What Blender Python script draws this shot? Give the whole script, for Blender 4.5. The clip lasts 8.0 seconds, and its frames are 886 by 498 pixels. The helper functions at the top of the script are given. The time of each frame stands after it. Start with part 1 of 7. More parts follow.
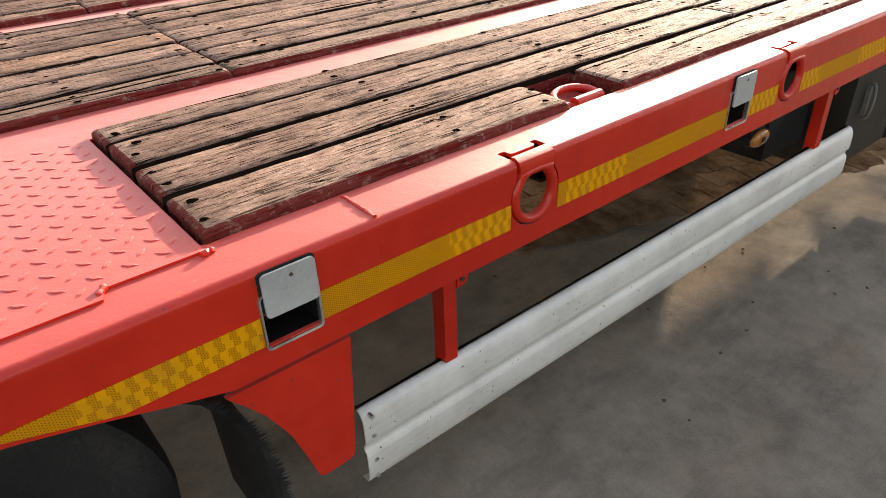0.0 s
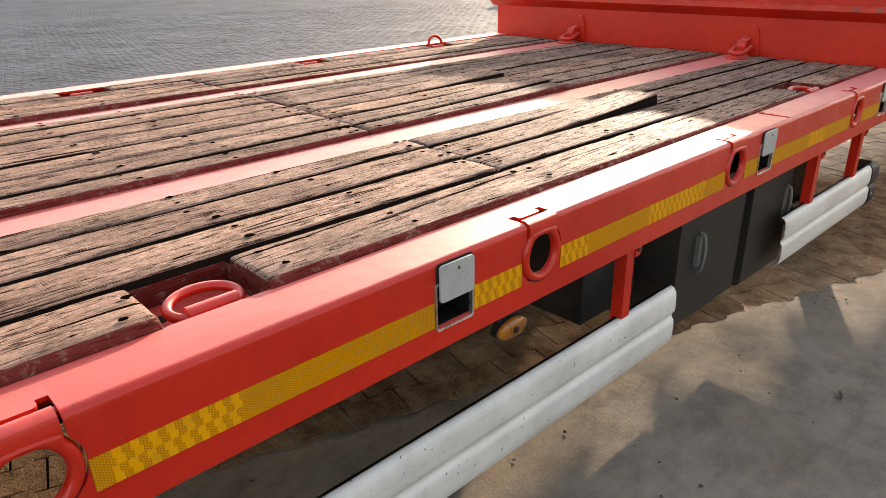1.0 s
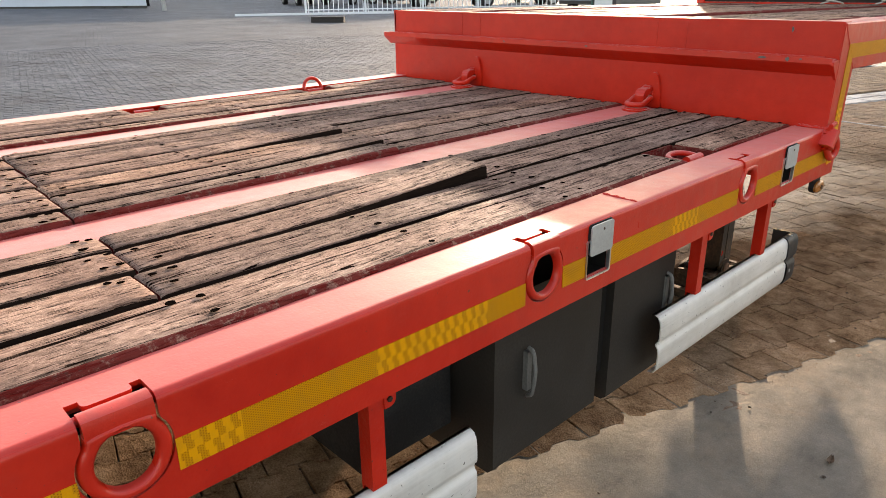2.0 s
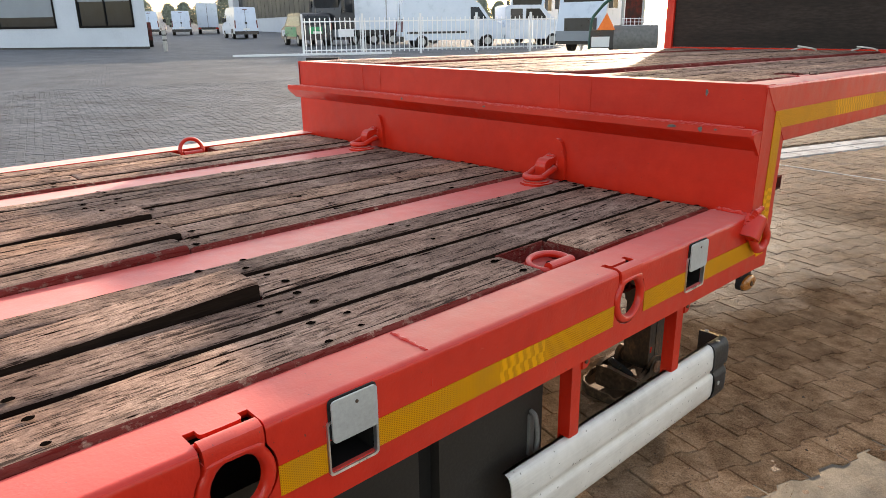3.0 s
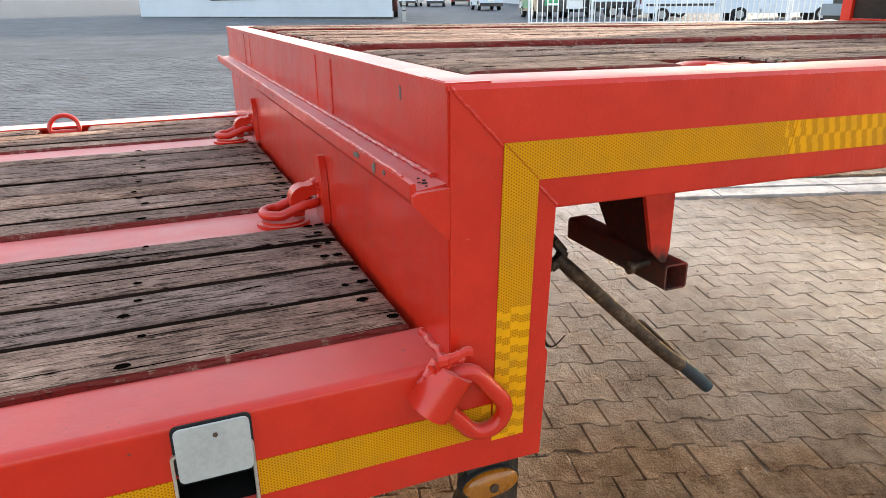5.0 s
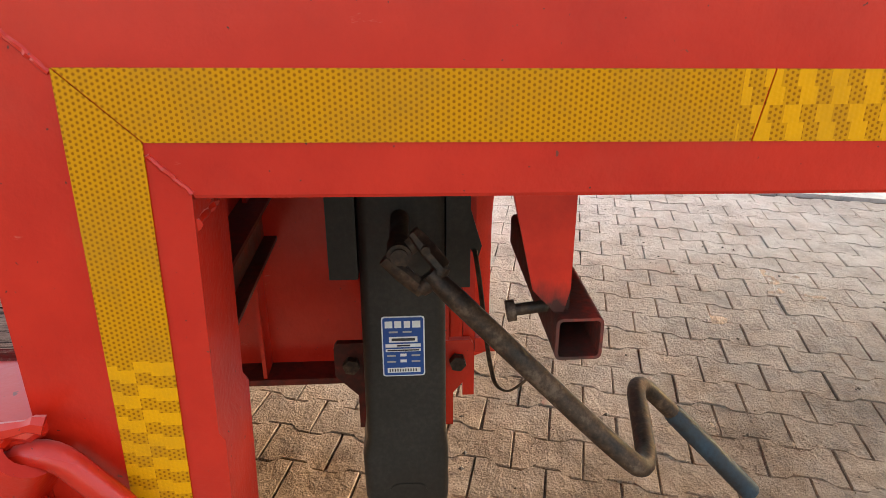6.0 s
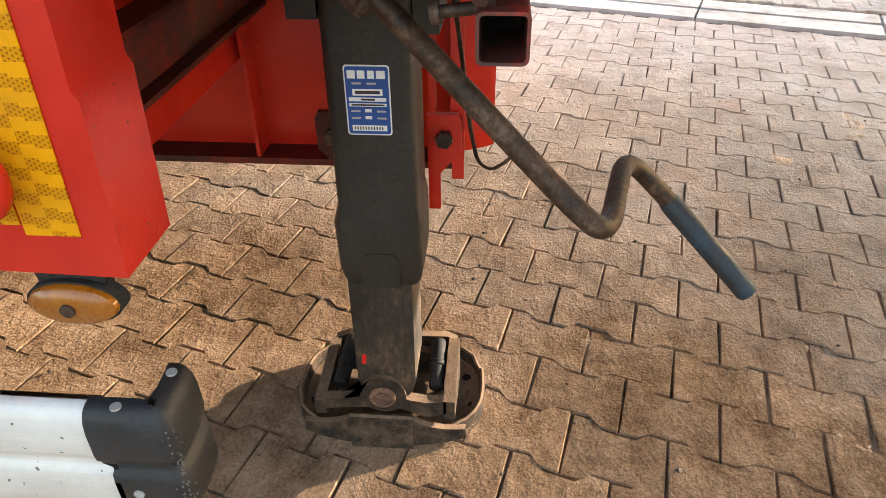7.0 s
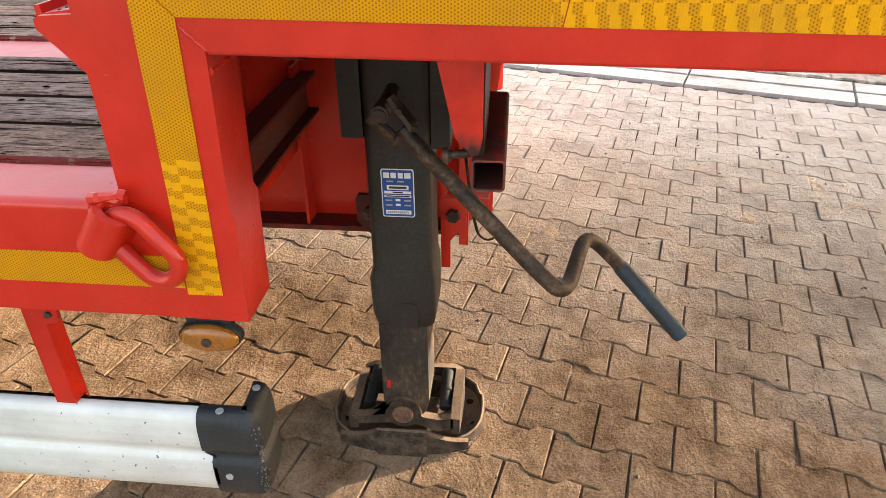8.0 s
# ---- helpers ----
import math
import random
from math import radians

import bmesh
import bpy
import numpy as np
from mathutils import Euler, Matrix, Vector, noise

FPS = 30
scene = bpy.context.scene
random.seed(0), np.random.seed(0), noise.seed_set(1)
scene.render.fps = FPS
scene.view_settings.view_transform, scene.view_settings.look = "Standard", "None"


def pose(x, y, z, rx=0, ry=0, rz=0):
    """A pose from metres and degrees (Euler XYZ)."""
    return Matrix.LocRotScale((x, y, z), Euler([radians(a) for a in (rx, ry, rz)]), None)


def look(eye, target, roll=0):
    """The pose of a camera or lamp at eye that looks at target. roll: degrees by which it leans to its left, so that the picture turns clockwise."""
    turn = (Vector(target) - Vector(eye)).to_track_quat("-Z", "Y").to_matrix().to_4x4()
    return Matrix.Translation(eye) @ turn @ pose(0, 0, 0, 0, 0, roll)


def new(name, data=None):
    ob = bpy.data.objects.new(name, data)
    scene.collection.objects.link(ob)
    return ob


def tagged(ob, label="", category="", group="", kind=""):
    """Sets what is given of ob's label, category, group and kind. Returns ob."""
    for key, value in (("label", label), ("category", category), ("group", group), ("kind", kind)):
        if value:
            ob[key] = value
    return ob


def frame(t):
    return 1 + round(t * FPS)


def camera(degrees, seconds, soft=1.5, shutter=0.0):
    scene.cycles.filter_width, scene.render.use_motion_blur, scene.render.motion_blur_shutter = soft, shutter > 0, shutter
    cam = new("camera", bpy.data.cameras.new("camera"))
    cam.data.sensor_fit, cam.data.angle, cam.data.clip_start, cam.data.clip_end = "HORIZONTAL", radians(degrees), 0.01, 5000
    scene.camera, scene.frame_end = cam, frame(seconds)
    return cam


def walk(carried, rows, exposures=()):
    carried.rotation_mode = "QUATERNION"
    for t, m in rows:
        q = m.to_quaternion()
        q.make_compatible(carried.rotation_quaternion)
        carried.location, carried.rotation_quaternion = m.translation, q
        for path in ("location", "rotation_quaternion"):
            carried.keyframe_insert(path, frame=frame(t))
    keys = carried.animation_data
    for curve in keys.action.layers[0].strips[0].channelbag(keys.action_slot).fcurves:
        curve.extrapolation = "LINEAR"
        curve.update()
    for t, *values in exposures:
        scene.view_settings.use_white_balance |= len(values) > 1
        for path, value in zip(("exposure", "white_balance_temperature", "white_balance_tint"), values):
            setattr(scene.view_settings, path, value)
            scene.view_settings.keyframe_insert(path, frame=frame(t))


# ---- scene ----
cam = camera(65.7, 8.0, soft=0.5)
PATH = [
    (0, (0.835, -4.605, 1.482), (-0.49, -3.542, 0.427), -2.0),
    (0.5, (0.899, -4.206, 1.486), (-0.428, -3.007, 0.59), -1.8),
    (1, (0.875, -3.775, 1.464), (-0.472, -2.526, 0.674), -1.2),
    (1.5, (0.883, -3.336, 1.435), (-0.468, -2.065, 0.687), -0.9),
    (1.7, (0.899, -3.147, 1.444), (-0.45, -1.869, 0.705), -0.8),
    (2.8, (0.84, -2.261, 1.503), (-0.552, -0.974, 0.866), -0.7),
    (3, (0.858, -2.09, 1.503), (-0.54, -0.802, 0.883), -0.8),
    (3.5, (0.875, -1.653, 1.478), (-0.557, -0.39, 0.883), -0.7),
    (4, (0.852, -1.213, 1.488), (-0.654, -0.04, 0.891), -0.7),
    (4.2, (0.858, -1.041, 1.479), (-0.672, 0.096, 0.873), -0.6),
    (5.3, (0.724, -0.101, 1.399), (-1.064, 0.43, 0.677), -0.7),
    (5.5, (0.644, 0.042, 1.384), (-1.161, 0.471, 0.636), -0.7),
    (6, (0.512, 0.33, 1.31), (-1.33, 0.431, 0.538), -0.2),
    (6.5, (0.48, 0.445, 1.189), (-1.278, 0.355, 0.239), -0.5),
    (7, (0.518, 0.51, 1.126), (-1.139, 0.367, 0.016), -0.7),
    (7.5, (0.586, 0.526, 1.156), (-1.022, 0.36, -0.022), -0.8),
    (8, (0.819, 0.544, 1.364), (-0.893, 0.362, 0.346), -0.7),
]
walk(cam, [(t, look(e, a, r)) for t, e, a, r in PATH], exposures=[(0.0, 1.54, 6700, 14), (1.7, 1.72, 6700, 14), (2.8, 1.72, 6650, 13), (4.2, 1.6, 6600, 12), (5.3, 2.25, 6250, 10), (6.0, 2.15, 6250, 10), (6.5, 2.4, 6250, 10), (7.0, 2.36, 6250, 10), (8.0, 2.42, 6350, 10)])

# ---- world, sun ----
SUN_EL = radians(12.0)
SUN_AZ = Vector((-0.465, 0.885, 0.0)).normalized()
SUN_DIR = SUN_AZ * math.cos(SUN_EL) + Vector((0, 0, math.sin(SUN_EL)))
world = bpy.data.worlds.new("world")
scene.world = world
world.use_nodes = True
wnt = world.node_tree
sky = wnt.nodes.new("ShaderNodeTexSky")
sky.sky_type = "NISHITA"
sky.sun_disc = False
sky.sun_elevation = SUN_EL
sky.sun_rotation = math.atan2(SUN_AZ.x, SUN_AZ.y)
sky.air_density, sky.dust_density, sky.ozone_density = 1.0, 1.5, 0.0
# thin bright haze over the whole sky
haze = wnt.nodes.new("ShaderNodeMixRGB")
haze.blend_type = "ADD"
haze.inputs[0].default_value = 1.0
haze.inputs[2].default_value = (1.46, 1.48, 1.58, 1)
wnt.links.new(sky.outputs[0], haze.inputs[1])
wnt.links.new(haze.outputs[0], wnt.nodes["Background"].inputs[0])
wnt.nodes["Background"].inputs[1].default_value = 0.10
sun = new("sun", bpy.data.lights.new("sun", "SUN"))
sun.data.energy, sun.data.angle, sun.data.color = 4.8, radians(0.7), (1.0, 0.83, 0.64)
sun.matrix_world = look(SUN_DIR * 40, (0, 0, 0))


# ---- materials ----
class Nodes:
    """A node material with short calls for adding and linking nodes."""

    def __init__(self, name):
        self.mat = bpy.data.materials.new(name)
        self.mat.use_nodes = True
        self.nt = self.mat.node_tree
        self.bsdf = self.nt.nodes["Principled BSDF"]

    def add(self, kind, **values):
        node = self.nt.nodes.new("ShaderNode" + kind)
        for key, value in values.items():
            socket = node.inputs[int(key[1:])] if key[0] == "i" and key[1:].isdigit() else node.inputs[key.replace("_", " ")]
            if isinstance(value, bpy.types.NodeSocket):
                self.nt.links.new(value, socket)
            else:
                socket.default_value = value
        return node

    def coords(self, stretch=(1, 1, 1), shuffle=0.0, turn=0.0):
        tc = self.nt.nodes.new("ShaderNodeTexCoord")
        mp = self.add("Mapping", Vector=tc.outputs["Object"], Scale=stretch, Rotation=(0, 0, turn))
        if not shuffle:
            return mp.outputs[0]
        info = self.nt.nodes.new("ShaderNodeObjectInfo")
        off = self.add("VectorMath", i0=info.outputs["Random"], i1=(shuffle, shuffle * 0.7, shuffle * 0.3))
        off.operation = "MULTIPLY"
        return self.add("VectorMath", i0=mp.outputs[0], i1=off.outputs[0]).outputs[0]

    def noise(self, vec, scale, detail=4.0, rough=0.55, distort=0.0):
        return self.add("TexNoise", Vector=vec, Scale=scale, Detail=detail, Roughness=rough, Distortion=distort).outputs["Fac"]

    def ramp(self, fac, stops):
        node = self.add("ValToRGB", Fac=fac)
        el = node.color_ramp.elements
        while len(el) < len(stops):
            el.new(0.5)
        for e, (pos, col) in zip(el, stops):
            e.position, e.color = pos, (*col, 1) if len(col) == 3 else col
        return node.outputs[0]

    def math(self, op, a, b=0.5):
        node = self.add("Math", i0=a, i1=b)
        node.operation = op
        return node.outputs[0]

    def mix(self, fac, a, b, mode="MIX"):
        node = self.add("MixRGB", i0=fac, i1=a, i2=b)
        node.blend_type = mode
        return node.outputs[0]

    def put(self, **values):
        for key, value in values.items():
            socket = self.bsdf.inputs[key.replace("_", " ")]
            if isinstance(value, bpy.types.NodeSocket):
                self.nt.links.new(value, socket)
            else:
                socket.default_value = value

    def bump(self, height, dist, strength=1.0):
        self.put(Normal=self.add("Bump", Height=height, Distance=dist, Strength=strength).outputs[0])


def grey(v):
    return (v, v, v)


def surface(name, stops, scale=6.0, fine=90.0, rough=(0.4, 0.6), metal=0.0, bump=0.0006, coat=0.0, stretch=(1, 1, 1), shuffle=0.0, fine_part=0.35):
    """Two scales of noise over a colour ramp, with uneven gloss and fine relief."""
    g = Nodes(name)
    if max(max(c) for c in stops) < 0.6:
        stops = [tuple(v * 0.8 for v in c) for c in stops]
    vec = g.coords(stretch, shuffle)
    big, small = g.noise(vec, scale, 5, 0.6), g.noise(vec, fine, 4, 0.6)
    fac = g.math("ADD", g.math("MULTIPLY", big, 1 - fine_part), g.math("MULTIPLY", small, fine_part))
    n = len(stops)
    g.put(Base_Color=g.ramp(fac, [(0.36 + 0.28 * i / max(1, n - 1), c) for i, c in enumerate(stops)]))
    g.put(Roughness=g.ramp(big, [(0.35, grey(rough[0])), (0.65, grey(rough[1]))]), Metallic=metal, Coat_Weight=coat, Coat_Roughness=0.12)
    g.bump(small, bump)
    return g.mat


def red_paint():
    """Hand-sprayed gloss red over steel: slight orange peel, dust film, small chips."""
    g = Nodes("red_paint")
    vec = g.coords()
    broad, mid, tiny = g.noise(vec, 2.2, 4), g.noise(vec, 16, 6, 0.65), g.noise(vec, 140, 3)
    col = g.ramp(g.math("ADD", g.math("MULTIPLY", broad, 0.6), g.math("MULTIPLY", mid, 0.4)), [(0.36, (0.42, 0.011, 0.003)), (0.62, (0.55, 0.021, 0.006))])
    dust = g.ramp(g.noise(vec, 7, 8, 0.7), [(0.54, grey(0.0)), (0.82, grey(0.16))])
    col = g.mix(dust, col, (0.33, 0.08, 0.05, 1))
    chips = g.ramp(g.noise(vec, 55, 3, 0.5), [(0.735, grey(0.0)), (0.75, grey(0.8))])
    col = g.mix(chips, col, (0.10, 0.045, 0.03, 1))
    flecks = g.ramp(g.noise(vec, 170, 3, 0.5), [(0.262, grey(0.9)), (0.278, grey(0.0))])
    col = g.mix(flecks, col, (0.035, 0.02, 0.016, 1))
    pale = g.ramp(g.noise(g.coords((1, 0.3, 1)), 38, 6, 0.7), [(0.685, grey(0.0)), (0.75, grey(0.5))])
    col = g.mix(pale, col, (0.55, 0.18, 0.13, 1))
    # upward faces have gone matt in the weather, upright ones keep their gloss
    split = g.nt.nodes.new("ShaderNodeSeparateXYZ")
    g.nt.links.new(g.nt.nodes.new("ShaderNodeNewGeometry").outputs["Normal"], split.inputs[0])
    matt = g.ramp(split.outputs["Z"], [(0.55, grey(0.0)), (0.9, grey(1.0))])
    rgh = g.math("ADD", g.ramp(mid, [(0.3, grey(0.36)), (0.7, grey(0.52))]), g.math("MULTIPLY", chips, 0.3))
    worn = g.ramp(g.noise(g.coords((1, 0.35, 1)), 9, 7, 0.7), [(0.35, grey(0.45)), (0.65, grey(0.58))])
    coat = g.mix(matt, (0.24, 0.24, 0.24, 1), worn)
    g.put(Base_Color=col, Roughness=rgh, Specular_IOR_Level=0.1, Coat_Weight=g.mix(matt, (0.7, 0.7, 0.7, 1), (1, 1, 1, 1)), Coat_IOR=1.5, Coat_Roughness=coat, Sheen_Weight=g.math("MULTIPLY", matt, 0.26), Sheen_Roughness=0.5, Sheen_Tint=(1.0, 0.84, 0.82, 1))
    dents = g.math("ADD", g.math("MULTIPLY", g.noise(vec, 6.5, 2), 5.0), g.math("MULTIPLY", mid, 0.8))
    g.bump(g.math("ADD", g.math("MULTIPLY", tiny, 0.4), dents), 0.0018)
    return g.mat


def blackened_red():
    """Red paint that turns black along its welded lower edge."""
    g = Nodes("blackened_red_paint")
    geo = g.nt.nodes.new("ShaderNodeNewGeometry")
    split = g.nt.nodes.new("ShaderNodeSeparateXYZ")
    g.nt.links.new(geo.outputs["Position"], split.inputs[0])
    vec = g.coords()
    mid = g.noise(vec, 16, 6, 0.65)
    col = g.ramp(mid, [(0.36, (0.42, 0.011, 0.003)), (0.62, (0.55, 0.021, 0.006))])
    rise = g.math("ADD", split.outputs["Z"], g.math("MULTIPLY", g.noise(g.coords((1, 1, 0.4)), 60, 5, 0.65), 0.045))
    blackened = g.ramp(g.math("MULTIPLY", g.math("SUBTRACT", rise, 0.99), 25.0), [(0.05, grey(0.95)), (0.75, grey(0.0))])
    g.put(Base_Color=g.mix(blackened, col, (0.022, 0.013, 0.010, 1)), Roughness=g.mix(blackened, (0.42, 0.42, 0.42, 1), (0.8, 0.8, 0.8, 1)), Specular_IOR_Level=0.2, Coat_Weight=0.4, Coat_Roughness=0.3)
    g.bump(mid, 0.0012)
    return g.mat


def weathered_wood(name, painted=False):
    """Silvered hardwood deck board: open grain along its length, splits, nicks and old paint on the edges."""
    g = Nodes(name)
    vec = g.coords((1, 0.13, 1), 7.0)
    plain = g.coords((1, 1, 1), 5.0)
    grain, fine = g.noise(vec, 75, 9, 0.78, 0.8), g.noise(g.coords((1, 0.2, 1), 2.0), 330, 6, 0.8)
    patch = g.noise(plain, 4.0, 6, 0.68)
    fac = g.math("ADD", g.math("MULTIPLY", grain, 0.3), g.math("ADD", g.math("MULTIPLY", fine, 0.4), g.math("MULTIPLY", patch, 0.3)))
    info = g.nt.nodes.new("ShaderNodeObjectInfo")
    col = g.ramp(fac, [(0.41, (0.115, 0.083, 0.067)), (0.465, (0.25, 0.186, 0.150)), (0.52, (0.38, 0.296, 0.242)), (0.58, (0.60, 0.50, 0.42))])
    tone = g.ramp(info.outputs["Random"], [(0.0, (0.72, 0.68, 0.66)), (0.35, (0.95, 0.86, 0.80)), (0.7, (1.05, 0.98, 0.93)), (1.0, (1.18, 1.02, 0.86))])
    col = g.mix(1.0, g.mix(1.0, col, tone, "MULTIPLY"), (1.0, 0.885, 0.855, 1), "MULTIPLY")
    splits = g.ramp(g.noise(g.coords((1, 0.03, 1), 11.0), 46, 5, 0.6, 1.0), [(0.365, grey(1.0)), (0.39, grey(0.0))])
    nicks = g.ramp(g.noise(g.coords((1, 0.10, 1), 3.0), 95, 4, 0.6, 0.6), [(0.335, grey(1.0)), (0.36, grey(0.0))])
    gouge = g.ramp(g.noise(g.coords((1, 0.3, 1), 9.0), 28, 4, 0.55, 0.4), [(0.27, grey(1.0)), (0.29, grey(0.0))])
    hair = g.ramp(g.noise(g.coords((1, 0.08, 1), 6.0), 200, 4, 0.6, 0.5), [(0.385, grey(1.0)), (0.405, grey(0.0))])
    splits = g.math("MAXIMUM", splits, g.math("MULTIPLY", hair, 0.85))
    ridge = g.noise(g.coords((1, 0.065, 1), 4.0), 95, 7, 0.68, 0.9)
    furrow = g.ramp(ridge, [(0.395, grey(0.8)), (0.42, grey(0.0))])
    marks = g.math("MAXIMUM", g.math("MAXIMUM", splits, furrow), g.math("MAXIMUM", nicks, gouge))
    stain = g.ramp(g.noise(plain, 9, 7, 0.75), [(0.52, grey(0.0)), (0.68, grey(0.55))])
    col = g.mix(stain, col, (0.085, 0.052, 0.037, 1))
    col = g.mix(marks, col, (0.011, 0.007, 0.0056, 1))
    if painted:
        flake = g.ramp(g.noise(plain, 34, 7, 0.75), [(0.36, grey(0.25)), (0.47, grey(0.95))])
        col = g.mix(flake, col, (0.17, 0.018, 0.014, 1))
    g.put(Base_Color=col, Roughness=g.ramp(grain, [(0.3, grey(0.62)), (0.7, grey(0.82))]), Specular_IOR_Level=g.math("MULTIPLY", g.math("SUBTRACT", 1.0, marks), 0.12))
    h = g.math("SUBTRACT", g.math("ADD", g.math("MULTIPLY", grain, 0.6), g.math("MULTIPLY", fine, 0.3)), g.math("MULTIPLY", marks, 0.5))
    g.bump(h, 0.012, 1.0)
    return g.mat


def gap_shade_wood():
    """Board sides inside the gaps: black-brown, with dirt and the gap's shade painted in."""
    return surface("gap_shade_wood", [(0.011, 0.007, 0.0055), (0.021, 0.0135, 0.010), (0.042, 0.026, 0.019)], 9, 120, (0.7, 0.95), 0, 0.002, stretch=(1, 0.1, 1))


def tape_film():
    """Yellow retro-reflective film: honeycomb cells, with stretches of brighter interlocking blocks."""
    g = Nodes("reflective_film")
    vec = g.coords((0, 1, 1))
    swap = g.nt.nodes.new("ShaderNodeSeparateXYZ")
    g.nt.links.new(vec, swap.inputs[0])
    step = 2 * math.pi / (0.0046 * 0.866)
    waves = []
    for deg in (0, 60, 120):
        run = g.math("ADD", g.math("MULTIPLY", swap.outputs["Y"], step * math.cos(radians(deg))), g.math("MULTIPLY", swap.outputs["Z"], step * math.sin(radians(deg))))
        waves.append(g.math("COSINE", run, 0))
    comb = g.ramp(g.math("ADD", g.math("MULTIPLY", g.math("ADD", g.math("ADD", waves[0], waves[1]), waves[2]), 0.22), 0.33), [(0.42, grey(1.0)), (0.62, grey(0.0))])
    ys, zs = swap.outputs["Y"], swap.outputs["Z"]
    upper = g.math("GREATER_THAN", ys, 0.05)
    upright = g.math("MULTIPLY", upper, g.math("LESS_THAN", g.math("ADD", zs, ys), 1.322))
    flat_on = g.math("SUBTRACT", 1.0, upright)
    along = g.math("ADD", g.math("MULTIPLY", ys, flat_on), g.math("MULTIPLY", zs, upright))
    rail_foot = g.math("ADD", 0.790, g.math("MULTIPLY", upper, 0.391))
    across = g.math("ADD", g.math("MULTIPLY", g.math("SUBTRACT", zs, rail_foot), flat_on), g.math("MULTIPLY", g.math("SUBTRACT", ys, 0.068), upright))
    # four rows of shifted blocks across the film, clear blocks between celled ones
    row = g.math("FLOOR", g.math("DIVIDE", across, 0.01375), 0)
    shift = g.math("MULTIPLY", g.math("COMPARE", row, 0.0), -0.09)
    shift = g.math("ADD", shift, g.math("MULTIPLY", g.math("COMPARE", row, 1.0), -0.26))
    shift = g.math("ADD", shift, g.math("MULTIPLY", g.math("COMPARE", row, 2.0), 0.145))
    clear = g.math("GREATER_THAN", g.math("FRACT", g.math("ADD", g.math("SUBTRACT", g.math("DIVIDE", along, 0.0256), shift), 200.0), 0), 0.49)

    def between(v, a, b):
        return g.math("MULTIPLY", g.math("GREATER_THAN", v, a), g.math("LESS_THAN", v, b))

    where = between(ys, -1.15, -1.0)
    for a, b in ((-4.58, -4.28), (-3.92, -3.72), (-3.60, -3.40), (-2.88, -2.72), (-2.62, -2.49), (-2.22, -1.92)):
        where = g.math("MAXIMUM", where, between(ys, a, b))
    where = g.math("MAXIMUM", where, g.math("MULTIPLY", upright, g.math("LESS_THAN", zs, 1.0)))
    where = g.math("MAXIMUM", where, between(ys, 0.585, 1.0))
    base = g.mix(comb, (0.30, 0.105, 0.0003, 1), (0.56, 0.235, 0.0006, 1))
    col = g.mix(g.math("MULTIPLY", where, clear), base, (0.70, 0.31, 0.001, 1))
    dirt = g.ramp(g.noise(g.coords(), 14, 7, 0.7), [(0.45, grey(0.0)), (0.75, grey(0.4))])
    g.put(Base_Color=g.mix(dirt, col, (0.30, 0.15, 0.02, 1)), Roughness=0.5, Specular_IOR_Level=0.1)
    g.bump(comb, 0.0002)
    return g.mat


def dusty_iron():
    """Dark cast iron with road dust lying on every upward face and caught on rough spots."""
    g = Nodes("dusty_iron")
    vec = g.coords()
    mid, fine = g.noise(vec, 28, 6, 0.65), g.noise(vec, 150, 4, 0.65)
    col = g.ramp(mid, [(0.36, (0.022, 0.017, 0.0135)), (0.62, (0.062, 0.043, 0.029))])
    split = g.nt.nodes.new("ShaderNodeSeparateXYZ")
    g.nt.links.new(g.nt.nodes.new("ShaderNodeNewGeometry").outputs["Normal"], split.inputs[0])
    lying = g.math("ADD", g.math("MULTIPLY", split.outputs["Z"], 0.5), g.math("ADD", g.math("MULTIPLY", mid, 0.55), g.math("MULTIPLY", fine, 0.25)))
    dust = g.ramp(lying, [(0.42, grey(0.0)), (0.92, grey(0.9))])
    col = g.mix(dust, col, g.mix(fine, (0.10, 0.066, 0.042, 1), (0.27, 0.18, 0.115, 1)))
    g.put(Base_Color=col, Roughness=0.85, Specular_IOR_Level=0.12)
    g.bump(g.math("ADD", g.math("MULTIPLY", mid, 0.8), g.math("MULTIPLY", fine, 0.4)), 0.003)
    return g.mat


def drawn_aluminium():
    """Extruded pale aluminium: fine drawing lines, water marks, thrown dirt specks."""
    g = Nodes("drawn_aluminium")
    vec = g.coords()
    lines, marks = g.noise(g.coords((1, 0.012, 1)), 170, 5, 0.65), g.noise(vec, 5, 7, 0.7)
    fac = g.math("ADD", g.math("MULTIPLY", lines, 0.25), g.math("MULTIPLY", marks, 0.75))
    col = g.ramp(fac, [(0.36, (0.51, 0.485, 0.445)), (0.48, (0.61, 0.585, 0.54)), (0.6, (0.69, 0.66, 0.615))])
    film = g.ramp(g.noise(g.coords((1, 0.25, 1)), 6, 8, 0.75), [(0.50, grey(0.0)), (0.70, grey(0.26))])
    col = g.mix(film, col, (0.34, 0.27, 0.2, 1))
    specks = g.ramp(g.noise(vec, 95, 2, 0.4), [(0.262, grey(0.85)), (0.275, grey(0.0))])
    col = g.mix(specks, col, (0.05, 0.04, 0.032, 1))
    g.put(Base_Color=col, Roughness=g.ramp(marks, [(0.35, grey(0.34)), (0.65, grey(0.52))]), Metallic=0.12)
    g.bump(lines, 0.0002)
    return g.mat


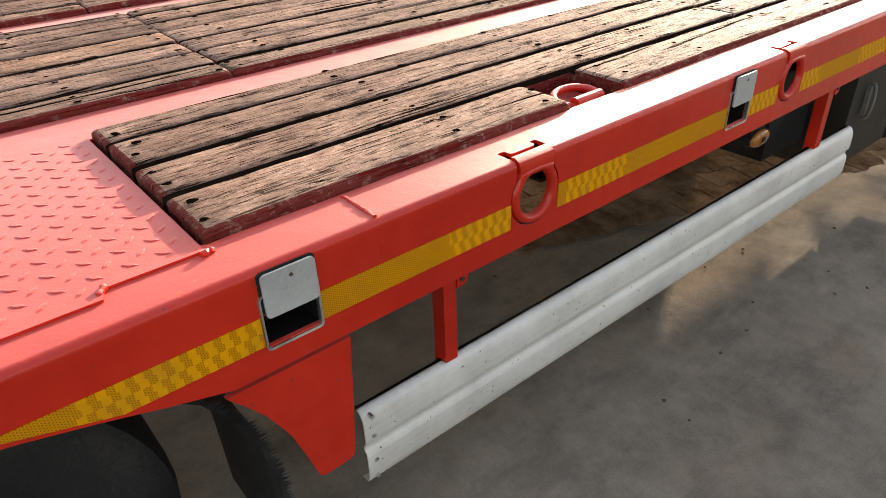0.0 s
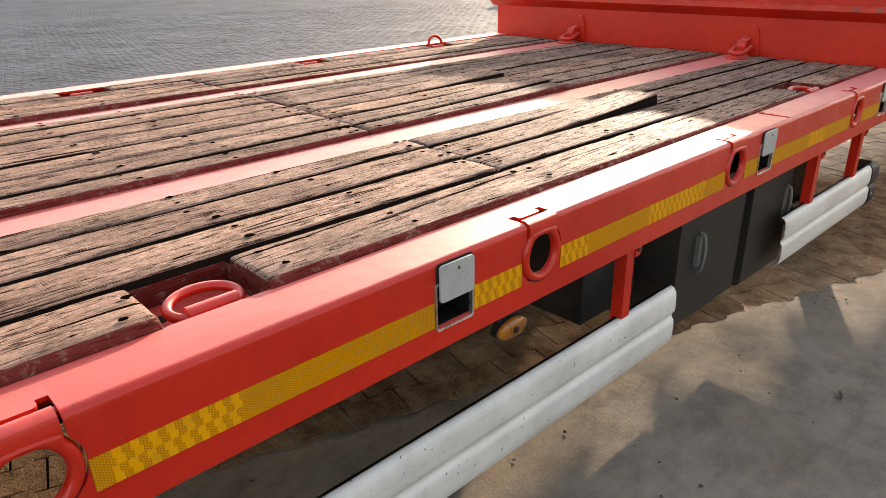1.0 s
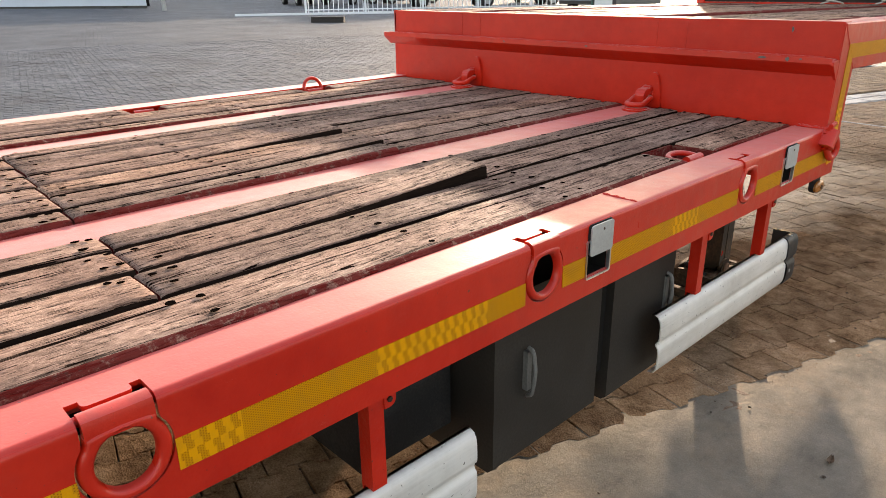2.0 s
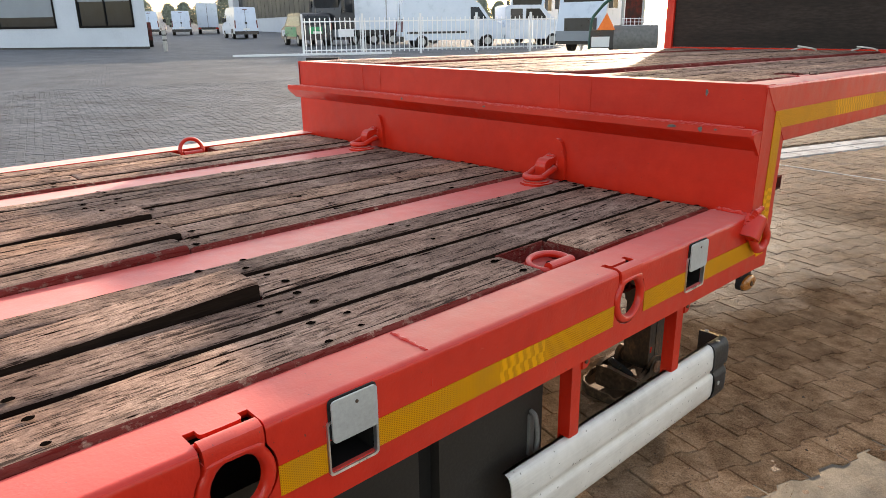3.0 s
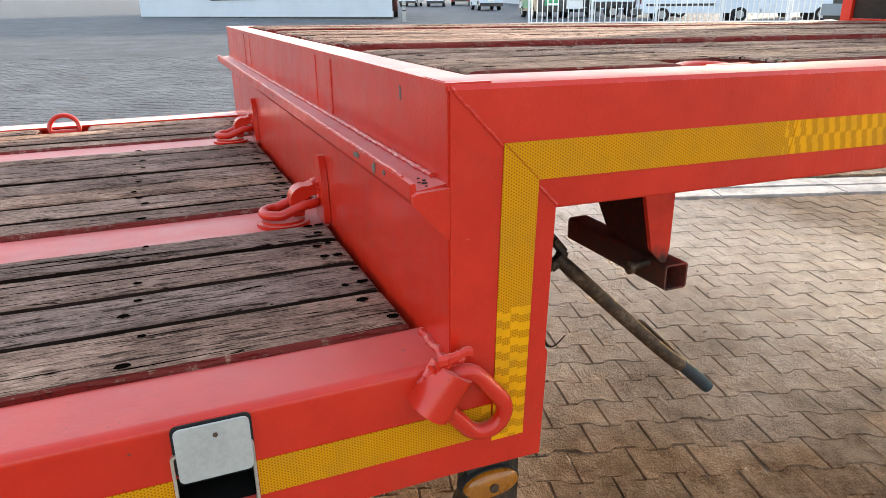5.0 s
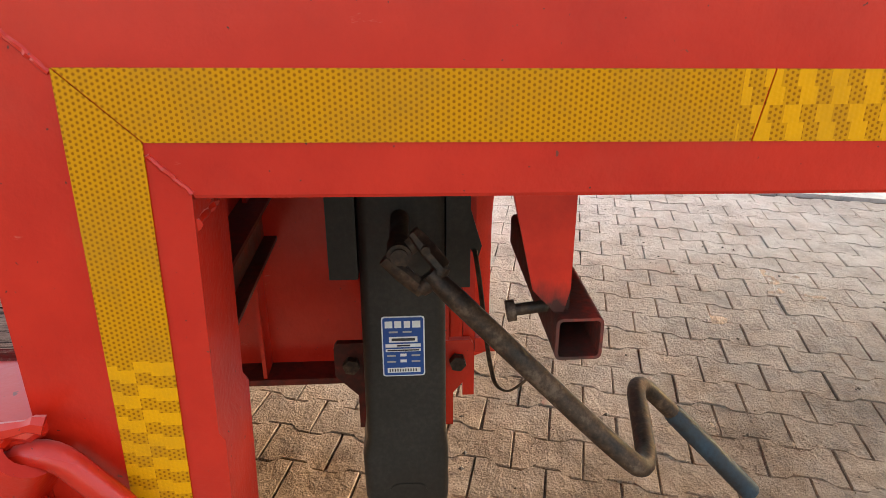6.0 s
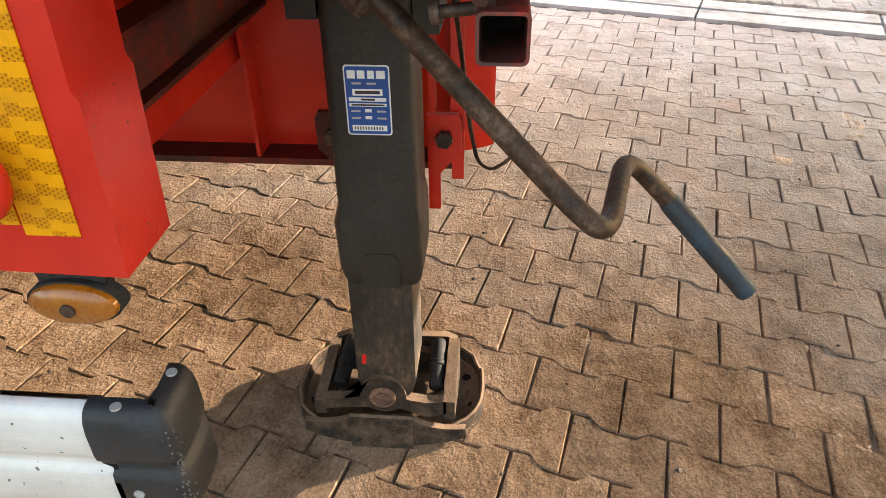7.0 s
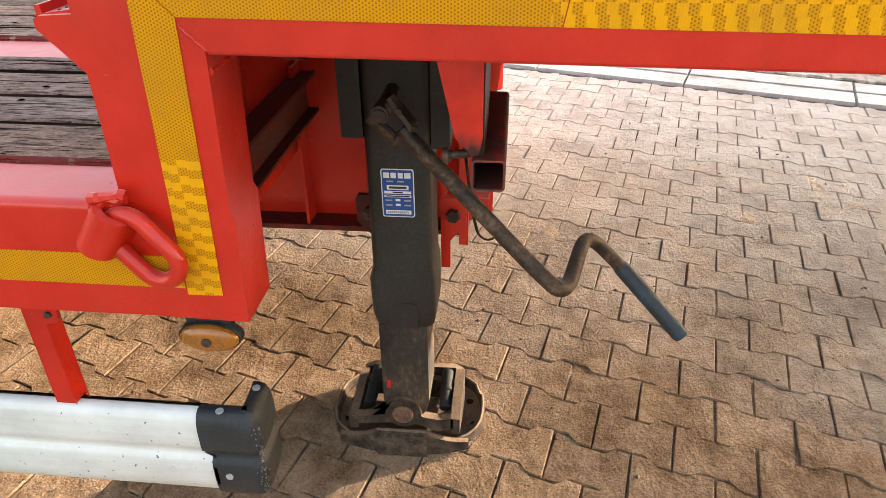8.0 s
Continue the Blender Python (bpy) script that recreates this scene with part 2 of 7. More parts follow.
def stained_slab(name, stops, soil, rough=0.7):
    """Yard concrete: blotches, fine grit, wheel streaks and trodden soil."""
    g = Nodes(name)
    vec = g.nt.nodes.new("ShaderNodeNewGeometry").outputs["Position"]
    broad, mid, grit = g.noise(vec, 0.9, 6, 0.65), g.noise(vec, 6.5, 8, 0.72), g.noise(vec, 160, 5, 0.75)
    fac = g.math("ADD", g.math("MULTIPLY", broad, 0.35), g.math("ADD", g.math("MULTIPLY", mid, 0.4), g.math("MULTIPLY", grit, 0.25)))
    col = g.ramp(fac, [(0.38 + 0.08 * i, c) for i, c in enumerate(stops)])
    ground = g.ramp(g.noise(vec, 2.3, 8, 0.72, 0.4), [(0.5, grey(0.0)), (0.66, grey(0.32))])
    col = g.mix(ground, col, g.mix(grit, (soil[0] * 0.5, soil[1] * 0.5, soil[2] * 0.5, 1), (*soil, 1)))
    streak = g.ramp(g.noise(g.add("Mapping", Vector=vec, Rotation=(0, 0, 0.35), Scale=(3, 1.1, 1)).outputs[0], 2.6, 7, 0.7), [(0.38, grey(0.25)), (0.5, grey(0.0))])
    col = g.mix(streak, col, (0.055, 0.05, 0.042, 1))
    g.put(Base_Color=col, Roughness=g.ramp(mid, [(0.35, grey(rough - 0.12)), (0.65, grey(rough + 0.12))]), Specular_IOR_Level=0.0)
    g.bump(g.math("ADD", g.math("MULTIPLY", grit, 0.4), g.math("MULTIPLY", mid, 0.9)), 0.006)
    return g.mat


def paver_stone(name, pattern=False, stops=None, gloss=(0.8, 0.95), specular=0.0, silt_sheen=True):
    """Concrete paving stone with sand trodden into it, paler near the gutter with dried silt and painted-in sky sheen.
    """
    g = Nodes(name)
    geo = g.nt.nodes.new("ShaderNodeNewGeometry")
    vec = geo.outputs["Position"]
    info = g.nt.nodes.new("ShaderNodeObjectInfo")
    rnd = g.math("FRACT", g.math("ADD", geo.outputs["Random Per Island"], info.outputs["Random"]), 0)
    broad, mid, grit = g.noise(vec, 0.8, 5), g.noise(vec, 7, 8, 0.72), g.noise(vec, 150, 6, 0.75)
    fac = g.math("ADD", g.math("MULTIPLY", mid, 0.44), g.math("ADD", g.math("MULTIPLY", grit, 0.30), g.math("MULTIPLY", broad, 0.26)))
    col = g.ramp(fac, stops or [(0.40, (0.098, 0.058, 0.033)), (0.46, (0.208, 0.131, 0.077)), (0.52, (0.312, 0.207, 0.127)), (0.60, (0.47, 0.33, 0.222))])
    tone = g.ramp(rnd, [(0.0, (0.82, 0.81, 0.80)), (1.0, (1.14, 1.12, 1.08))])
    col = g.mix(1.0, col, tone, "MULTIPLY")
    if silt_sheen:
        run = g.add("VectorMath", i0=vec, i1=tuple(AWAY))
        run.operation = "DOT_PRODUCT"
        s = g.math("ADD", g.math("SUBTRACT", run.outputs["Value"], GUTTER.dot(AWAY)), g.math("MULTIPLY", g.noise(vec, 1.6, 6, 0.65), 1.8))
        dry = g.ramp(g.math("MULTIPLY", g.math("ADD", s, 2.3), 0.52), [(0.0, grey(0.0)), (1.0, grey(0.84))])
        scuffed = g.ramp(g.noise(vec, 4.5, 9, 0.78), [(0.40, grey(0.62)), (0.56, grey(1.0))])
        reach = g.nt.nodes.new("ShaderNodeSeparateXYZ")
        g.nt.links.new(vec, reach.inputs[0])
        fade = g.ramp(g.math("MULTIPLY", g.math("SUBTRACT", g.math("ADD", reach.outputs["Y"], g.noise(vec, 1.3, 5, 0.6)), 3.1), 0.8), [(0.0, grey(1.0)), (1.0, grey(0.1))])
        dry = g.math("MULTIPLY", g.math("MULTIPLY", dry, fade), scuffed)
        # the whitish mix holds the sky's grazing sheen as well as silt
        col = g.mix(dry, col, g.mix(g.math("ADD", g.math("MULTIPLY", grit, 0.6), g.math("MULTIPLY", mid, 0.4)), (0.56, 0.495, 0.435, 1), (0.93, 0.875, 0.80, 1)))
    if silt_sheen:
        drag = g.add("Mapping", Vector=g.add("Mapping", Vector=vec, Rotation=(0, 0, -STREAK)).outputs[0], Scale=(0.16, 1.0, 1.0)).outputs[0]
        streak = g.ramp(g.noise(drag, 26, 6, 0.72), [(0.625, grey(0.0)), (0.70, grey(0.72))])
        col = g.mix(streak, col, (0.12, 0.078, 0.05, 1))
    damp = g.ramp(g.noise(vec, 2.1, 7, 0.7), [(0.575, grey(0.0)), (0.68, grey(0.35))])
    col = g.mix(damp, col, (0.085, 0.06, 0.042, 1))
    if pattern:
        turned = g.add("Mapping", Vector=vec, Rotation=(0, 0, math.atan2(PU.x, PU.y) + math.pi / 2)).outputs[0]
        br = g.add("TexBrick", Vector=turned, Color1=(0, 0, 0, 1), Color2=(0.25, 0.25, 0.25, 1), Mortar=(1, 1, 1, 1), Scale=1.0, Mortar_Size=0.008, Mortar_Smooth=0.3, Brick_Width=0.204, Row_Height=0.1445)
        col = g.mix(br.outputs["Color"], col, (0.05, 0.045, 0.042, 1))
    g.put(Base_Color=col, Roughness=g.ramp(mid, [(0.35, grey(gloss[0])), (0.65, grey(gloss[1]))]), Specular_IOR_Level=specular, Diffuse_Roughness=1.0)
    if silt_sheen:
        g.put(Roughness=g.mix(dry, g.ramp(mid, [(0.35, grey(gloss[0])), (0.65, grey(gloss[1]))]), (0.6, 0.6, 0.6, 1)), Specular_IOR_Level=g.math("ADD", g.math("MULTIPLY", dry, 0.03), specular))
    pits = g.ramp(g.noise(vec, 85, 3, 0.6), [(0.30, grey(0.0)), (0.40, grey(1.0))])
    lumps = g.ramp(g.noise(vec, 26, 5, 0.62), [(0.38, grey(0.0)), (0.66, grey(1.0))])
    relief = g.math("ADD", g.math("MULTIPLY", grit, 0.35), g.math("ADD", g.math("MULTIPLY", g.noise(vec, 75, 4, 0.6), 0.8), g.math("MULTIPLY", lumps, 0.5)))
    g.bump(g.math("ADD", g.math("ADD", relief, g.math("MULTIPLY", pits, 0.25)), g.math("MULTIPLY", mid, 2.6)), 0.0075, 1.0)
    return g.mat


# paving lattice: PU runs along a course of stones, PV steps to the next course
PU = Vector((0.0635, 0.194, 0))
PV = Vector((-0.143, 0.034, 0))
EDGE = Vector((0.318, 0.948, 0)).normalized()
AWAY = Vector((-EDGE.y, EDGE.x, 0))
STREAK = radians(25)
GUTTER = Vector((-3.44, 2.62, 0))

RED = red_paint()
BLACKENED = blackened_red()
WOOD = weathered_wood("deck_wood")
WOOD_SIDE = weathered_wood("deck_wood_overspray", True)
TAPE = tape_film()
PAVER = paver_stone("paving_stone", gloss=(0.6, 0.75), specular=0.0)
GREY_STONE = [(0.39, (0.037, 0.041, 0.048)), (0.46, (0.082, 0.090, 0.104)), (0.54, (0.126, 0.138, 0.159)), (0.64, (0.20, 0.216, 0.244))]
PAVER_FAR = paver_stone("paving_far", True, GREY_STONE, (0.6, 0.8), 0.34, False)
PAVER_GREY = paver_stone("paving_grey", False, GREY_STONE, (0.6, 0.8), 0.34, False)
GAP_SHADE = gap_shade_wood()
JOINT_GREY = surface("grey_joint_dirt", [(0.014, 0.014, 0.014), (0.03, 0.029, 0.028), (0.06, 0.057, 0.054)], 6, 140, (0.85, 0.98), 0, 0.003)
SAND = surface("joint_sand", [(0.035, 0.023, 0.016), (0.075, 0.05, 0.033), (0.16, 0.11, 0.073)], 5, 150, (0.8, 0.95), 0, 0.004)
DRIFT = surface("drift_sand", [(0.10, 0.062, 0.038), (0.20, 0.13, 0.081), (0.35, 0.24, 0.157)], 9, 230, (0.85, 0.98), 0, 0.004, fine_part=0.5)
SLAB = stained_slab("concrete_slab", [(0.122, 0.109, 0.088), (0.18, 0.16, 0.13), (0.235, 0.206, 0.167), (0.30, 0.258, 0.20)], (0.35, 0.245, 0.158))
KERB = stained_slab("pale_concrete", [(0.22, 0.216, 0.208), (0.34, 0.336, 0.326), (0.45, 0.445, 0.435), (0.54, 0.535, 0.52)], (0.19, 0.15, 0.115), 0.8)
ALU = drawn_aluminium()
STEEL_GREY = surface("zinc_plate", [(0.40, 0.40, 0.38), (0.48, 0.48, 0.46), (0.55, 0.55, 0.52)], 9, 150, (0.45, 0.6), 0.15, 0.0003)
DULL_ZINC = surface("dull_zinc", [(0.12, 0.115, 0.105), (0.17, 0.165, 0.15), (0.22, 0.21, 0.195)], 9, 150, (0.55, 0.7), 0.1, 0.0003)
BRIGHT = surface("worn_bright_steel", [(0.45, 0.43, 0.40), (0.6, 0.58, 0.55), (0.7, 0.68, 0.65)], 20, 160, (0.25, 0.4), 0.9, 0.0002)
LEG = surface("leg_grey_paint", [(0.016, 0.0135, 0.0112), (0.026, 0.022, 0.018), (0.046, 0.038, 0.030)], 7, 120, (0.4, 0.62), 0, 0.0005)
LEG_DUST = dusty_iron()
PIN_RUST = surface("dry_rust", [(0.07, 0.034, 0.02), (0.15, 0.078, 0.044), (0.26, 0.15, 0.09)], 24, 120, (0.7, 0.9), 0.0, 0.0008)
LEG_INNER = surface("dusty_leg_paint", [(0.018, 0.015, 0.0125), (0.033, 0.027, 0.0215), (0.065, 0.046, 0.031), (0.15, 0.09, 0.05)], 13, 90, (0.5, 0.8), 0, 0.0006, stretch=(1, 1, 0.55), fine_part=0.35)
RUST = surface("rusty_steel", [(0.02, 0.015, 0.012), (0.045, 0.03, 0.021), (0.095, 0.058, 0.036), (0.20, 0.135, 0.09)], 22, 120, (0.45, 0.75), 0.5, 0.0008)
# two dirty, worn reds with the shade under the deck mixed into the colour
GRIMY_SHADED_RED = surface("grimy_shaded_red_steel", [(0.035, 0.021, 0.016), (0.06, 0.024, 0.017), (0.13, 0.026, 0.016), (0.32, 0.032, 0.016)], 11, 90, (0.4, 0.65), 0, 0.0008)
WORN_SHADED_RED = surface("worn_shaded_red_steel", [(0.03, 0.018, 0.014), (0.07, 0.02, 0.013), (0.2, 0.025, 0.013), (0.36, 0.03, 0.014)], 11, 90, (0.4, 0.65), 0, 0.0008)
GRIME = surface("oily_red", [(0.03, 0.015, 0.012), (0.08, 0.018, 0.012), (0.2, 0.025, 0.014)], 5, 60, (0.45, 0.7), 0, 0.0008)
RUBBER = surface("black_rubber", [(0.014, 0.0135, 0.013), (0.024, 0.023, 0.022), (0.045, 0.041, 0.037)], 8, 140, (0.6, 0.85), 0, 0.0008)
CAPGREY = surface("dark_grey_plastic", [(0.019, 0.0195, 0.02), (0.028, 0.0285, 0.03), (0.044, 0.045, 0.046)], 9, 190, (0.4, 0.6), 0, 0.0006)
BLUEGRIP = surface("blue_grip", [(0.011, 0.014, 0.017), (0.017, 0.032, 0.046), (0.03, 0.06, 0.085)], 14, 130, (0.5, 0.75), 0, 0.0008)
BOXGREY = surface("toolbox_plastic", [(0.024, 0.0205, 0.017), (0.033, 0.028, 0.0235), (0.050, 0.043, 0.036)], 4, 120, (0.5, 0.7), 0, 0.0004)
# near-black stands in for shade in pockets, slots and gaps; window frames use it too
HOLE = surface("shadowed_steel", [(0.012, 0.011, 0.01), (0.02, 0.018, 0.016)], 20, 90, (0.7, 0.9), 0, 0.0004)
AMBER = surface("amber_lens", [(0.20, 0.06, 0.004), (0.33, 0.105, 0.003), (0.46, 0.155, 0.003)], 9, 200, (0.22, 0.34), 0, 0.0003, coat=0.3)
BLUE = surface("label_blue", [(0.006, 0.06, 0.28), (0.01, 0.085, 0.36)], 20, 200, (0.3, 0.4), 0, 0.0001)
WHITE = surface("label_white", [(0.66, 0.66, 0.64), (0.76, 0.76, 0.74)], 25, 200, (0.35, 0.5), 0, 0.0001)
PRIMER = surface("grey_green_primer", [(0.06, 0.062, 0.05), (0.11, 0.115, 0.092), (0.16, 0.16, 0.13)], 30, 200, (0.6, 0.8), 0, 0.0004)
SCREW = surface("screw_recess", [(0.003, 0.0025, 0.002), (0.007, 0.005, 0.004)], 60, 200, (0.9, 1.0), 0.0, 0.0004)
SCREW.node_tree.nodes["Principled BSDF"].inputs["Specular IOR Level"].default_value = 0.0
PLY = surface("dark_plywood", [(0.017, 0.012, 0.010), (0.034, 0.024, 0.019), (0.065, 0.048, 0.039)], 5, 70, (0.5, 0.75), 0, 0.0008, stretch=(0.2, 1, 1))
CORD = surface("cotton_cord", [(0.45, 0.42, 0.38), (0.62, 0.59, 0.54)], 30, 200, (0.8, 0.95), 0, 0.0006)
CARWHITE = surface("vehicle_white", [(0.52, 0.60, 0.70), (0.59, 0.66, 0.76)], 2, 30, (0.25, 0.4), 0, 0.0, coat=0.5)
CARDARK = surface("vehicle_dark", [(0.015, 0.016, 0.018), (0.03, 0.031, 0.034)], 2, 30, (0.25, 0.45), 0, 0.0, coat=0.4)
CARGREEN = surface("vehicle_green", [(0.02, 0.30, 0.12), (0.03, 0.40, 0.16)], 2, 30, (0.25, 0.4), 0, 0.0, coat=0.5)
DARKGREEN = surface("machine_green", [(0.012, 0.07, 0.045), (0.02, 0.10, 0.065)], 3, 40, (0.35, 0.55), 0, 0.0)
GLASSY = surface("dark_window", [(0.012, 0.016, 0.02), (0.025, 0.03, 0.036)], 1.2, 20, (0.04, 0.1), 0, 0.0)
TINTED = surface("tinted_glazing", [(0.016, 0.018, 0.022), (0.03, 0.034, 0.04)], 0.4, 6, (0.35, 0.5), 0, 0.0)
REDLENS = surface("red_lens", [(0.45, 0.01, 0.01), (0.6, 0.02, 0.015)], 8, 60, (0.2, 0.3), 0, 0.0)
DARKLENS = surface("dark_red_lens", [(0.10, 0.008, 0.008), (0.18, 0.012, 0.01)], 8, 60, (0.3, 0.4), 0, 0.0)
ORANGE = surface("signal_orange", [(0.85, 0.16, 0.01), (0.95, 0.22, 0.02)], 8, 60, (0.4, 0.5), 0, 0.0)
PLASTER = surface("white_cladding", [(0.50, 0.54, 0.60), (0.55, 0.59, 0.65), (0.58, 0.62, 0.68)], 0.6, 12, (0.5, 0.7), 0, 0.0006)
BLIND = surface("grey_blind", [(0.30, 0.33, 0.36), (0.36, 0.39, 0.42)], 1.0, 40, (0.7, 0.85), 0, 0.0)
FENCEWHITE = surface("fence_white", [(0.72, 0.73, 0.74), (0.80, 0.81, 0.82)], 3, 60, (0.4, 0.6), 0, 0.0)
TIMBER = surface("old_timber", [(0.02, 0.016, 0.013), (0.045, 0.035, 0.028)], 6, 60, (0.7, 0.9), 0, 0.002)
LEAF = surface("far_leaves", [(0.26, 0.30, 0.24), (0.34, 0.38, 0.31), (0.42, 0.46, 0.38)], 1.2, 8, (0.6, 0.8), 0, 0.0)
BARK = surface("bark", [(0.05, 0.038, 0.028), (0.09, 0.07, 0.052)], 6, 40, (0.8, 0.95), 0, 0.003)
GAP_SHADE.node_tree.nodes["Principled BSDF"].inputs["Specular IOR Level"].default_value = 0.0
for dull, gloss in ((LEG, 0.32), (LEG_INNER, 0.28), (RUBBER, 0.2), (BOXGREY, 0.25), (GLASSY, 0.3), (TINTED, 0.3), (HOLE, 0.1), (GRIME, 0.25), (CAPGREY, 0.3), (PLY, 0.2)):
    dull.node_tree.nodes["Principled BSDF"].inputs["Specular IOR Level"].default_value = gloss


# ---- mesh helpers ----
def prism(bm, pts, axis, a0, a1):
    """A solid with the outline pts (y,z for x; x,z for y; x,y for z) from a0 to a1 along an axis."""
    put = {"x": lambda p, a: (a, p[0], p[1]), "y": lambda p, a: (p[0], a, p[1]), "z": lambda p, a: (p[0], p[1], a)}[axis]
    lo, hi = [bm.verts.new(put(p, a0)) for p in pts], [bm.verts.new(put(p, a1)) for p in pts]
    made = [bm.faces.new(lo), bm.faces.new(hi[::-1])]
    for i in range(len(pts)):
        j = (i + 1) % len(pts)
        made.append(bm.faces.new((lo[i], hi[i], hi[j], lo[j])))
    return made


def box(bm, x0, x1, y0, y1, z0, z1):
    return prism(bm, [(x0, y0), (x1, y0), (x1, y1), (x0, y1)], "z", z0, z1)


def soften(bm, width, segments=2, angle=30):
    edges = [e for e in bm.edges if len(e.link_faces) == 2 and e.calc_face_angle(0) > radians(angle)]
    bmesh.ops.bevel(bm, geom=edges, offset=width, segments=segments, affect="EDGES", profile=0.5, clamp_overlap=True)
    return bm


def tube(bm, pts, r, sides=12, closed=False, flat=1.0):
    """A bar swept along points; r is one radius or one for each point."""
    pts = [Vector(p) for p in pts]
    n = len(pts)
    rs = r if isinstance(r, (list, tuple)) else [r] * n
    loops, side = [], None
    for i, p in enumerate(pts):
        a = pts[i - 1] if i or closed else p
        b = pts[(i + 1) % n] if i < n - 1 or closed else p
        way = (b - a).normalized()
        if side is None:
            side = way.cross(Vector((0.31, 0.17, 0.93))).normalized()
        side = (side - way * side.dot(way)).normalized()
        other = way.cross(side)
        loops.append([bm.verts.new(p + (side * math.cos(t) + other * math.sin(t) * flat) * rs[i]) for t in [2 * math.pi * k / sides for k in range(sides)]])
    for i in range(n if closed else n - 1):
        a, b = loops[i], loops[(i + 1) % n]
        shift = 0
        if closed and i == n - 1:
            shift = min(range(sides), key=lambda s: (a[0].co - b[s].co).length)
        for k in range(sides):
            bm.faces.new((a[k], a[(k + 1) % sides], b[(k + 1 + shift) % sides], b[(k + shift) % sides]))
    if not closed:
        bm.faces.new(loops[0][::-1]), bm.faces.new(loops[-1])


def rounded(pts, r, steps=6):
    """A polyline whose corners are rounded off with radius about r."""
    pts = [Vector(p) for p in pts]
    out = [pts[0]]
    for a, b, c in zip(pts, pts[1:], pts[2:]):
        da, dc = min(r, (a - b).length * 0.45), min(r, (c - b).length * 0.45)
        p, q = b + (a - b).normalized() * da, b + (c - b).normalized() * dc
        out += [p.lerp(b, s / steps).lerp(b.lerp(q, s / steps), s / steps) for s in range(steps + 1)]
    return out + [pts[-1]]


def cyl(bm, p0, p1, r, sides=16, r1=None):
    tube(bm, [p0, p1], [r, r if r1 is None else r1], sides)


def mesh_of(name, bm, material):
    bmesh.ops.recalc_face_normals(bm, faces=bm.faces)
    me = bpy.data.meshes.new(name)
    bm.to_mesh(me)
    bm.free()
    for m in material if isinstance(material, (list, tuple)) else [material]:
        me.materials.append(m)
    me.polygons.foreach_set("use_smooth", [True] * len(me.polygons))
    me.set_sharp_from_angle(angle=radians(38))
    return me


def part(name, bm, material, parent=None, label="", kind=""):
    """Links a bmesh (or a ready mesh) as one mesh object, in world places, under a thing or part."""
    ob = new(name, bm if isinstance(bm, bpy.types.Mesh) else mesh_of(name, bm, material))
    if parent:
        ob.parent = parent
        ob.matrix_parent_inverse = base_of(parent).inverted()
    return tagged(ob, label=label, kind=kind)


def base_of(ob):
    m = ob.matrix_basis.copy()
    while ob.parent:
        m = ob.parent.matrix_basis @ ob.matrix_parent_inverse @ m
        ob = ob.parent
    return m


def thing(name, place, label, category, group="", kind="", turn=0.0):
    ob = new(name)
    ob.matrix_basis = pose(*place, 0, 0, turn)
    return tagged(ob, label, category, group, kind)


def B():
    return bmesh.new()


def arc(cx, cy, r, a0, a1, n):
    return [(cx + r * math.cos(radians(a0 + (a1 - a0) * i / n)), cy + r * math.sin(radians(a0 + (a1 - a0) * i / n))) for i in range(n + 1)]


rng = random.Random(11)


def rise(x, y):
    """The yard climbs gently away from the gutter."""
    return 0.0105 * max(0.0, (Vector((x, y, 0)) - GUTTER).dot(AWAY))


# ---- ground ----
def ground_sheet():
    """One sheet to the horizon: slab by the trailer, sand bed under the paving, the far yard."""
    bm = B()
    s_rows = [(-900, 0, 0), (-60, 0, 0), (-12, 0, 0), (-4.352, 0, 0), (-4.35, -0.002, 1), (-4.2, -0.003, 1), (-4.17, -0.016, 1), (-0.08, -0.016, 1), (-0.075, -0.03, 1), (0.375, -0.03, 1), (0.38, -0.016, 1), (2.2, -0.016, 1), (2.202, -0.02, 2), (13.9, -0.02, 2), (14.0, 0, 2), (60, 0, 2), (200, 0, 2), (1200, 0, 2)]
    r_rows = [-1200, -200, -40, -12, -6, 0, 6, 12, 40, 200, 1200]
    grid = []
    for s, drop, _ in s_rows:
        row = []
        for r in r_rows:
            p = GUTTER + AWAY * s + EDGE * r
            row.append(bm.verts.new((p.x, p.y, rise(p.x, p.y) + drop)))
        grid.append(row)
    mats = [0, 0, 0, 0, 0, 1, 1, 1, 1, 1, 1, 2, 2, 2, 2, 2, 2]
    for i in range(len(s_rows) - 1):
        for j in range(len(r_rows) - 1):
            f = bm.faces.new((grid[i][j], grid[i][j + 1], grid[i + 1][j + 1], grid[i + 1][j]))
            f.material_index = 3 if 2.2 <= s_rows[i][0] < 13.9 and -12 <= r_rows[j] < 12 else mats[i]
    ob = part("ground", bm, [SLAB, SAND, PAVER_FAR, JOINT_GREY])
    return tagged(ob, "sandy yard ground of concrete slab and paving bed", "ground", kind="structure")


ground_sheet()


def stone_outline(inset):
    """The double-T outline of a paving stone, as shares of the lattice steps."""
    e, w, m = 0.5, 0.574, 0.426
    pts = [(-e, -w), (-0.31, -w), (-0.19, -m), (0.19, -m), (0.31, -w), (e, -w), (e, w), (0.31, w), (0.19, m), (-0.19, m), (-0.31, w), (-e, w)]
    lu, lv = PU.length, PV.length
    out = []
    for a, b in pts:
        a -= math.copysign(inset / lu, a)
        b -= math.copysign(inset / lv, b)
        out.append(PU * a + PV * b)
    return out


STONE_RINGS = [(stone_outline(0.0046), 0.0), (stone_outline(0.0026), -0.004), (stone_outline(0.0024), -0.0165)]
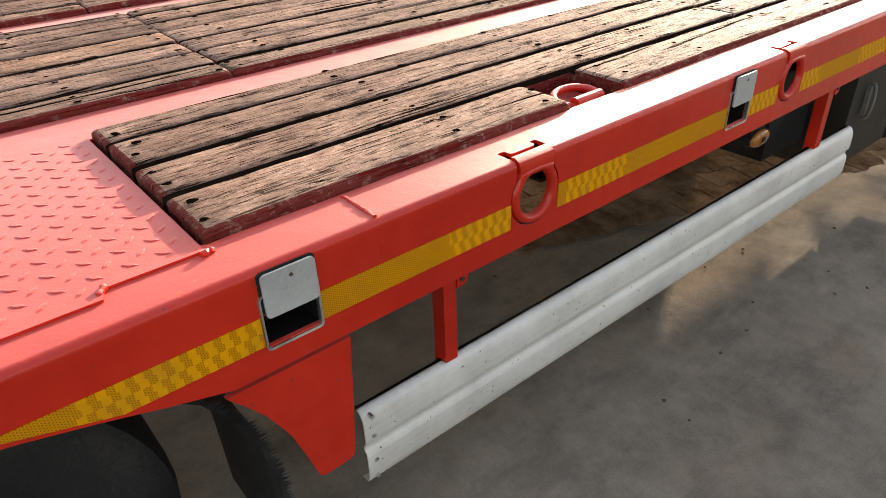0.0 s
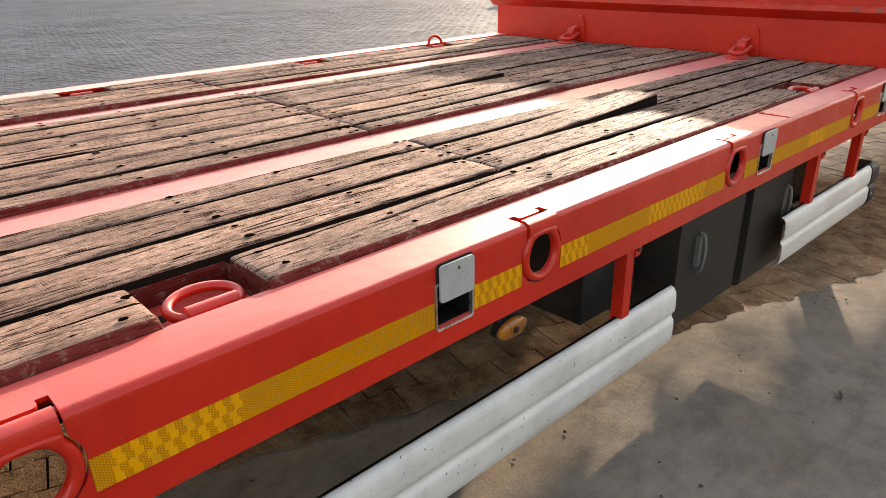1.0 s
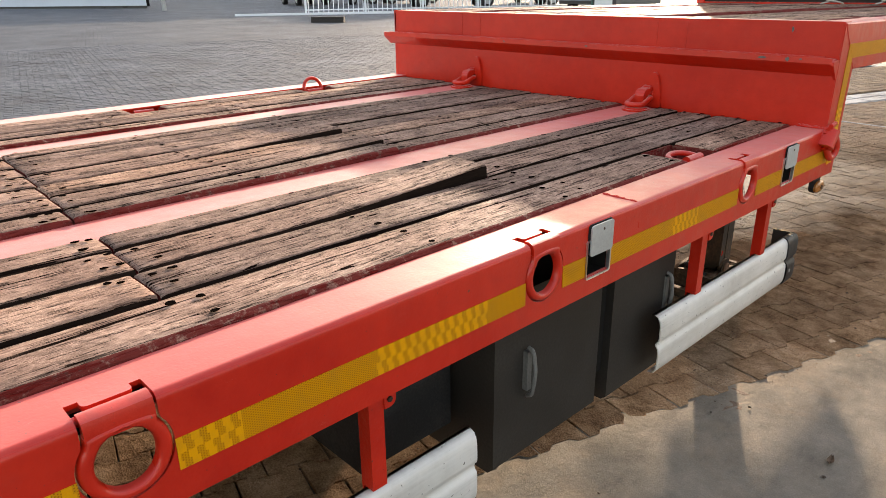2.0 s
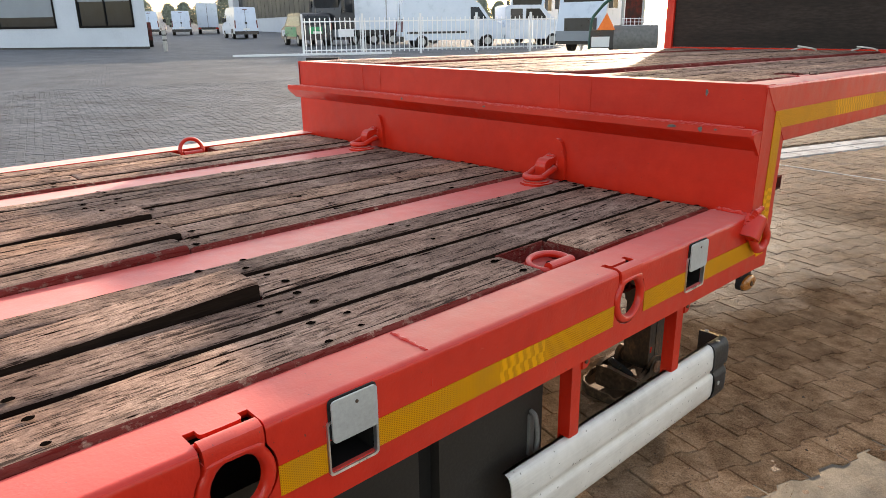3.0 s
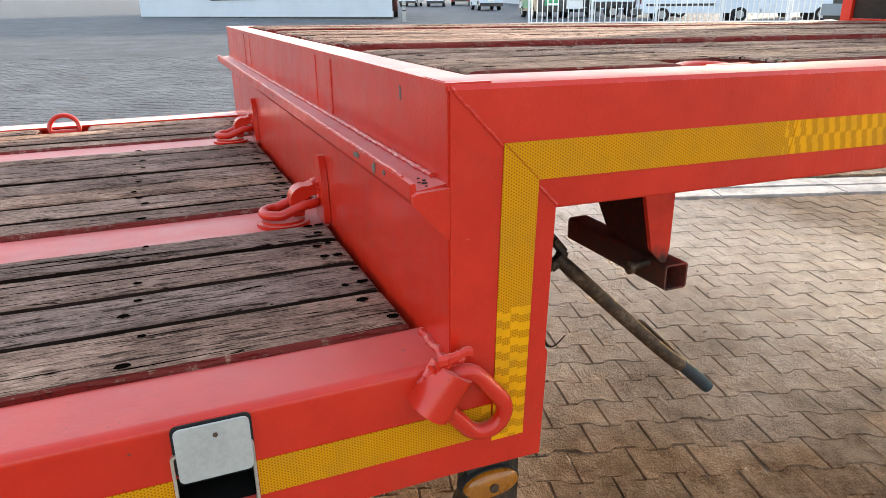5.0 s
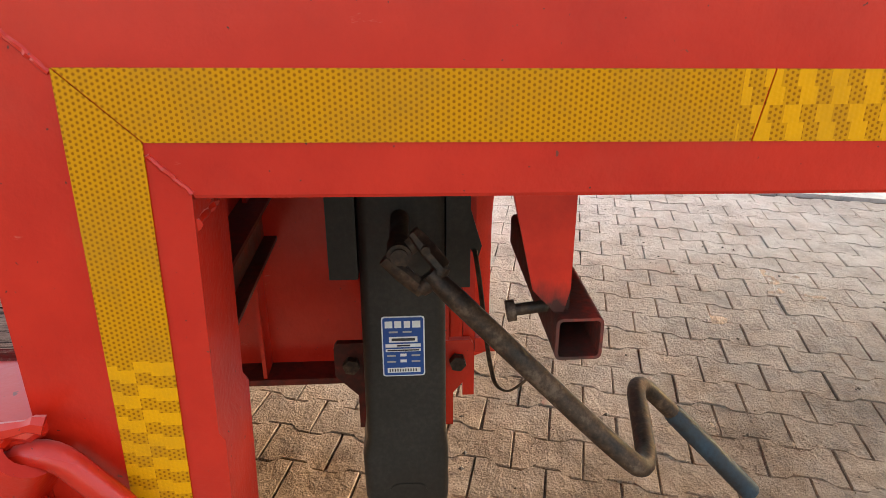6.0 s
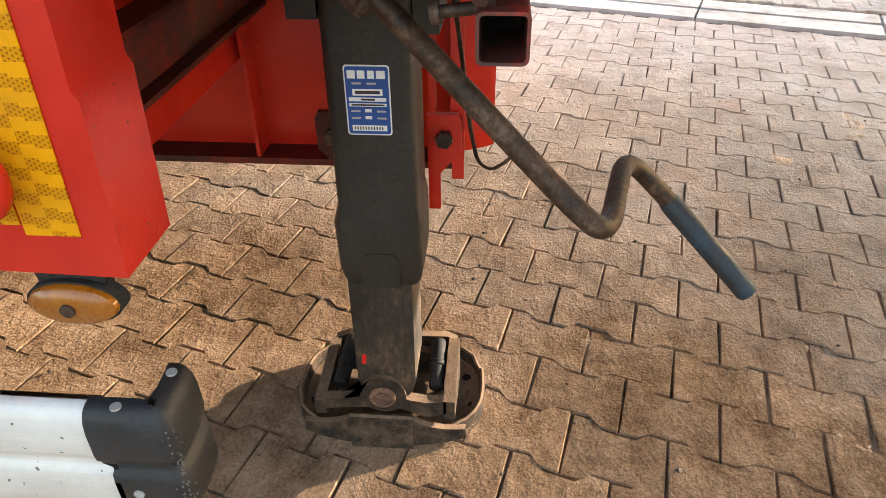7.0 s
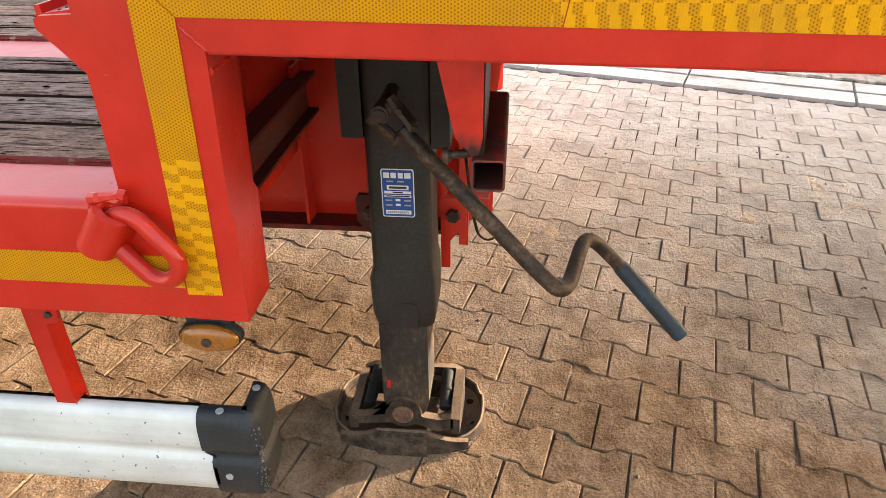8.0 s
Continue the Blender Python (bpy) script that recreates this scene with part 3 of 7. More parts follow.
FIRST_STONE = Vector((-0.5735, 0.8075, 0)) + PU * 0.5


def stone_field(keep):
    """Centres of the paving stones for which keep(place, s, r) holds."""
    out = []
    for j in range(-60, 150):
        for i in range(-140, 140):
            p = FIRST_STONE + PU * (i + 0.5 * (j % 2)) + PV * j
            p = p + PU * ((j - j % 2) / 2 * 0.0)
            d = p - GUTTER
            if keep(p, d.dot(AWAY), d.dot(EDGE)):
                out.append(p)
    return out


def paving(name, centres, material, label):
    """Many stones joined into one mesh: real edges, heights and tilts that differ a little."""
    top, mid, low = STONE_RINGS
    verts, faces = [], []
    for c in centres:
        k = len(verts)
        z = rise(c.x, c.y) + rng.uniform(-0.002, 0.0015)
        tx, ty = rng.uniform(-0.012, 0.012), rng.uniform(-0.012, 0.012)
        jit = [(rng.gauss(0, 0.0012), rng.gauss(0, 0.0012)) for _ in top[0]]
        for ring, dz in (top, mid, low):
            verts += [(c.x + q.x + jit[i][0], c.y + q.y + jit[i][1], z + dz + q.x * tx + q.y * ty) for i, q in enumerate(ring)]
        faces.append(tuple(range(k, k + 12)))
        faces += [(k + h + i, k + h + 12 + i, k + h + 12 + (i + 1) % 12, k + h + (i + 1) % 12) for h in (0, 12) for i in range(12)]
    me = bpy.data.meshes.new(name)
    me.from_pydata(verts, [], faces)
    me.materials.append(material)
    return tagged(part(name, me, None), label, "paving", kind="stuff")


# ---- trailer ----
TRAILER = thing("semi_trailer", (0, 0, 0), "red low flatbed semi-trailer with weathered wooden deck, parked on landing legs", "trailer")
FAR_X = -2.60
TOP, FACE_LOW = 0.930, 0.735
DECK, UPPER = 0.936, 1.325
SLOPE = -0.013
DECK_SLOPE = -0.0032
RINGS = [-3.694, -2.664, -1.727, -0.666]
PLATES = [-4.247, -2.937, -1.516, -0.335]
RING_Z = 0.848


def ring_edge(grow, n=26):
    """The outline of a lashing ring below the rail's top edge, from one side of its tab round to the other."""
    ro, half = 0.066 + grow, 0.05 + grow
    pts = [(-half, 0.906), (-half, 0.9)]
    pts += [(ro * math.cos(radians(a)), RING_Z + ro * math.sin(radians(a))) for a in [142 + (398 - 142) * i / n for i in range(n + 1)]]
    return pts + [(half, 0.9), (half, 0.906)]


def rail_top(z=TOP, r=0.014, width=0.12):
    """Section of the rail's rounded top plate."""
    t = 0.008
    outer = [(-width, z), (-r, z)] + [(-r + r * math.sin(radians(a)), z - r + r * math.cos(radians(a))) for a in range(15, 91, 15)] + [(0, z - 0.025)]
    inner = [(-t, z - 0.025), (-t, z - r - 0.002), (-r - 0.002, z - t), (-width, z - t)]
    return outer + inner


def lower_rail():
    bm = B()
    stops = sorted([(c, "ring") for c in RINGS] + [(c, "plate") for c in PLATES])
    arch = [(-4.373, FACE_LOW)] + [(-4.373 - 0.09 * i, FACE_LOW + 0.135 * math.sin(min(1.0, i / 7.0) * math.pi / 2)) for i in range(1, 8)]
    # face, piece by piece between the openings
    y = arch[-1][0]
    prism(bm, [(-5.6, 0.905), (-5.6, 0.872), (y, 0.872)] + arch[::-1][:-1] + [(-4.36, FACE_LOW), (-4.36, 0.905)], "x", -0.008, 0)
    y = -4.36
    for c, kind in stops:
        w = 0.05 if kind == "plate" else 0.085
        if c - w > y:
            prism(bm, [(y, FACE_LOW), (c - w, FACE_LOW), (c - w, 0.905), (y, 0.905)], "x", -0.008, 0)
        if kind == "plate":
            for z0, z1 in ((FACE_LOW, 0.786), (0.846, 0.905)):
                prism(bm, [(c - w, z0), (c + w, z0), (c + w, z1), (c - w, z1)], "x", -0.008, 0)
        else:
            hole = [(c + a, min(b, 0.905)) for a, b in ring_edge(0.003)]
            prism(bm, [(c - w, 0.905)] + hole + [(c + w, 0.905), (c + w, FACE_LOW), (c - w, FACE_LOW)], "x", -0.008, 0)
        y = c + w
    prism(bm, [(y, FACE_LOW), (0.0, FACE_LOW), (0.0, 0.905), (y, 0.905)], "x", -0.008, 0)
    # rounded top plate, cut back where a ring's tab folds over
    y = -5.6
    for c in RINGS + [None]:
        end = c - 0.053 if c is not None else 0.0
        prism(bm, rail_top(), "y", y, end)
        if c is not None:
            prism(bm, [(-0.12, TOP), (-0.056, TOP), (-0.056, TOP - 0.008), (-0.12, TOP - 0.008)], "y", c - 0.053, c + 0.053)
            tongue = [(-0.056, c - 0.034)] + [(q, p) for p, q in arc(c - 0.026, -0.045, 0.008, 180, 90, 3) + arc(c + 0.028, -0.045, 0.008, 90, 0, 3)] + [(-0.056, c + 0.036)]
            prism(bm, tongue, "z", TOP - 0.008, TOP)
            y = c + 0.053
    # lower flange and inner lip
    prism(bm, [(0, FACE_LOW + 0.012), (-0.003, FACE_LOW + 0.003), (-0.012, FACE_LOW), (-0.07, FACE_LOW), (-0.07, FACE_LOW + 0.008), (-0.014, FACE_LOW + 0.008), (-0.008, FACE_LOW + 0.012)], "y", -4.36, 0.0)
    prism(bm, [(-0.128, TOP - 0.002), (-0.12, TOP - 0.002), (-0.12, 0.84), (-0.128, 0.84)], "y", -5.6, 0.0)
    return part("side_rail", bm, RED, TRAILER)


RAIL = lower_rail()


def weld(bm, p0, p1, r=0.006, bumps=14, seed=1):
    """A lumpy weld bead between two points."""
    q = random.Random(seed)
    p0, p1 = Vector(p0), Vector(p1)
    n = max(4, bumps)
    tube(bm, [p0.lerp(p1, i / n) + Vector([q.uniform(-1, 1) * r * 0.25 for _ in range(3)]) for i in range(n + 1)], [r * q.uniform(0.7, 1.15) for _ in range(n + 1)], 7)


def beads(parent, runs, material=RED):
    """Each weld bead as a part of its own: p0, p1, radius, bumps, seed."""
    for p0, p1, r, bumps, seed in runs:
        bm = B()
        weld(bm, p0, p1, r, bumps, seed)
        part("weld_bead", bm, material, parent)


for y in (-4.067, -1.333):
    beads(RAIL, [((-0.115, y, TOP), (-0.012, y, TOP), 0.0045, 16, int(-y * 100)), ((-0.006, y, TOP - 0.006), (0.0, y, 0.86), 0.003, 10, int(-y * 90))])


def lashing_ring(c):
    """A forged ring that folds into the rail: flat tab over the top edge, round eye below."""
    bm = B()
    n, sec = 44, 7
    ri = 0.043
    loops = []
    for i in range(n):
        a = 2 * math.pi * i / n
        ca, sa = math.cos(a), math.sin(a)
        ro = 0.066
        if sa > 0.55:
            ro = min(0.05 / max(abs(ca), 1e-4), (0.909 - RING_Z) / sa)
            ro = max(ro, 0.062)
        inner = ri * (1.0 + 0.1 * sa * sa)
        row = []
        for k in range(sec):
            f = k / (sec - 1)
            rr = inner + (ro - inner) * (0.5 - 0.5 * math.cos(math.pi * f))
            x = -0.010 + 0.017 * math.sin(math.pi * f) ** 0.6
            row.append(bm.verts.new((x, c + rr * ca, RING_Z + rr * sa)))
        row.append(bm.verts.new((-0.016, c + (inner + ro) / 2 * ca, RING_Z + (inner + ro) / 2 * sa)))
        loops.append(row)
    for i in range(n):
        a, b = loops[i], loops[(i + 1) % n]
        for k in range(sec + 1):
            bm.faces.new((a[k], a[(k + 1) % (sec + 1)], b[(k + 1) % (sec + 1)], b[k]))
    tab = [(0.004, 0.895), (0.005, TOP - 0.014), (0.001, TOP - 0.002), (-0.012, TOP + 0.004), (-0.022, TOP + 0.003), (-0.027, TOP - 0.006), (-0.022, TOP - 0.012), (-0.012, TOP - 0.01), (-0.008, 0.895)]
    prism(bm, tab, "y", c - 0.048, c + 0.048)
    cyl(bm, (-0.03, c - 0.075, TOP - 0.014), (-0.03, c + 0.075, TOP - 0.014), 0.008, 10)
    ob = part("lashing_ring", bm, RED, TRAILER, "red-painted forged lashing ring")
    # slot floor in the dark shade colour
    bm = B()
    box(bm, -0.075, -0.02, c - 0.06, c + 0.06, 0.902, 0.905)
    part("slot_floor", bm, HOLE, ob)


for c in RINGS:
    lashing_ring(c)


def rounded_rect(y0, y1, z0, z1, r, n=4):
    return arc(y1 - r, z1 - r, r, 0, 90, n) + arc(y0 + r, z1 - r, r, 90, 180, n) + arc(y0 + r, z0 + r, r, 180, 270, n) + arc(y1 - r, z0 + r, r, 270, 360, n)


def stake_pocket(c):
    """A pocket in the rail with a zinc cover plate over its upper half."""
    bm = B()
    outer, inner = rounded_rect(c - 0.052, c + 0.052, 0.780, 0.884, 0.008), rounded_rect(c - 0.048, c + 0.048, 0.784, 0.880, 0.006)
    lo_o, hi_o = [bm.verts.new((0.0, *p)) for p in outer], [bm.verts.new((0.005, *p)) for p in outer]
    lo_i, hi_i = [bm.verts.new((-0.006, *p)) for p in inner], [bm.verts.new((0.004, *p)) for p in inner]
    n = len(outer)
    for i in range(n):
        j = (i + 1) % n
        for q in ((lo_o[i], hi_o[i], hi_o[j], lo_o[j]), (hi_o[i], hi_i[i], hi_i[j], hi_o[j]), (hi_i[i], lo_i[i], lo_i[j], hi_i[j])):
            bm.faces.new(q)
    frame_ob = part("pocket_frame", bm, BRIGHT, TRAILER, "bright steel rim of a rail pocket")
    bm = B()
    prism(bm, rounded_rect(c - 0.044, c + 0.049, 0.8425, 0.921, 0.008), "x", 0.0055, 0.0095)
    soften(bm, 0.0012, 1)
    part("cover_plate", bm, STEEL_GREY, frame_ob, "grey zinc-plated cover plate")
    bm = B()
    cyl(bm, (0.009, c + 0.006, 0.905), (0.0105, c + 0.006, 0.905), 0.0034, 10)
    part("rivet", bm, RUST, frame_ob)
    # pocket walls take the shade inside them as colour
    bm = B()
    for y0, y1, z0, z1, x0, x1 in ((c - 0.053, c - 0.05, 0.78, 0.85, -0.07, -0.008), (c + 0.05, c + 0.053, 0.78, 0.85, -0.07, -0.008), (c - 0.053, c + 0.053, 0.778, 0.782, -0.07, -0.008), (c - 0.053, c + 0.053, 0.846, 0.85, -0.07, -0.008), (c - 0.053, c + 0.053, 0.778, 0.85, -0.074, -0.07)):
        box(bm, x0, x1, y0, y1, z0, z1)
    part("pocket", bm, HOLE, frame_ob, "steel pocket coloured dark as the shade inside it")
    bm = B()
    prism(bm, rounded_rect(c - 0.0475, c + 0.0525, 0.847, 0.9235, 0.009), "x", 0.0004, 0.0022)
    part("cover_seal", bm, RUBBER, frame_ob, "black seal behind the cover plate")


for c in PLATES:
    stake_pocket(c)


def tape_strip(pts):
    bm = B()
    prism(bm, pts, "x", 0.0003, 0.0016)
    part("reflective_tape", bm, TAPE, TRAILER, "yellow retro-reflective marking tape")


def lower_tape():
    z0, z1 = 0.790, 0.845
    gaps = sorted([(c - 0.068, c + 0.068) for c in RINGS] + [(c - 0.053, c + 0.053) for c in PLATES])
    y = None
    for g0, g1 in gaps:
        if y is None:
            tape_strip([(-4.70, z1), (-4.52, z0), (g0, z0), (g0, z1)])
        else:
            tape_strip([(y, z0), (g0, z0), (g0, z1), (y, z1)])
        y = g1
    tape_strip([(y, z0), (0.066, z0), (0.066, z1), (y, z1)])
    # up the corner post and along the raised deck
    tape_strip([(0.068, 0.779), (0.122, 0.779), (0.135, 1.187), (0.08, 1.242)])
    y = 0.0812
    tape_strip([(0.0815, 1.242), (0.1365, 1.187), (0.598, 1.187 + SLOPE * 0.5), (0.608, 1.242 + SLOPE * 0.5)])
    tape_strip([(0.5995, 1.187 + SLOPE * 0.5), (2.3, 1.187 + SLOPE * 2.2), (2.3, 1.242 + SLOPE * 2.2), (0.6095, 1.242 + SLOPE * 0.5)])
    tape_strip([(2.301, 1.187 + SLOPE * 2.2), (3.85, 1.187 + SLOPE * 3.8), (3.85, 1.242 + SLOPE * 3.8), (2.301, 1.242 + SLOPE * 2.2)])


lower_tape()


def corner_post():
    """The box-section upright that joins the low rail to the raised one, mitred at its head."""
    bm = B()
    prism(bm, [(0.0, FACE_LOW), (0.155, FACE_LOW - 0.004), (0.162, 0.914), (0.157, 0.922), (0.165, 1.145), (0.003, UPPER - 0.004)], "x", -0.10, -0.0002)
    soften(bm, 0.010, 3)
    post = part("corner_post", bm, RED, TRAILER)
    a, b = Vector((-0.0005, 0.004, UPPER - 0.008)), Vector((-0.0005, 0.165, 1.147))
    beads(post, [(a, a.lerp(b, 0.46), 0.0028, 32, 5), (a.lerp(b, 0.82), b, 0.0028, 14, 6)])
    beads(post, [((-0.004, 0.162, 1.12), (-0.095, 0.162, 1.12), 0.005, 12, 8)])


corner_post()


def sloped(bm, lift=SLOPE):
    for v in bm.verts:
        v.co.z += lift * v.co.y
    return bm


def upper_rail():
    bm = B()
    prism(bm, [(0.0005, UPPER - 0.01), (0.1645, 1.1475), (3.95, 1.1475), (3.95, UPPER - 0.01)], "x", -0.008, 0.0)
    prism(bm, [(-0.085, UPPER), (-0.012, UPPER), (-0.0035, UPPER - 0.0035), (0.0, UPPER - 0.0105), (-0.008, UPPER - 0.0105), (-0.014, UPPER - 0.008), (-0.085, UPPER - 0.008)], "y", 0.0, 3.95)
    prism(bm, [(0.0, 1.152), (-0.003, 1.144), (-0.012, 1.141), (-0.09, 1.141), (-0.09, 1.149), (-0.014, 1.149), (-0.008, 1.153)], "y", 0.166, 3.95)
    part("raised_side_rail", sloped(bm), RED, TRAILER)
    bm = B()
    # unseen lower edge is stepped to block sun up to 2.45 and pass it beyond
    prism(bm, [(0.0, 1.141), (2.45, 1.141), (2.5, 1.287), (3.95, 1.287), (3.95, UPPER), (0.0, UPPER)], "x", FAR_X + 0.03, FAR_X + 0.04)
    box(bm, FAR_X + 0.03, FAR_X + 0.13, 0.0, 3.95, UPPER - 0.008, UPPER)
    part("raised_side_rail", sloped(bm), RED, TRAILER)


upper_rail()


def step_wall():
    """The upright red front of the raised deck, with a projecting nosing and a capped top."""
    bm = B()
    prism(bm, [(FAR_X + 0.025, 0.70), (-0.11, 0.70), (-0.11, FACE_LOW), (-0.004, FACE_LOW), (-0.004, UPPER - 0.012), (FAR_X + 0.025, UPPER - 0.012)], "y", 0.0, 0.010)
    soften(bm, 0.003, 2)
    wall = part("step_wall", bm, RED, TRAILER)
    bm = B()
    box(bm, FAR_X + 0.025, -0.004, -0.002, 0.062, UPPER - 0.012, UPPER - 0.001)
    soften(bm, 0.004, 2)
    part("wall_cap", bm, RED, wall)
    bm = B()
    prism(bm, [(0.0, 1.193), (-0.042, 1.187), (-0.043, 1.198), (-0.050, 1.197), (-0.051, 1.176), (-0.042, 1.164), (0.0, 1.128)], "x", FAR_X - 0.02, -0.0105)
    soften(bm, 0.0022, 2)
    part("nosing", bm, RED, wall, "projecting red steel nosing with a rough welded edge")
    for i in range(6):
        x0, x1 = FAR_X + 0.03 + i * 0.42, FAR_X + 0.03 + (i + 1) * 0.42
        beads(wall, [((x0, -0.003, 1.195), (x1, -0.003, 1.195), 0.0042, 60, 20 + i)])
        beads(wall, [((x0, -0.0465, 1.1985), (x1, -0.0465, 1.1985), 0.0032, 60, 40 + i)])
    for x in (-0.62, -0.76, -1.84, -1.98):
        beads(wall, [((x, 0.0, 1.2), (x, 0.0, UPPER - 0.012), 0.0025, 9, int(-x * 50))])
    beads(wall, [((-0.11, -0.003, TOP + 0.004), (-0.01, -0.004, TOP + 0.001), 0.007, 14, 77)])
    bm = B()
    # gusset under the nosing at the post
    prism(bm, [(0.013, 1.189), (-0.043, 1.186), (-0.050, 1.182), (-0.050, 1.170), (0.0, 1.116), (0.013, 1.104)], "x", -0.0108, -0.0012)
    soften(bm, 0.0012, 2)
    part("nosing_end", bm, RED, wall)
    # knocked-off paint: primer on lip and wall, bare rust on the shelf
    q = random.Random(61)
    for x, z, w, h in ((-0.267, 1.187, 0.020, 0.006), (-0.170, 1.186, 0.010, 0.009), (-0.120, 1.189, 0.007, 0.004), (-0.185, 1.292, 0.005, 0.012), (-1.10, 1.188, 0.012, 0.004), (-1.62, 1.186, 0.009, 0.005)):
        bm = B()
        ring = [(x + math.cos(a) * w * q.uniform(0.55, 1.1), z + math.sin(a) * h * q.uniform(0.55, 1.1)) for a in [k * math.pi / 5 for k in range(10)]]
        y = -0.0512 if z < 1.2 else 0.0
        prism(bm, ring, "y", y - 0.0007, y + 0.003)
        part("paint_chip", bm, PRIMER, wall, "patch of bare grey-green primer")
    for x, y, w in ((-0.035, -0.021, 0.005), (-0.048, -0.017, 0.003), (-0.043, -0.026, 0.0025), (-0.062, -0.020, 0.003), (-0.020, -0.024, 0.002)):
        bm = B()
        ring = [(x + math.cos(a) * w * q.uniform(0.6, 1.2), y + math.sin(a) * w * q.uniform(0.6, 1.2)) for a in [k * math.pi / 4 for k in range(8)]]
        z = 1.193 + y * 0.143
        prism(bm, ring, "z", z - 0.003, z + 0.0012)
        part("paint_chip", bm, RUST, wall, "rusty spot where the paint is off")


step_wall()


def beams():
    """The two main beams, whose top flanges show as red strips between the deck boards."""
    for x0, x1 in ((-0.89, -0.715), (-1.985, -1.82)):
        xm = (x0 + x1) / 2
        bm = B()
        box(bm, x0, x1, -5.6, -0.001, 0.916, 0.928)
        flange = part("main_beam", bm, RED, TRAILER)
        bm = B()
        neck = [(-5.6, 0.916), (-5.6, 0.50), (0.44, 0.50), (0.455, 0.60), (0.46, 0.86), (0.49, 0.97), (0.56, 1.035), (0.72, 1.06), (1.2, 1.075), (3.9, 1.05), (3.9, 1.20), (0.05, 1.28), (0.05, 0.916)]
        prism(bm, neck, "x", xm - 0.006, xm + 0.006)
        part("web", bm, RED, flange)
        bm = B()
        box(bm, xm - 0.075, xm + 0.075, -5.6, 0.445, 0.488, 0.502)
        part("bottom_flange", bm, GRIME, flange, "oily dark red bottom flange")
        bm = B()
        tube(bm, rounded([(xm, 0.46, 0.50), (xm, 0.462, 0.90), (xm, 0.52, 1.02), (xm, 0.75, 1.055), (xm, 1.2, 1.068), (xm, 3.9, 1.043)], 0.1), 0.05, 8, False, 0.12)
        part("neck_flange", bm, RED, flange)
        bm = B()
        box(bm, xm + 0.006, xm + 0.07, 0.02, 0.028, 0.50, 0.916)
        part("stiffener", bm, RED, flange)
        bm = B()
        box(bm, x0 + 0.02, x1 - 0.02, 0.062, 3.95, UPPER - 0.024, UPPER - 0.012)
        part("upper_strip", sloped(bm), RED, flange)


beams()


def cross_members():
    for i, y in enumerate([-5.2, -4.66, -4.1, -3.54, -2.98, -2.42, -1.86, -1.40, -0.98, -0.5, 0.035]):
        bm = B()
        low = 0.80
        half = [(0.03, 0.892), (0.03, 0.884), (0.004, 0.882), (0.004, low + 0.002), (0.03, low), (0.03, low - 0.008)]
        prism(bm, [(y + a, z) for a, z in half] + [(y - a, z) for a, z in half[::-1]], "x", FAR_X + 0.02, -0.10)
        if y > 0:
            web = B()
            box(web, FAR_X + 0.02, -0.10, y - 0.004, y + 0.004, low, 0.884)
            bm.free()
            member = part("cross_member", web, WORN_SHADED_RED, TRAILER, "worn red steel cross member, darkened for shade, with oily flanges")
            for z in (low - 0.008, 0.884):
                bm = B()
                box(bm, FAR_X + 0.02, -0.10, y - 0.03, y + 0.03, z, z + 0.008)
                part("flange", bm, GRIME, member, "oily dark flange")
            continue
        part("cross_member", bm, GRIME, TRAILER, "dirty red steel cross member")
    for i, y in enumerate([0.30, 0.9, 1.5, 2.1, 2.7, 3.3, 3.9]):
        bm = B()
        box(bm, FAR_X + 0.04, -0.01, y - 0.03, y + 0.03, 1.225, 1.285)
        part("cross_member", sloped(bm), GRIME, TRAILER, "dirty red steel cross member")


cross_members()


def shadow_bars():
    """Unseen low bars, added between far beam and far edge to shadow the slab."""
    for y, z0, z1 in ((2.79, 1.085, 1.145), (3.33, 1.09, 1.12)):
        bm = B()
        box(bm, -2.56, -1.91, y - 0.004, y + 0.004, z0, z1)
        soften(bm, 0.002, 1)
        part("outrigger", bm, GRIME, TRAILER, "unseen dirty red bar added to cast a shadow on the ground")


shadow_bars()


def far_rail():
    bm = B()
    box(bm, FAR_X, FAR_X + 0.008, -5.6, 0.0, FACE_LOW, 0.932)
    box(bm, FAR_X, FAR_X + 0.12, -5.6, 0.0, 0.932, 0.940)
    soften(bm, 0.003, 1)
    part("side_rail", bm, RED, TRAILER)


far_rail()


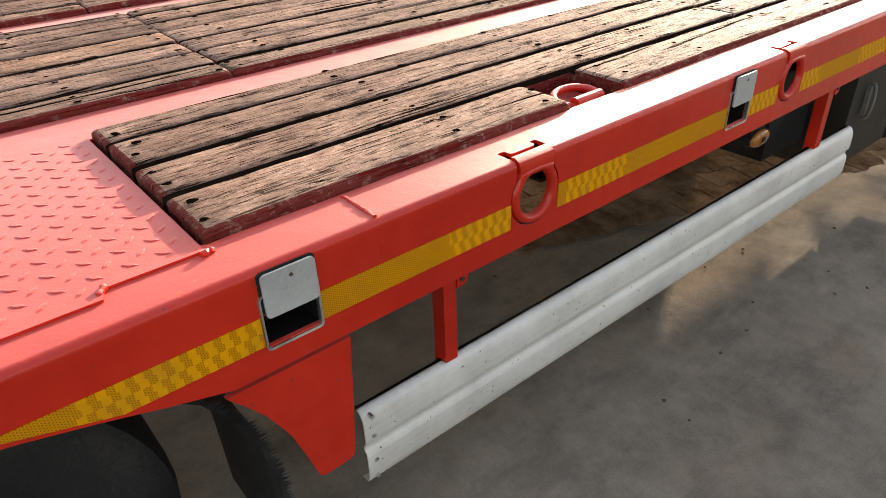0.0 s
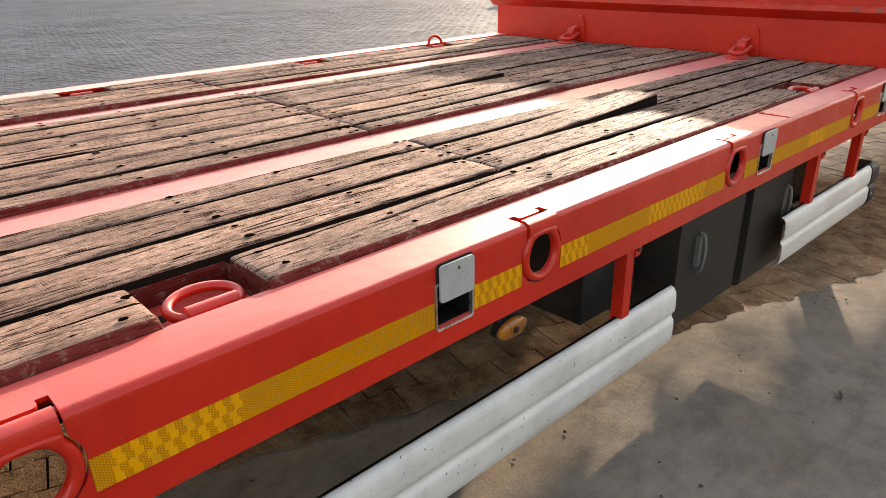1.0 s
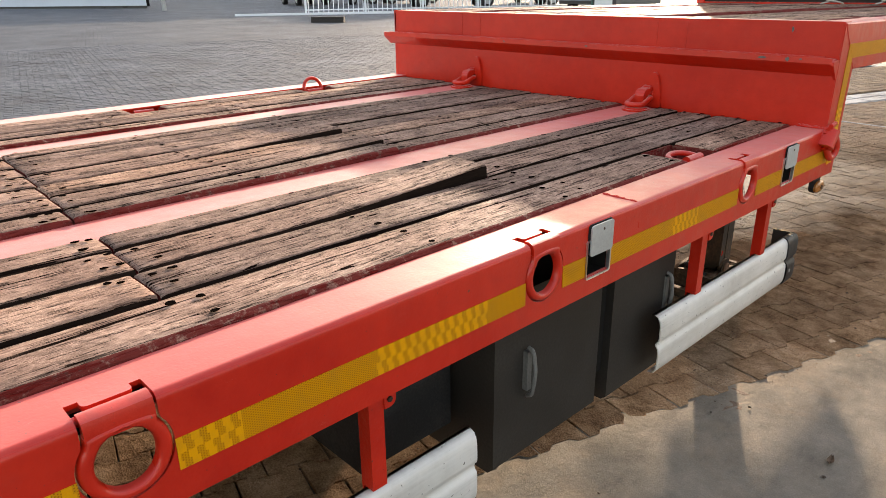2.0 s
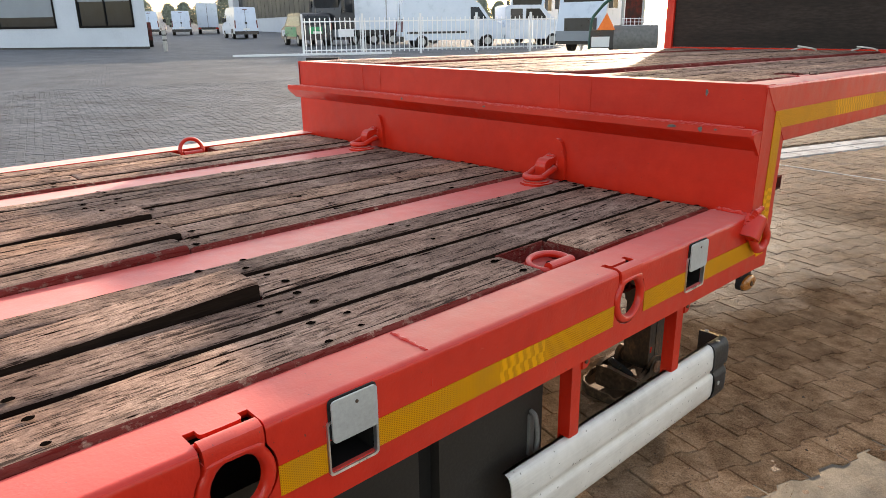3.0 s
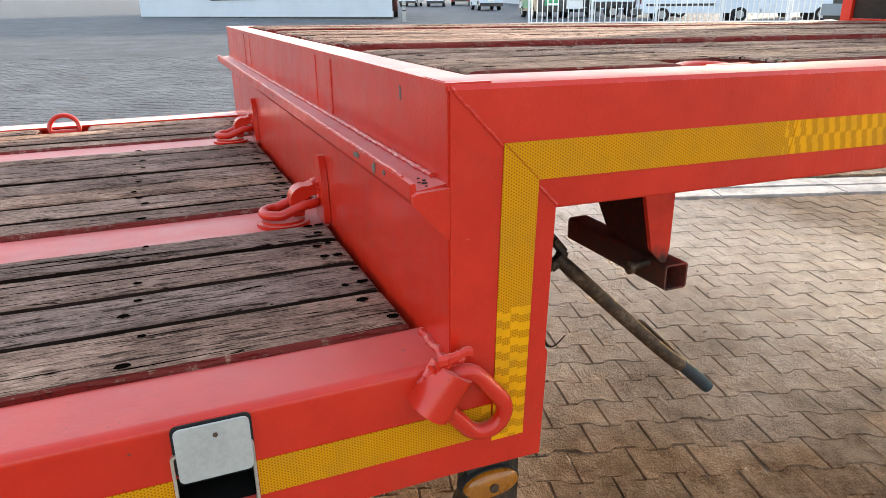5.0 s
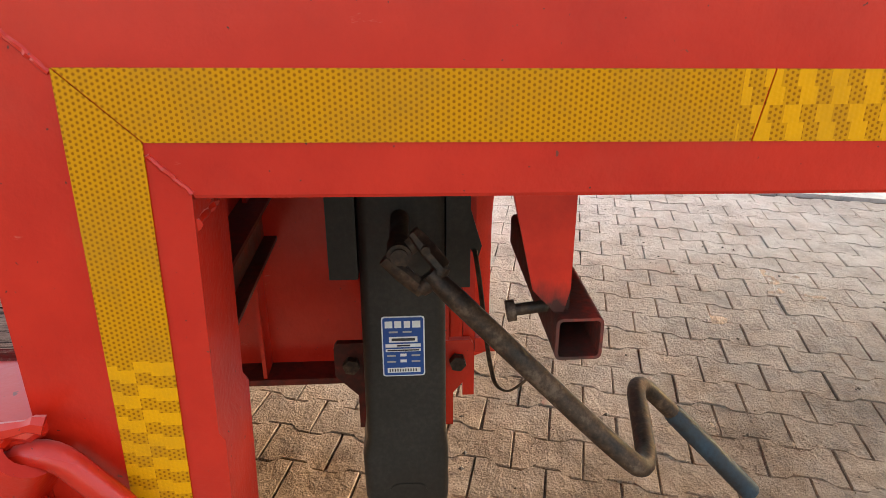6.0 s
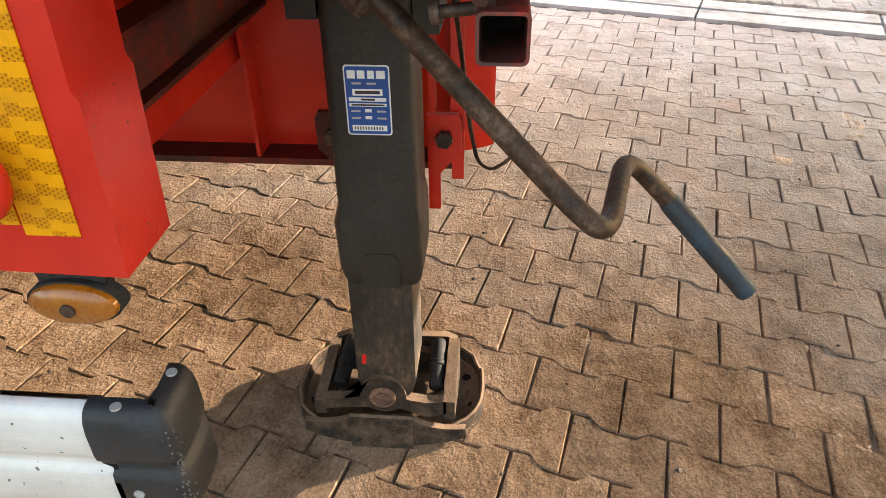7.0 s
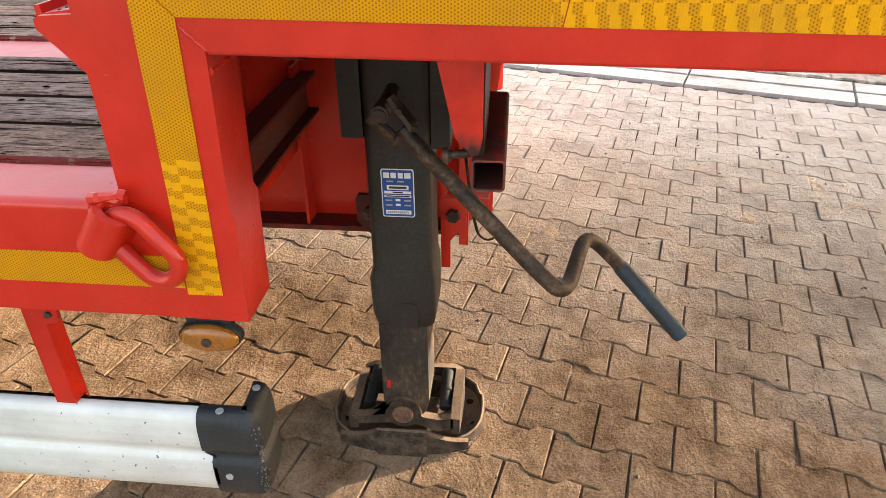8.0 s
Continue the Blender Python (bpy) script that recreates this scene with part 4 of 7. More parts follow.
def plank(parent, x0, x1, y0, y1, z, sides=(1, 1), thick=0.045, lift=0.0, lift_len=0.6, slope=0.0, painted_end=False):
    """A deck board with worn, uneven arrises; overspray on the sides that face the red steel."""
    q = random.Random(int((x0 * 37 + y0 * 101 + z * 13) * 100))
    bm = B()
    n = max(4, int((y1 - y0) / 0.045))
    w = x1 - x0
    wide, tight = [(0.0, -thick), (0.0, -0.013), (0.0055, -0.004), (0.013, 0.0)], [(0.0, -thick), (0.0, -0.004), (0.002, -0.001), (0.007, 0.0)]
    left, right = wide if sides[0] == 1 else tight, wide if sides[1] == 1 else tight
    cols = left + [(w * f, 0.0) for f in (0.3, 0.5, 0.7)] + [(w - a, b) for a, b in right[::-1]]
    m = len(cols)
    ph = [q.uniform(0, 50) for _ in range(4)]
    ys = [y0, y0 + 0.003, y0 + 0.011] + [y0 + (y1 - y0) * i / n for i in range(1, n)] + [y1 - 0.011, y1 - 0.003, y1]
    rows = []
    for y in ys:
        edge_l = max(0.0, noise.noise((y * 5, ph[0], 0)) * 0.004 + noise.noise((y * 24, ph[0], 4)) * 0.003 + noise.noise((y * 60, ph[0], 7)) * 0.002)
        edge_r = max(0.0, noise.noise((y * 5, ph[1], 0)) * 0.004 + noise.noise((y * 24, ph[1], 4)) * 0.003 + noise.noise((y * 60, ph[1], 7)) * 0.002)
        end = min(y - y0, y1 - y)
        worn = 0.0015 * max(0.0, 1 - end / 0.05) ** 2 + (0.0045 if end < 0.001 else 0.0012 if end < 0.004 else 0.0)
        up = lift * max(0.0, 1 - (y1 - y) / lift_len) ** 1.6
        row = []
        for k, (cx, cz) in enumerate(cols):
            t = cx / w
            x = x0 + cx
            zz = z + cz + up + slope * y
            if 0 < k < m - 1:
                zz += noise.noise((x * 14, y * 2.2, ph[2])) * 0.0013 - worn - 0.0004 * math.cos(t * math.pi * 2)
            if k in (1, 2):
                x += edge_l
                zz -= edge_l * 0.8
            if k in (m - 2, m - 3):
                x -= edge_r
                zz -= edge_r * 0.8
            row.append(bm.verts.new((x, y, zz)))
        rows.append(row)
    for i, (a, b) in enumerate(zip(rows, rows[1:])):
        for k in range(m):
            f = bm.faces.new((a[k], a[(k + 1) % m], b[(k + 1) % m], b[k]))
            # underside and gap sides carry the gap's shade in their colour
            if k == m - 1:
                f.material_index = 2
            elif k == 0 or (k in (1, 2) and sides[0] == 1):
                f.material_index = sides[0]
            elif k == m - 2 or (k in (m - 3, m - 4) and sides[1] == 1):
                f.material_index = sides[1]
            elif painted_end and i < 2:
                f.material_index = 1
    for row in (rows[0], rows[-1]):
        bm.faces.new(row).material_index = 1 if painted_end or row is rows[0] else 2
    return part("plank", bm, [WOOD, WOOD_SIDE, GAP_SHADE], parent)


BAND1 = [-0.124, -0.292, -0.447, -0.603, -0.715]
BAND2 = [-0.89, -1.003, -1.148, -1.288, -1.440, -1.590, -1.735, -1.82]
BAND3 = [-1.985, -2.10, -2.225, -2.35, -2.48]
SCREW_ROWS = [-4.285, -3.74, -3.20, -2.90, -2.50, -2.42, -1.95, -1.45, -1.36, -0.86, -0.42, -0.05]
SCREWS = []


def deck_boards():
    # sheet added below the boards, its dark colour standing for shade in the gaps
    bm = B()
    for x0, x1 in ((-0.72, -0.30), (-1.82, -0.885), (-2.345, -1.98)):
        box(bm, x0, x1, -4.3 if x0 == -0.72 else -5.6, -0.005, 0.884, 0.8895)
    bed = part("deck_bearers", bm, HOLE, TRAILER, "under-sheet coloured dark as the shade below the deck boards")
    gap = 0.0105
    for b, band in enumerate((BAND1, BAND2, BAND3)):
        for k, (xa, xb) in enumerate(zip(band, band[1:])):
            x1, x0 = xa - (gap if k else 0.0), xb + (gap if k < len(band) - 2 else 0.0)
            ends = [-4.318, -0.012]
            if b == 0:
                ends = {0: [-4.318, -3.452, -3.262, -0.845, -0.652, -0.012], 1: [-4.318, -2.478, -0.012], 2: [-4.318, -2.46, -1.428, -0.012], 3: [-4.318, -2.452, -0.012]}[k]
            elif b == 1:
                ends = {0: [-5.6, -3.905, -2.445, -1.40, -0.012], 1: [-5.6, -3.90, -2.435, -1.37, -0.012], 2: [-5.6, -3.90, -2.43, -0.012], 3: [-5.6, -3.895, -2.42, -1.345, -0.012], 4: [-5.6, -3.89, -2.41, -0.012], 5: [-5.6, -3.885, -2.405, -0.012], 6: [-5.6, -3.88, -2.40, -0.012]}[k]
            else:
                ends = {0: [-5.6, -3.96, -2.395, -0.012], 1: [-5.6, -3.95, -2.395, -1.33, -0.012], 2: [-5.6, -2.40, -1.85, -0.012], 3: [-5.6, -2.95, -2.75, -1.75, -1.58, -0.80, -0.62, -0.012]}[k]
            for i, (ya, yb) in enumerate(zip(ends, ends[1:])):
                cut = (b == 0 and k == 0 and i in (1, 3)) or (b == 2 and k == 3 and i in (1, 3, 5))
                if cut:
                    continue
                lift = 0.0
                if b == 0 and k == 2 and i == 1:
                    lift = 0.034
                if b == 1 and k in (0, 1, 3) and yb > -1.5 and yb < -1.2:
                    lift = (0.012, 0.02, 0, 0.018)[k]
                z = DECK + rng.uniform(-0.0025, 0.0025)
                plank(bed, x0, x1, ya + 0.0025, yb - 0.0025, z, (1 if k == len(band) - 2 else 2, 1 if k == 0 else 2), lift=lift, lift_len=0.75, slope=DECK_SLOPE, painted_end=ya < -4.3)
                for y in SCREW_ROWS + [ya + 0.035, yb - 0.035]:
                    if ya + 0.02 < y < yb - 0.02 and (y in SCREW_ROWS or b == 1 or rng.random() < 0.8):
                        for f in (0.24, 0.76):
                            if rng.random() < 0.86 and not (lift and y > -1.7):
                                SCREWS.append((x0 + (x1 - x0) * (f + rng.uniform(-0.06, 0.06)), y + rng.uniform(-0.02, 0.02), z + 0.0028 + DECK_SLOPE * y))
    # raised deck
    bm = B()
    box(bm, FAR_X + 0.15, -0.09, 0.07, 3.93, 1.272, 1.276)
    top_bed = part("deck_bearers", sloped(bm), GRIME, TRAILER)
    bands = ([-0.082, -0.232, -0.372, -0.513, -0.648], [-0.80, -0.95, -1.09, -1.235, -1.385, -1.53, -1.68, -1.82], [-1.985, -2.11, -2.23, -2.35, -2.46])
    for b, band in enumerate(bands):
        for k, (xa, xb) in enumerate(zip(band, band[1:])):
            x1, x0 = xa - (gap if k else 0.0), xb + (gap if k < len(band) - 2 else 0.0)
            ends = [0.068, 0.452, 0.655, 1.75, 1.95, 3.92] if (b, k) == (0, 0) else [0.068 + (0.02 if b else 0), 2.02 + 0.06 * k, 3.92]
            for i, (ya, yb) in enumerate(zip(ends, ends[1:])):
                if (b, k) == (0, 0) and i in (1, 3):
                    continue
                z = UPPER + 0.004 + rng.uniform(-0.003, 0.002)
                plank(top_bed, x0, x1, ya + 0.003, yb - 0.003, z, (1 if k == len(band) - 2 else 2, 1 if k == 0 else 2), 0.04, slope=SLOPE)
                for y in (0.12, 0.55, 0.95, 1.45, 1.9, 2.4, 2.9, 3.4, 3.85):
                    if ya + 0.02 < y < yb - 0.02:
                        for f in (0.25, 0.75):
                            SCREWS.append((x0 + (x1 - x0) * f, y + rng.uniform(-0.02, 0.02), z + 0.0028 + SLOPE * y))
    bm = B()
    for x, y, z in SCREWS:
        r = rng.uniform(0.006, 0.0095)
        vs = [bm.verts.new((x + math.cos(a) * r * rng.uniform(0.8, 1.15), y + math.sin(a) * r * rng.uniform(0.9, 1.5), z)) for a in [k * math.pi / 5 for k in range(10)]]
        mid = bm.verts.new((x, y, z - 0.0006))
        for i in range(10):
            bm.faces.new((vs[i], vs[(i + 1) % 10], mid))
    part("deck_screws", bm, SCREW, TRAILER, "dark countersunk deck screws", kind="stuff")


deck_boards()


def ring_pocket(x0, x1, y0, y1, z, flip=1, stand=0.0, slope=0.0):
    """A recess in the deck with a folding D-ring on a welded hinge bar."""
    bm = B()
    zb = z - 0.05
    box(bm, x0, x1, y0 - 0.004, y1 + 0.004, zb - 0.006, zb)
    tray = part("ring_tray", bm, RED, TRAILER)
    bm = B()
    xi = x0 if flip > 0 else x1
    box(bm, min(xi, xi - 0.004 * flip), max(xi, xi - 0.004 * flip), y0, y1, zb, z - 0.006)
    box(bm, x0, x1, y0 - 0.0022, y0 - 0.0004, zb, z - 0.008)
    box(bm, x0, x1, y1 + 0.0004, y1 + 0.0022, zb, z - 0.008)
    part("tray_side", bm, WOOD_SIDE, tray)
    ym, hx = (y0 + y1) / 2, (x1 - 0.036 if flip > 0 else x0 + 0.03)
    bm = B()
    cyl(bm, (hx, ym - 0.046, z - 0.018), (hx, ym + 0.046, z - 0.018), 0.015, 14)
    box(bm, hx - 0.014, hx + 0.014, ym - 0.046, ym + 0.046, zb, z - 0.02)
    soften(bm, 0.003, 1)
    part("hinge", bm, RED, tray)
    bm = B()
    loop = []
    for i in range(30):
        a = 2 * math.pi * i / 30
        if stand > 0.5:
            loop.append((hx - 0.012 * (1 + math.sin(a)), ym + 0.056 * math.cos(a), z + 0.0 + 0.052 * math.sin(a)))
        else:
            px, py = -0.034 + 0.046 * math.cos(a), 0.064 * math.sin(a)
            loop.append((hx + flip * px, ym + py, z - 0.028 + 0.014 * (1 - math.cos(a)) * 0.5))
    tube(bm, loop, 0.0095, 10, True)
    part("ring", bm, RED, tray, "red-painted folding lashing ring")
    # flat discs in the shade colour drawn as holes
    for yy in (y0 + 0.03, y1 - 0.03):
        bm = B()
        cyl(bm, ((x0 + x1) / 2 - 0.03, yy, zb), ((x0 + x1) / 2 - 0.03, yy, zb + 0.0015), 0.013, 14)
        part("drain_hole", bm, HOLE, tray)


for y0, y1 in ((-3.45, -3.264), (-0.843, -0.654)):
    ring_pocket(-0.292, -0.121, y0, y1, DECK)
for y0, y1 in ((0.454, 0.653), (1.752, 1.948)):
    ring_pocket(-0.232, -0.075, y0, y1, UPPER + 0.002 + SLOPE * y0)
ring_pocket(-2.478, -2.35, -0.798, -0.622, DECK, -1, 1.1)
ring_pocket(-2.478, -2.35, -1.748, -1.582, DECK, -1, 0.15)
ring_pocket(-2.478, -2.35, -2.948, -2.752, DECK, -1, 0.1)


def wall_hook(x):
    """A heavy lashing eye welded where the beam meets the step wall."""
    bm = B()
    prism(bm, [(x + 0.068, 0.936), (x + 0.064, 1.0), (x + 0.056, 1.05), (x + 0.047, 1.076), (x + 0.034, 1.089), (x + 0.018, 1.089), (x + 0.008, 1.078), (x - 0.006, 1.02), (x - 0.02, 0.936)], "y", -0.016, -0.001)
    soften(bm, 0.003, 2)
    plate = part("lashing_eye", bm, RED, TRAILER)
    bm = B()
    cyl(bm, (x, -0.1, 0.928), (x, -0.1, 0.937), 0.062, 24)
    cyl(bm, (x, -0.1, 0.936), (x, -0.1, 0.943), 0.05, 24)
    part("pad", bm, RED, plate)
    bm = B()
    # knuckle: a thick strap bent over the link and welded to the wall
    strap = [(-0.078, 0.948), (-0.083, 0.985)] + arc(-0.050, 0.986, 0.033, 170, 75, 7) + [(-0.016, 1.026), (-0.002, 1.03), (-0.002, 0.996), (-0.036, 0.994), (-0.05, 0.984), (-0.053, 0.948)]
    prism(bm, strap, "x", x - 0.022, x + 0.024)
    soften(bm, 0.006, 2)
    part("knuckle", bm, RED, plate)
    bm = B()
    half, rad = 0.027, 0.038
    loop = [(x + rad * math.sin(a), -0.080 - half - rad * math.cos(a), 0.958) for a in [radians(-90 + 180 * i / 12) for i in range(13)]]
    loop += [(x + rad * math.sin(a), -0.080 + half - rad * math.cos(a), 0.978) for a in [radians(90 + 180 * i / 12) for i in range(13)]]
    tube(bm, loop, 0.0115, 12, True)
    part("ring", bm, RED, plate)
    for i in range(3):
        beads(plate, [((x - 0.018 + 0.004 * i, -0.012 - 0.006 * i, 1.024), (x + 0.022, -0.010 - 0.007 * i, 1.026), 0.0055, 9, 300 + i + int(-x * 10))])
    beads(plate, [((x + 0.028, -0.017, 0.99), (x + 0.028, -0.018, 1.016), 0.006, 6, int(-x * 100))])


for x in (-0.775, -1.885):
    wall_hook(x)


def corner_link():
    """The chain link held by a welded clamp at the foot of the corner post."""
    bm = B()
    # a short strap of thick flat bar, bent round the link and welded on at both ends
    strap = [(0.0, -0.020)] + arc(0.021, 0.011, 0.029, -85, 85, 9) + [(0.0, 0.046), (0.0, 0.030)] + arc(0.019, 0.011, 0.0165, 85, -85, 8) + [(0.0, -0.008)]
    prism(bm, strap, "z", -0.040, 0.030)
    turn = Matrix.Translation((-0.001, -0.028, 0.908)) @ Matrix.Rotation(radians(-34), 4, "X")
    bm.transform(turn)
    soften(bm, 0.005, 3)
    for v in bm.verts:
        v.co += Vector((1, 1, 1)) * 0.003 * noise.noise(v.co * 55)
    clamp = part("link_clamp", bm, RED, TRAILER)
    for i in range(7):
        beads(clamp, [((0.001 + 0.004 * i, -0.050 + 0.004 * i, 0.905 + 0.007 * i), (0.003 + 0.003 * i, 0.004 + 0.003 * i, 0.936 + 0.003 * i), 0.0085, 7, 200 + i)])
    bm = B()
    c0, c1 = Vector((0.018, 0.010, 0.889)), Vector((0.020, 0.044, 0.848))
    ax = (c1 - c0).normalized()
    si = Vector((0.1, 0.7, 0.7)).normalized()
    si = (si - ax * si.dot(ax)).normalized()
    loop = [c1 + (ax * math.cos(a) + si * math.sin(a)) * 0.0335 for a in [radians(-90 + 180 * i / 12) for i in range(13)]]
    loop += [c0 + (ax * math.cos(a) + si * math.sin(a)) * 0.0335 for a in [radians(90 + 180 * i / 12) for i in range(13)]]
    tube(bm, loop, 0.0128, 14, True)
    part("chain_link", bm, RED, clamp, "thick red-painted oval chain link")


corner_link()


def marker_lamp(y, z=0.684, parent=TRAILER):
    """An oval amber side marker on a black bracket under the rail."""
    bm = B()
    prism(bm, [(y - 0.04, FACE_LOW), (y + 0.04, FACE_LOW), (y + 0.034, z - 0.006), (y - 0.034, z - 0.006)], "x", -0.04, -0.024)
    prism(bm, [(y + 0.052 * math.cos(a), z + 0.027 * math.sin(a)) for a in [2 * math.pi * i / 24 for i in range(24)]], "x", -0.034, -0.016)
    body = part("side_marker", bm, RUBBER, parent, "oval amber side marker lamp on a black bracket")
    bm = B()
    rings = []
    for f, x in ((1.0, -0.018), (0.95, -0.010), (0.75, -0.005), (0.3, -0.003)):
        rings.append([bm.verts.new((x, y + 0.05 * f * math.cos(a), z + 0.025 * f * math.sin(a))) for a in [2 * math.pi * i / 24 for i in range(24)]])
    for a, b in zip(rings, rings[1:]):
        for i in range(24):
            bm.faces.new((a[i], a[(i + 1) % 24], b[(i + 1) % 24], b[i]))
    bm.faces.new(rings[-1])
    part("lens", bm, AMBER, body)
    bm = B()
    cyl(bm, (-0.006, y, z), (0.0, y, z), 0.008, 12)
    part("stud", bm, RUST, body)


for y in (0.076, -2.742):
    marker_lamp(y)


def guard_section():
    """Outer line of the aluminium side-guard board, as x, z from top to bottom."""
    return [(-0.092, 0.465), (-0.079, 0.465), (-0.069, 0.460), (-0.0615, 0.447), (-0.0585, 0.430), (-0.0575, 0.390), (-0.0595, 0.377), (-0.0655, 0.371), (-0.0675, 0.363), (-0.0655, 0.355), (-0.0595, 0.349), (-0.0575, 0.336), (-0.0575, 0.292), (-0.061, 0.272), (-0.069, 0.258), (-0.092, 0.255)]


def side_guard(y0, y1, cap):
    bm = B()
    sec = guard_section()
    prism(bm, sec + [(x - 0.004 if -0.09 < x else x, z) for x, z in sec[::-1][1:-1]], "y", y0, y1)
    board = part("side_guard", bm, ALU, TRAILER, "ribbed pale aluminium side-guard board")
    if not cap:
        for z in (0.452, 0.398, 0.325, 0.275):
            bm = B()
            cyl(bm, (-0.07, y0 + 0.02, z), (-0.054, y0 + 0.02, z), 0.0055, 8)
            part("rivet", bm, BRIGHT, board)
    for y in ((y0 + 0.23, y1 - 0.23) if not cap else (y0 + 0.25, y1 - 0.265)):
        bm = B()
        box(bm, -0.10, -0.09, y - 0.02, y + 0.02, 0.27, 0.45)
        part("backing_bar", bm, RED, board)
    if cap:
        # moulded cap: runs along the board, then turns the corner inwards
        way = [(-0.014, 0.0, 0.0), (0.0, 0.0, 0.0), (0.02, 0.0, 0.0), (0.05, 0.0, 0.0), (0.078, 0.0, 0.0)] + [(0.078 + 0.02 * math.sin(radians(a)), 0.02 - 0.02 * math.cos(radians(a)), radians(a)) for a in range(15, 91, 15)] + [(0.098, 0.05, radians(90)), (0.096, 0.085, radians(92)), (0.094, 0.1, radians(92))]
        bm = B()
        rows = []
        for k, (dy, dx, turn) in enumerate(way):
            row = []
            for x, z in sec:
                out = x + 0.057 + 0.005
                low = 0.022 if z < 0.362 and k == 0 else 0.0
                swell = 1.03 if k else 1.02
                row.append(bm.verts.new((-0.057 - dx + out * math.cos(turn), y1 + dy + out * math.sin(turn) + low, 0.359 + (z - 0.359) * swell)))
            rows.append(row)
        for a, b in zip(rows, rows[1:]):
            for k in range(len(sec) - 1):
                bm.faces.new((a[k], a[k + 1], b[k + 1], b[k]))
            bm.faces.new((a[-1], a[0], b[0], b[-1]))
        bm.faces.new(rows[0][::-1]), bm.faces.new(rows[-1])
        part("end_cap", bm, CAPGREY, board, "dark grey plastic end cap with bright screws")
        for x, y, z, up in ((-0.070, y1 + 0.03, 0.467, 1), (-0.053, y1 + 0.03, 0.315, 0), (-0.135, y1 + 0.078, 0.469, 1)):
            bm = B()
            cyl(bm, (x, y, z), (x + 0.003 * (1 - up), y, z + 0.003 * up), 0.0075, 12)
            part("cap_screw", bm, STEEL_GREY, board)
        # thrown dirt and drops dried on the turned corner of the cap
        bm = B()
        q = random.Random(17)
        for _ in range(70):
            a, z = radians(q.gauss(52, 14)), 0.268 + 0.17 * q.random() ** 1.6
            r = q.uniform(0.0006, 0.0016)
            c = Vector((-0.077 + 0.0255 * math.cos(a), y1 + 0.078 + 0.0255 * math.sin(a), z))
            cyl(bm, c - Vector((math.cos(a), math.sin(a), 0)) * 0.0015, c + Vector((math.cos(a), math.sin(a), 0)) * 0.0007, r, 6)
        part("dried_drops", bm, DULL_ZINC, board, "pale dried drops on the cap", "stuff")


side_guard(-4.112, -1.885, False)
side_guard(-1.03, 0.002, True)


def guard_bracket(y, w=0.05, top=FACE_LOW):
    """A folded channel that carries the side guard, with a rounded hinge cheek at its head."""
    bm = B()
    box(bm, -0.104, -0.098, y - w / 2, y + w / 2, 0.26, top)
    for side in (-1, 1):
        y0, y1 = sorted((y + side * w / 2, y + side * (w / 2 - 0.006)))
        box(bm, -0.098, -0.066, y0, y1, 0.468, top)
    box(bm, -0.0735, -0.066, y - w / 2 + 0.006, y + w / 2 - 0.006, 0.468, top - 0.022)
    soften(bm, 0.002, 1)
    ob = part("guard_bracket", bm, RED, TRAILER)
    bm = B()
    prism(bm, [(y + w / 2 + 0.0, top), (y + w / 2 + 0.03, top)] + arc(y + w / 2 + 0.014, top - 0.062, 0.016, 0, -90, 5) + [(y + w / 2, top - 0.078)], "x", -0.070, -0.062)
    soften(bm, 0.0015, 1)
    cheek = part("hinge_cheek", bm, RED, ob)
    bm = B()
    cyl(bm, (-0.063, y + w / 2 + 0.013, top - 0.058), (-0.058, y + w / 2 + 0.013, top - 0.058), 0.0065, 8)
    part("rivet", bm, RUST, cheek)


for y, w in ((-3.868, 0.034), (-2.176, 0.038), (-0.780, 0.038), (-0.263, 0.038)):
    guard_bracket(y, w)


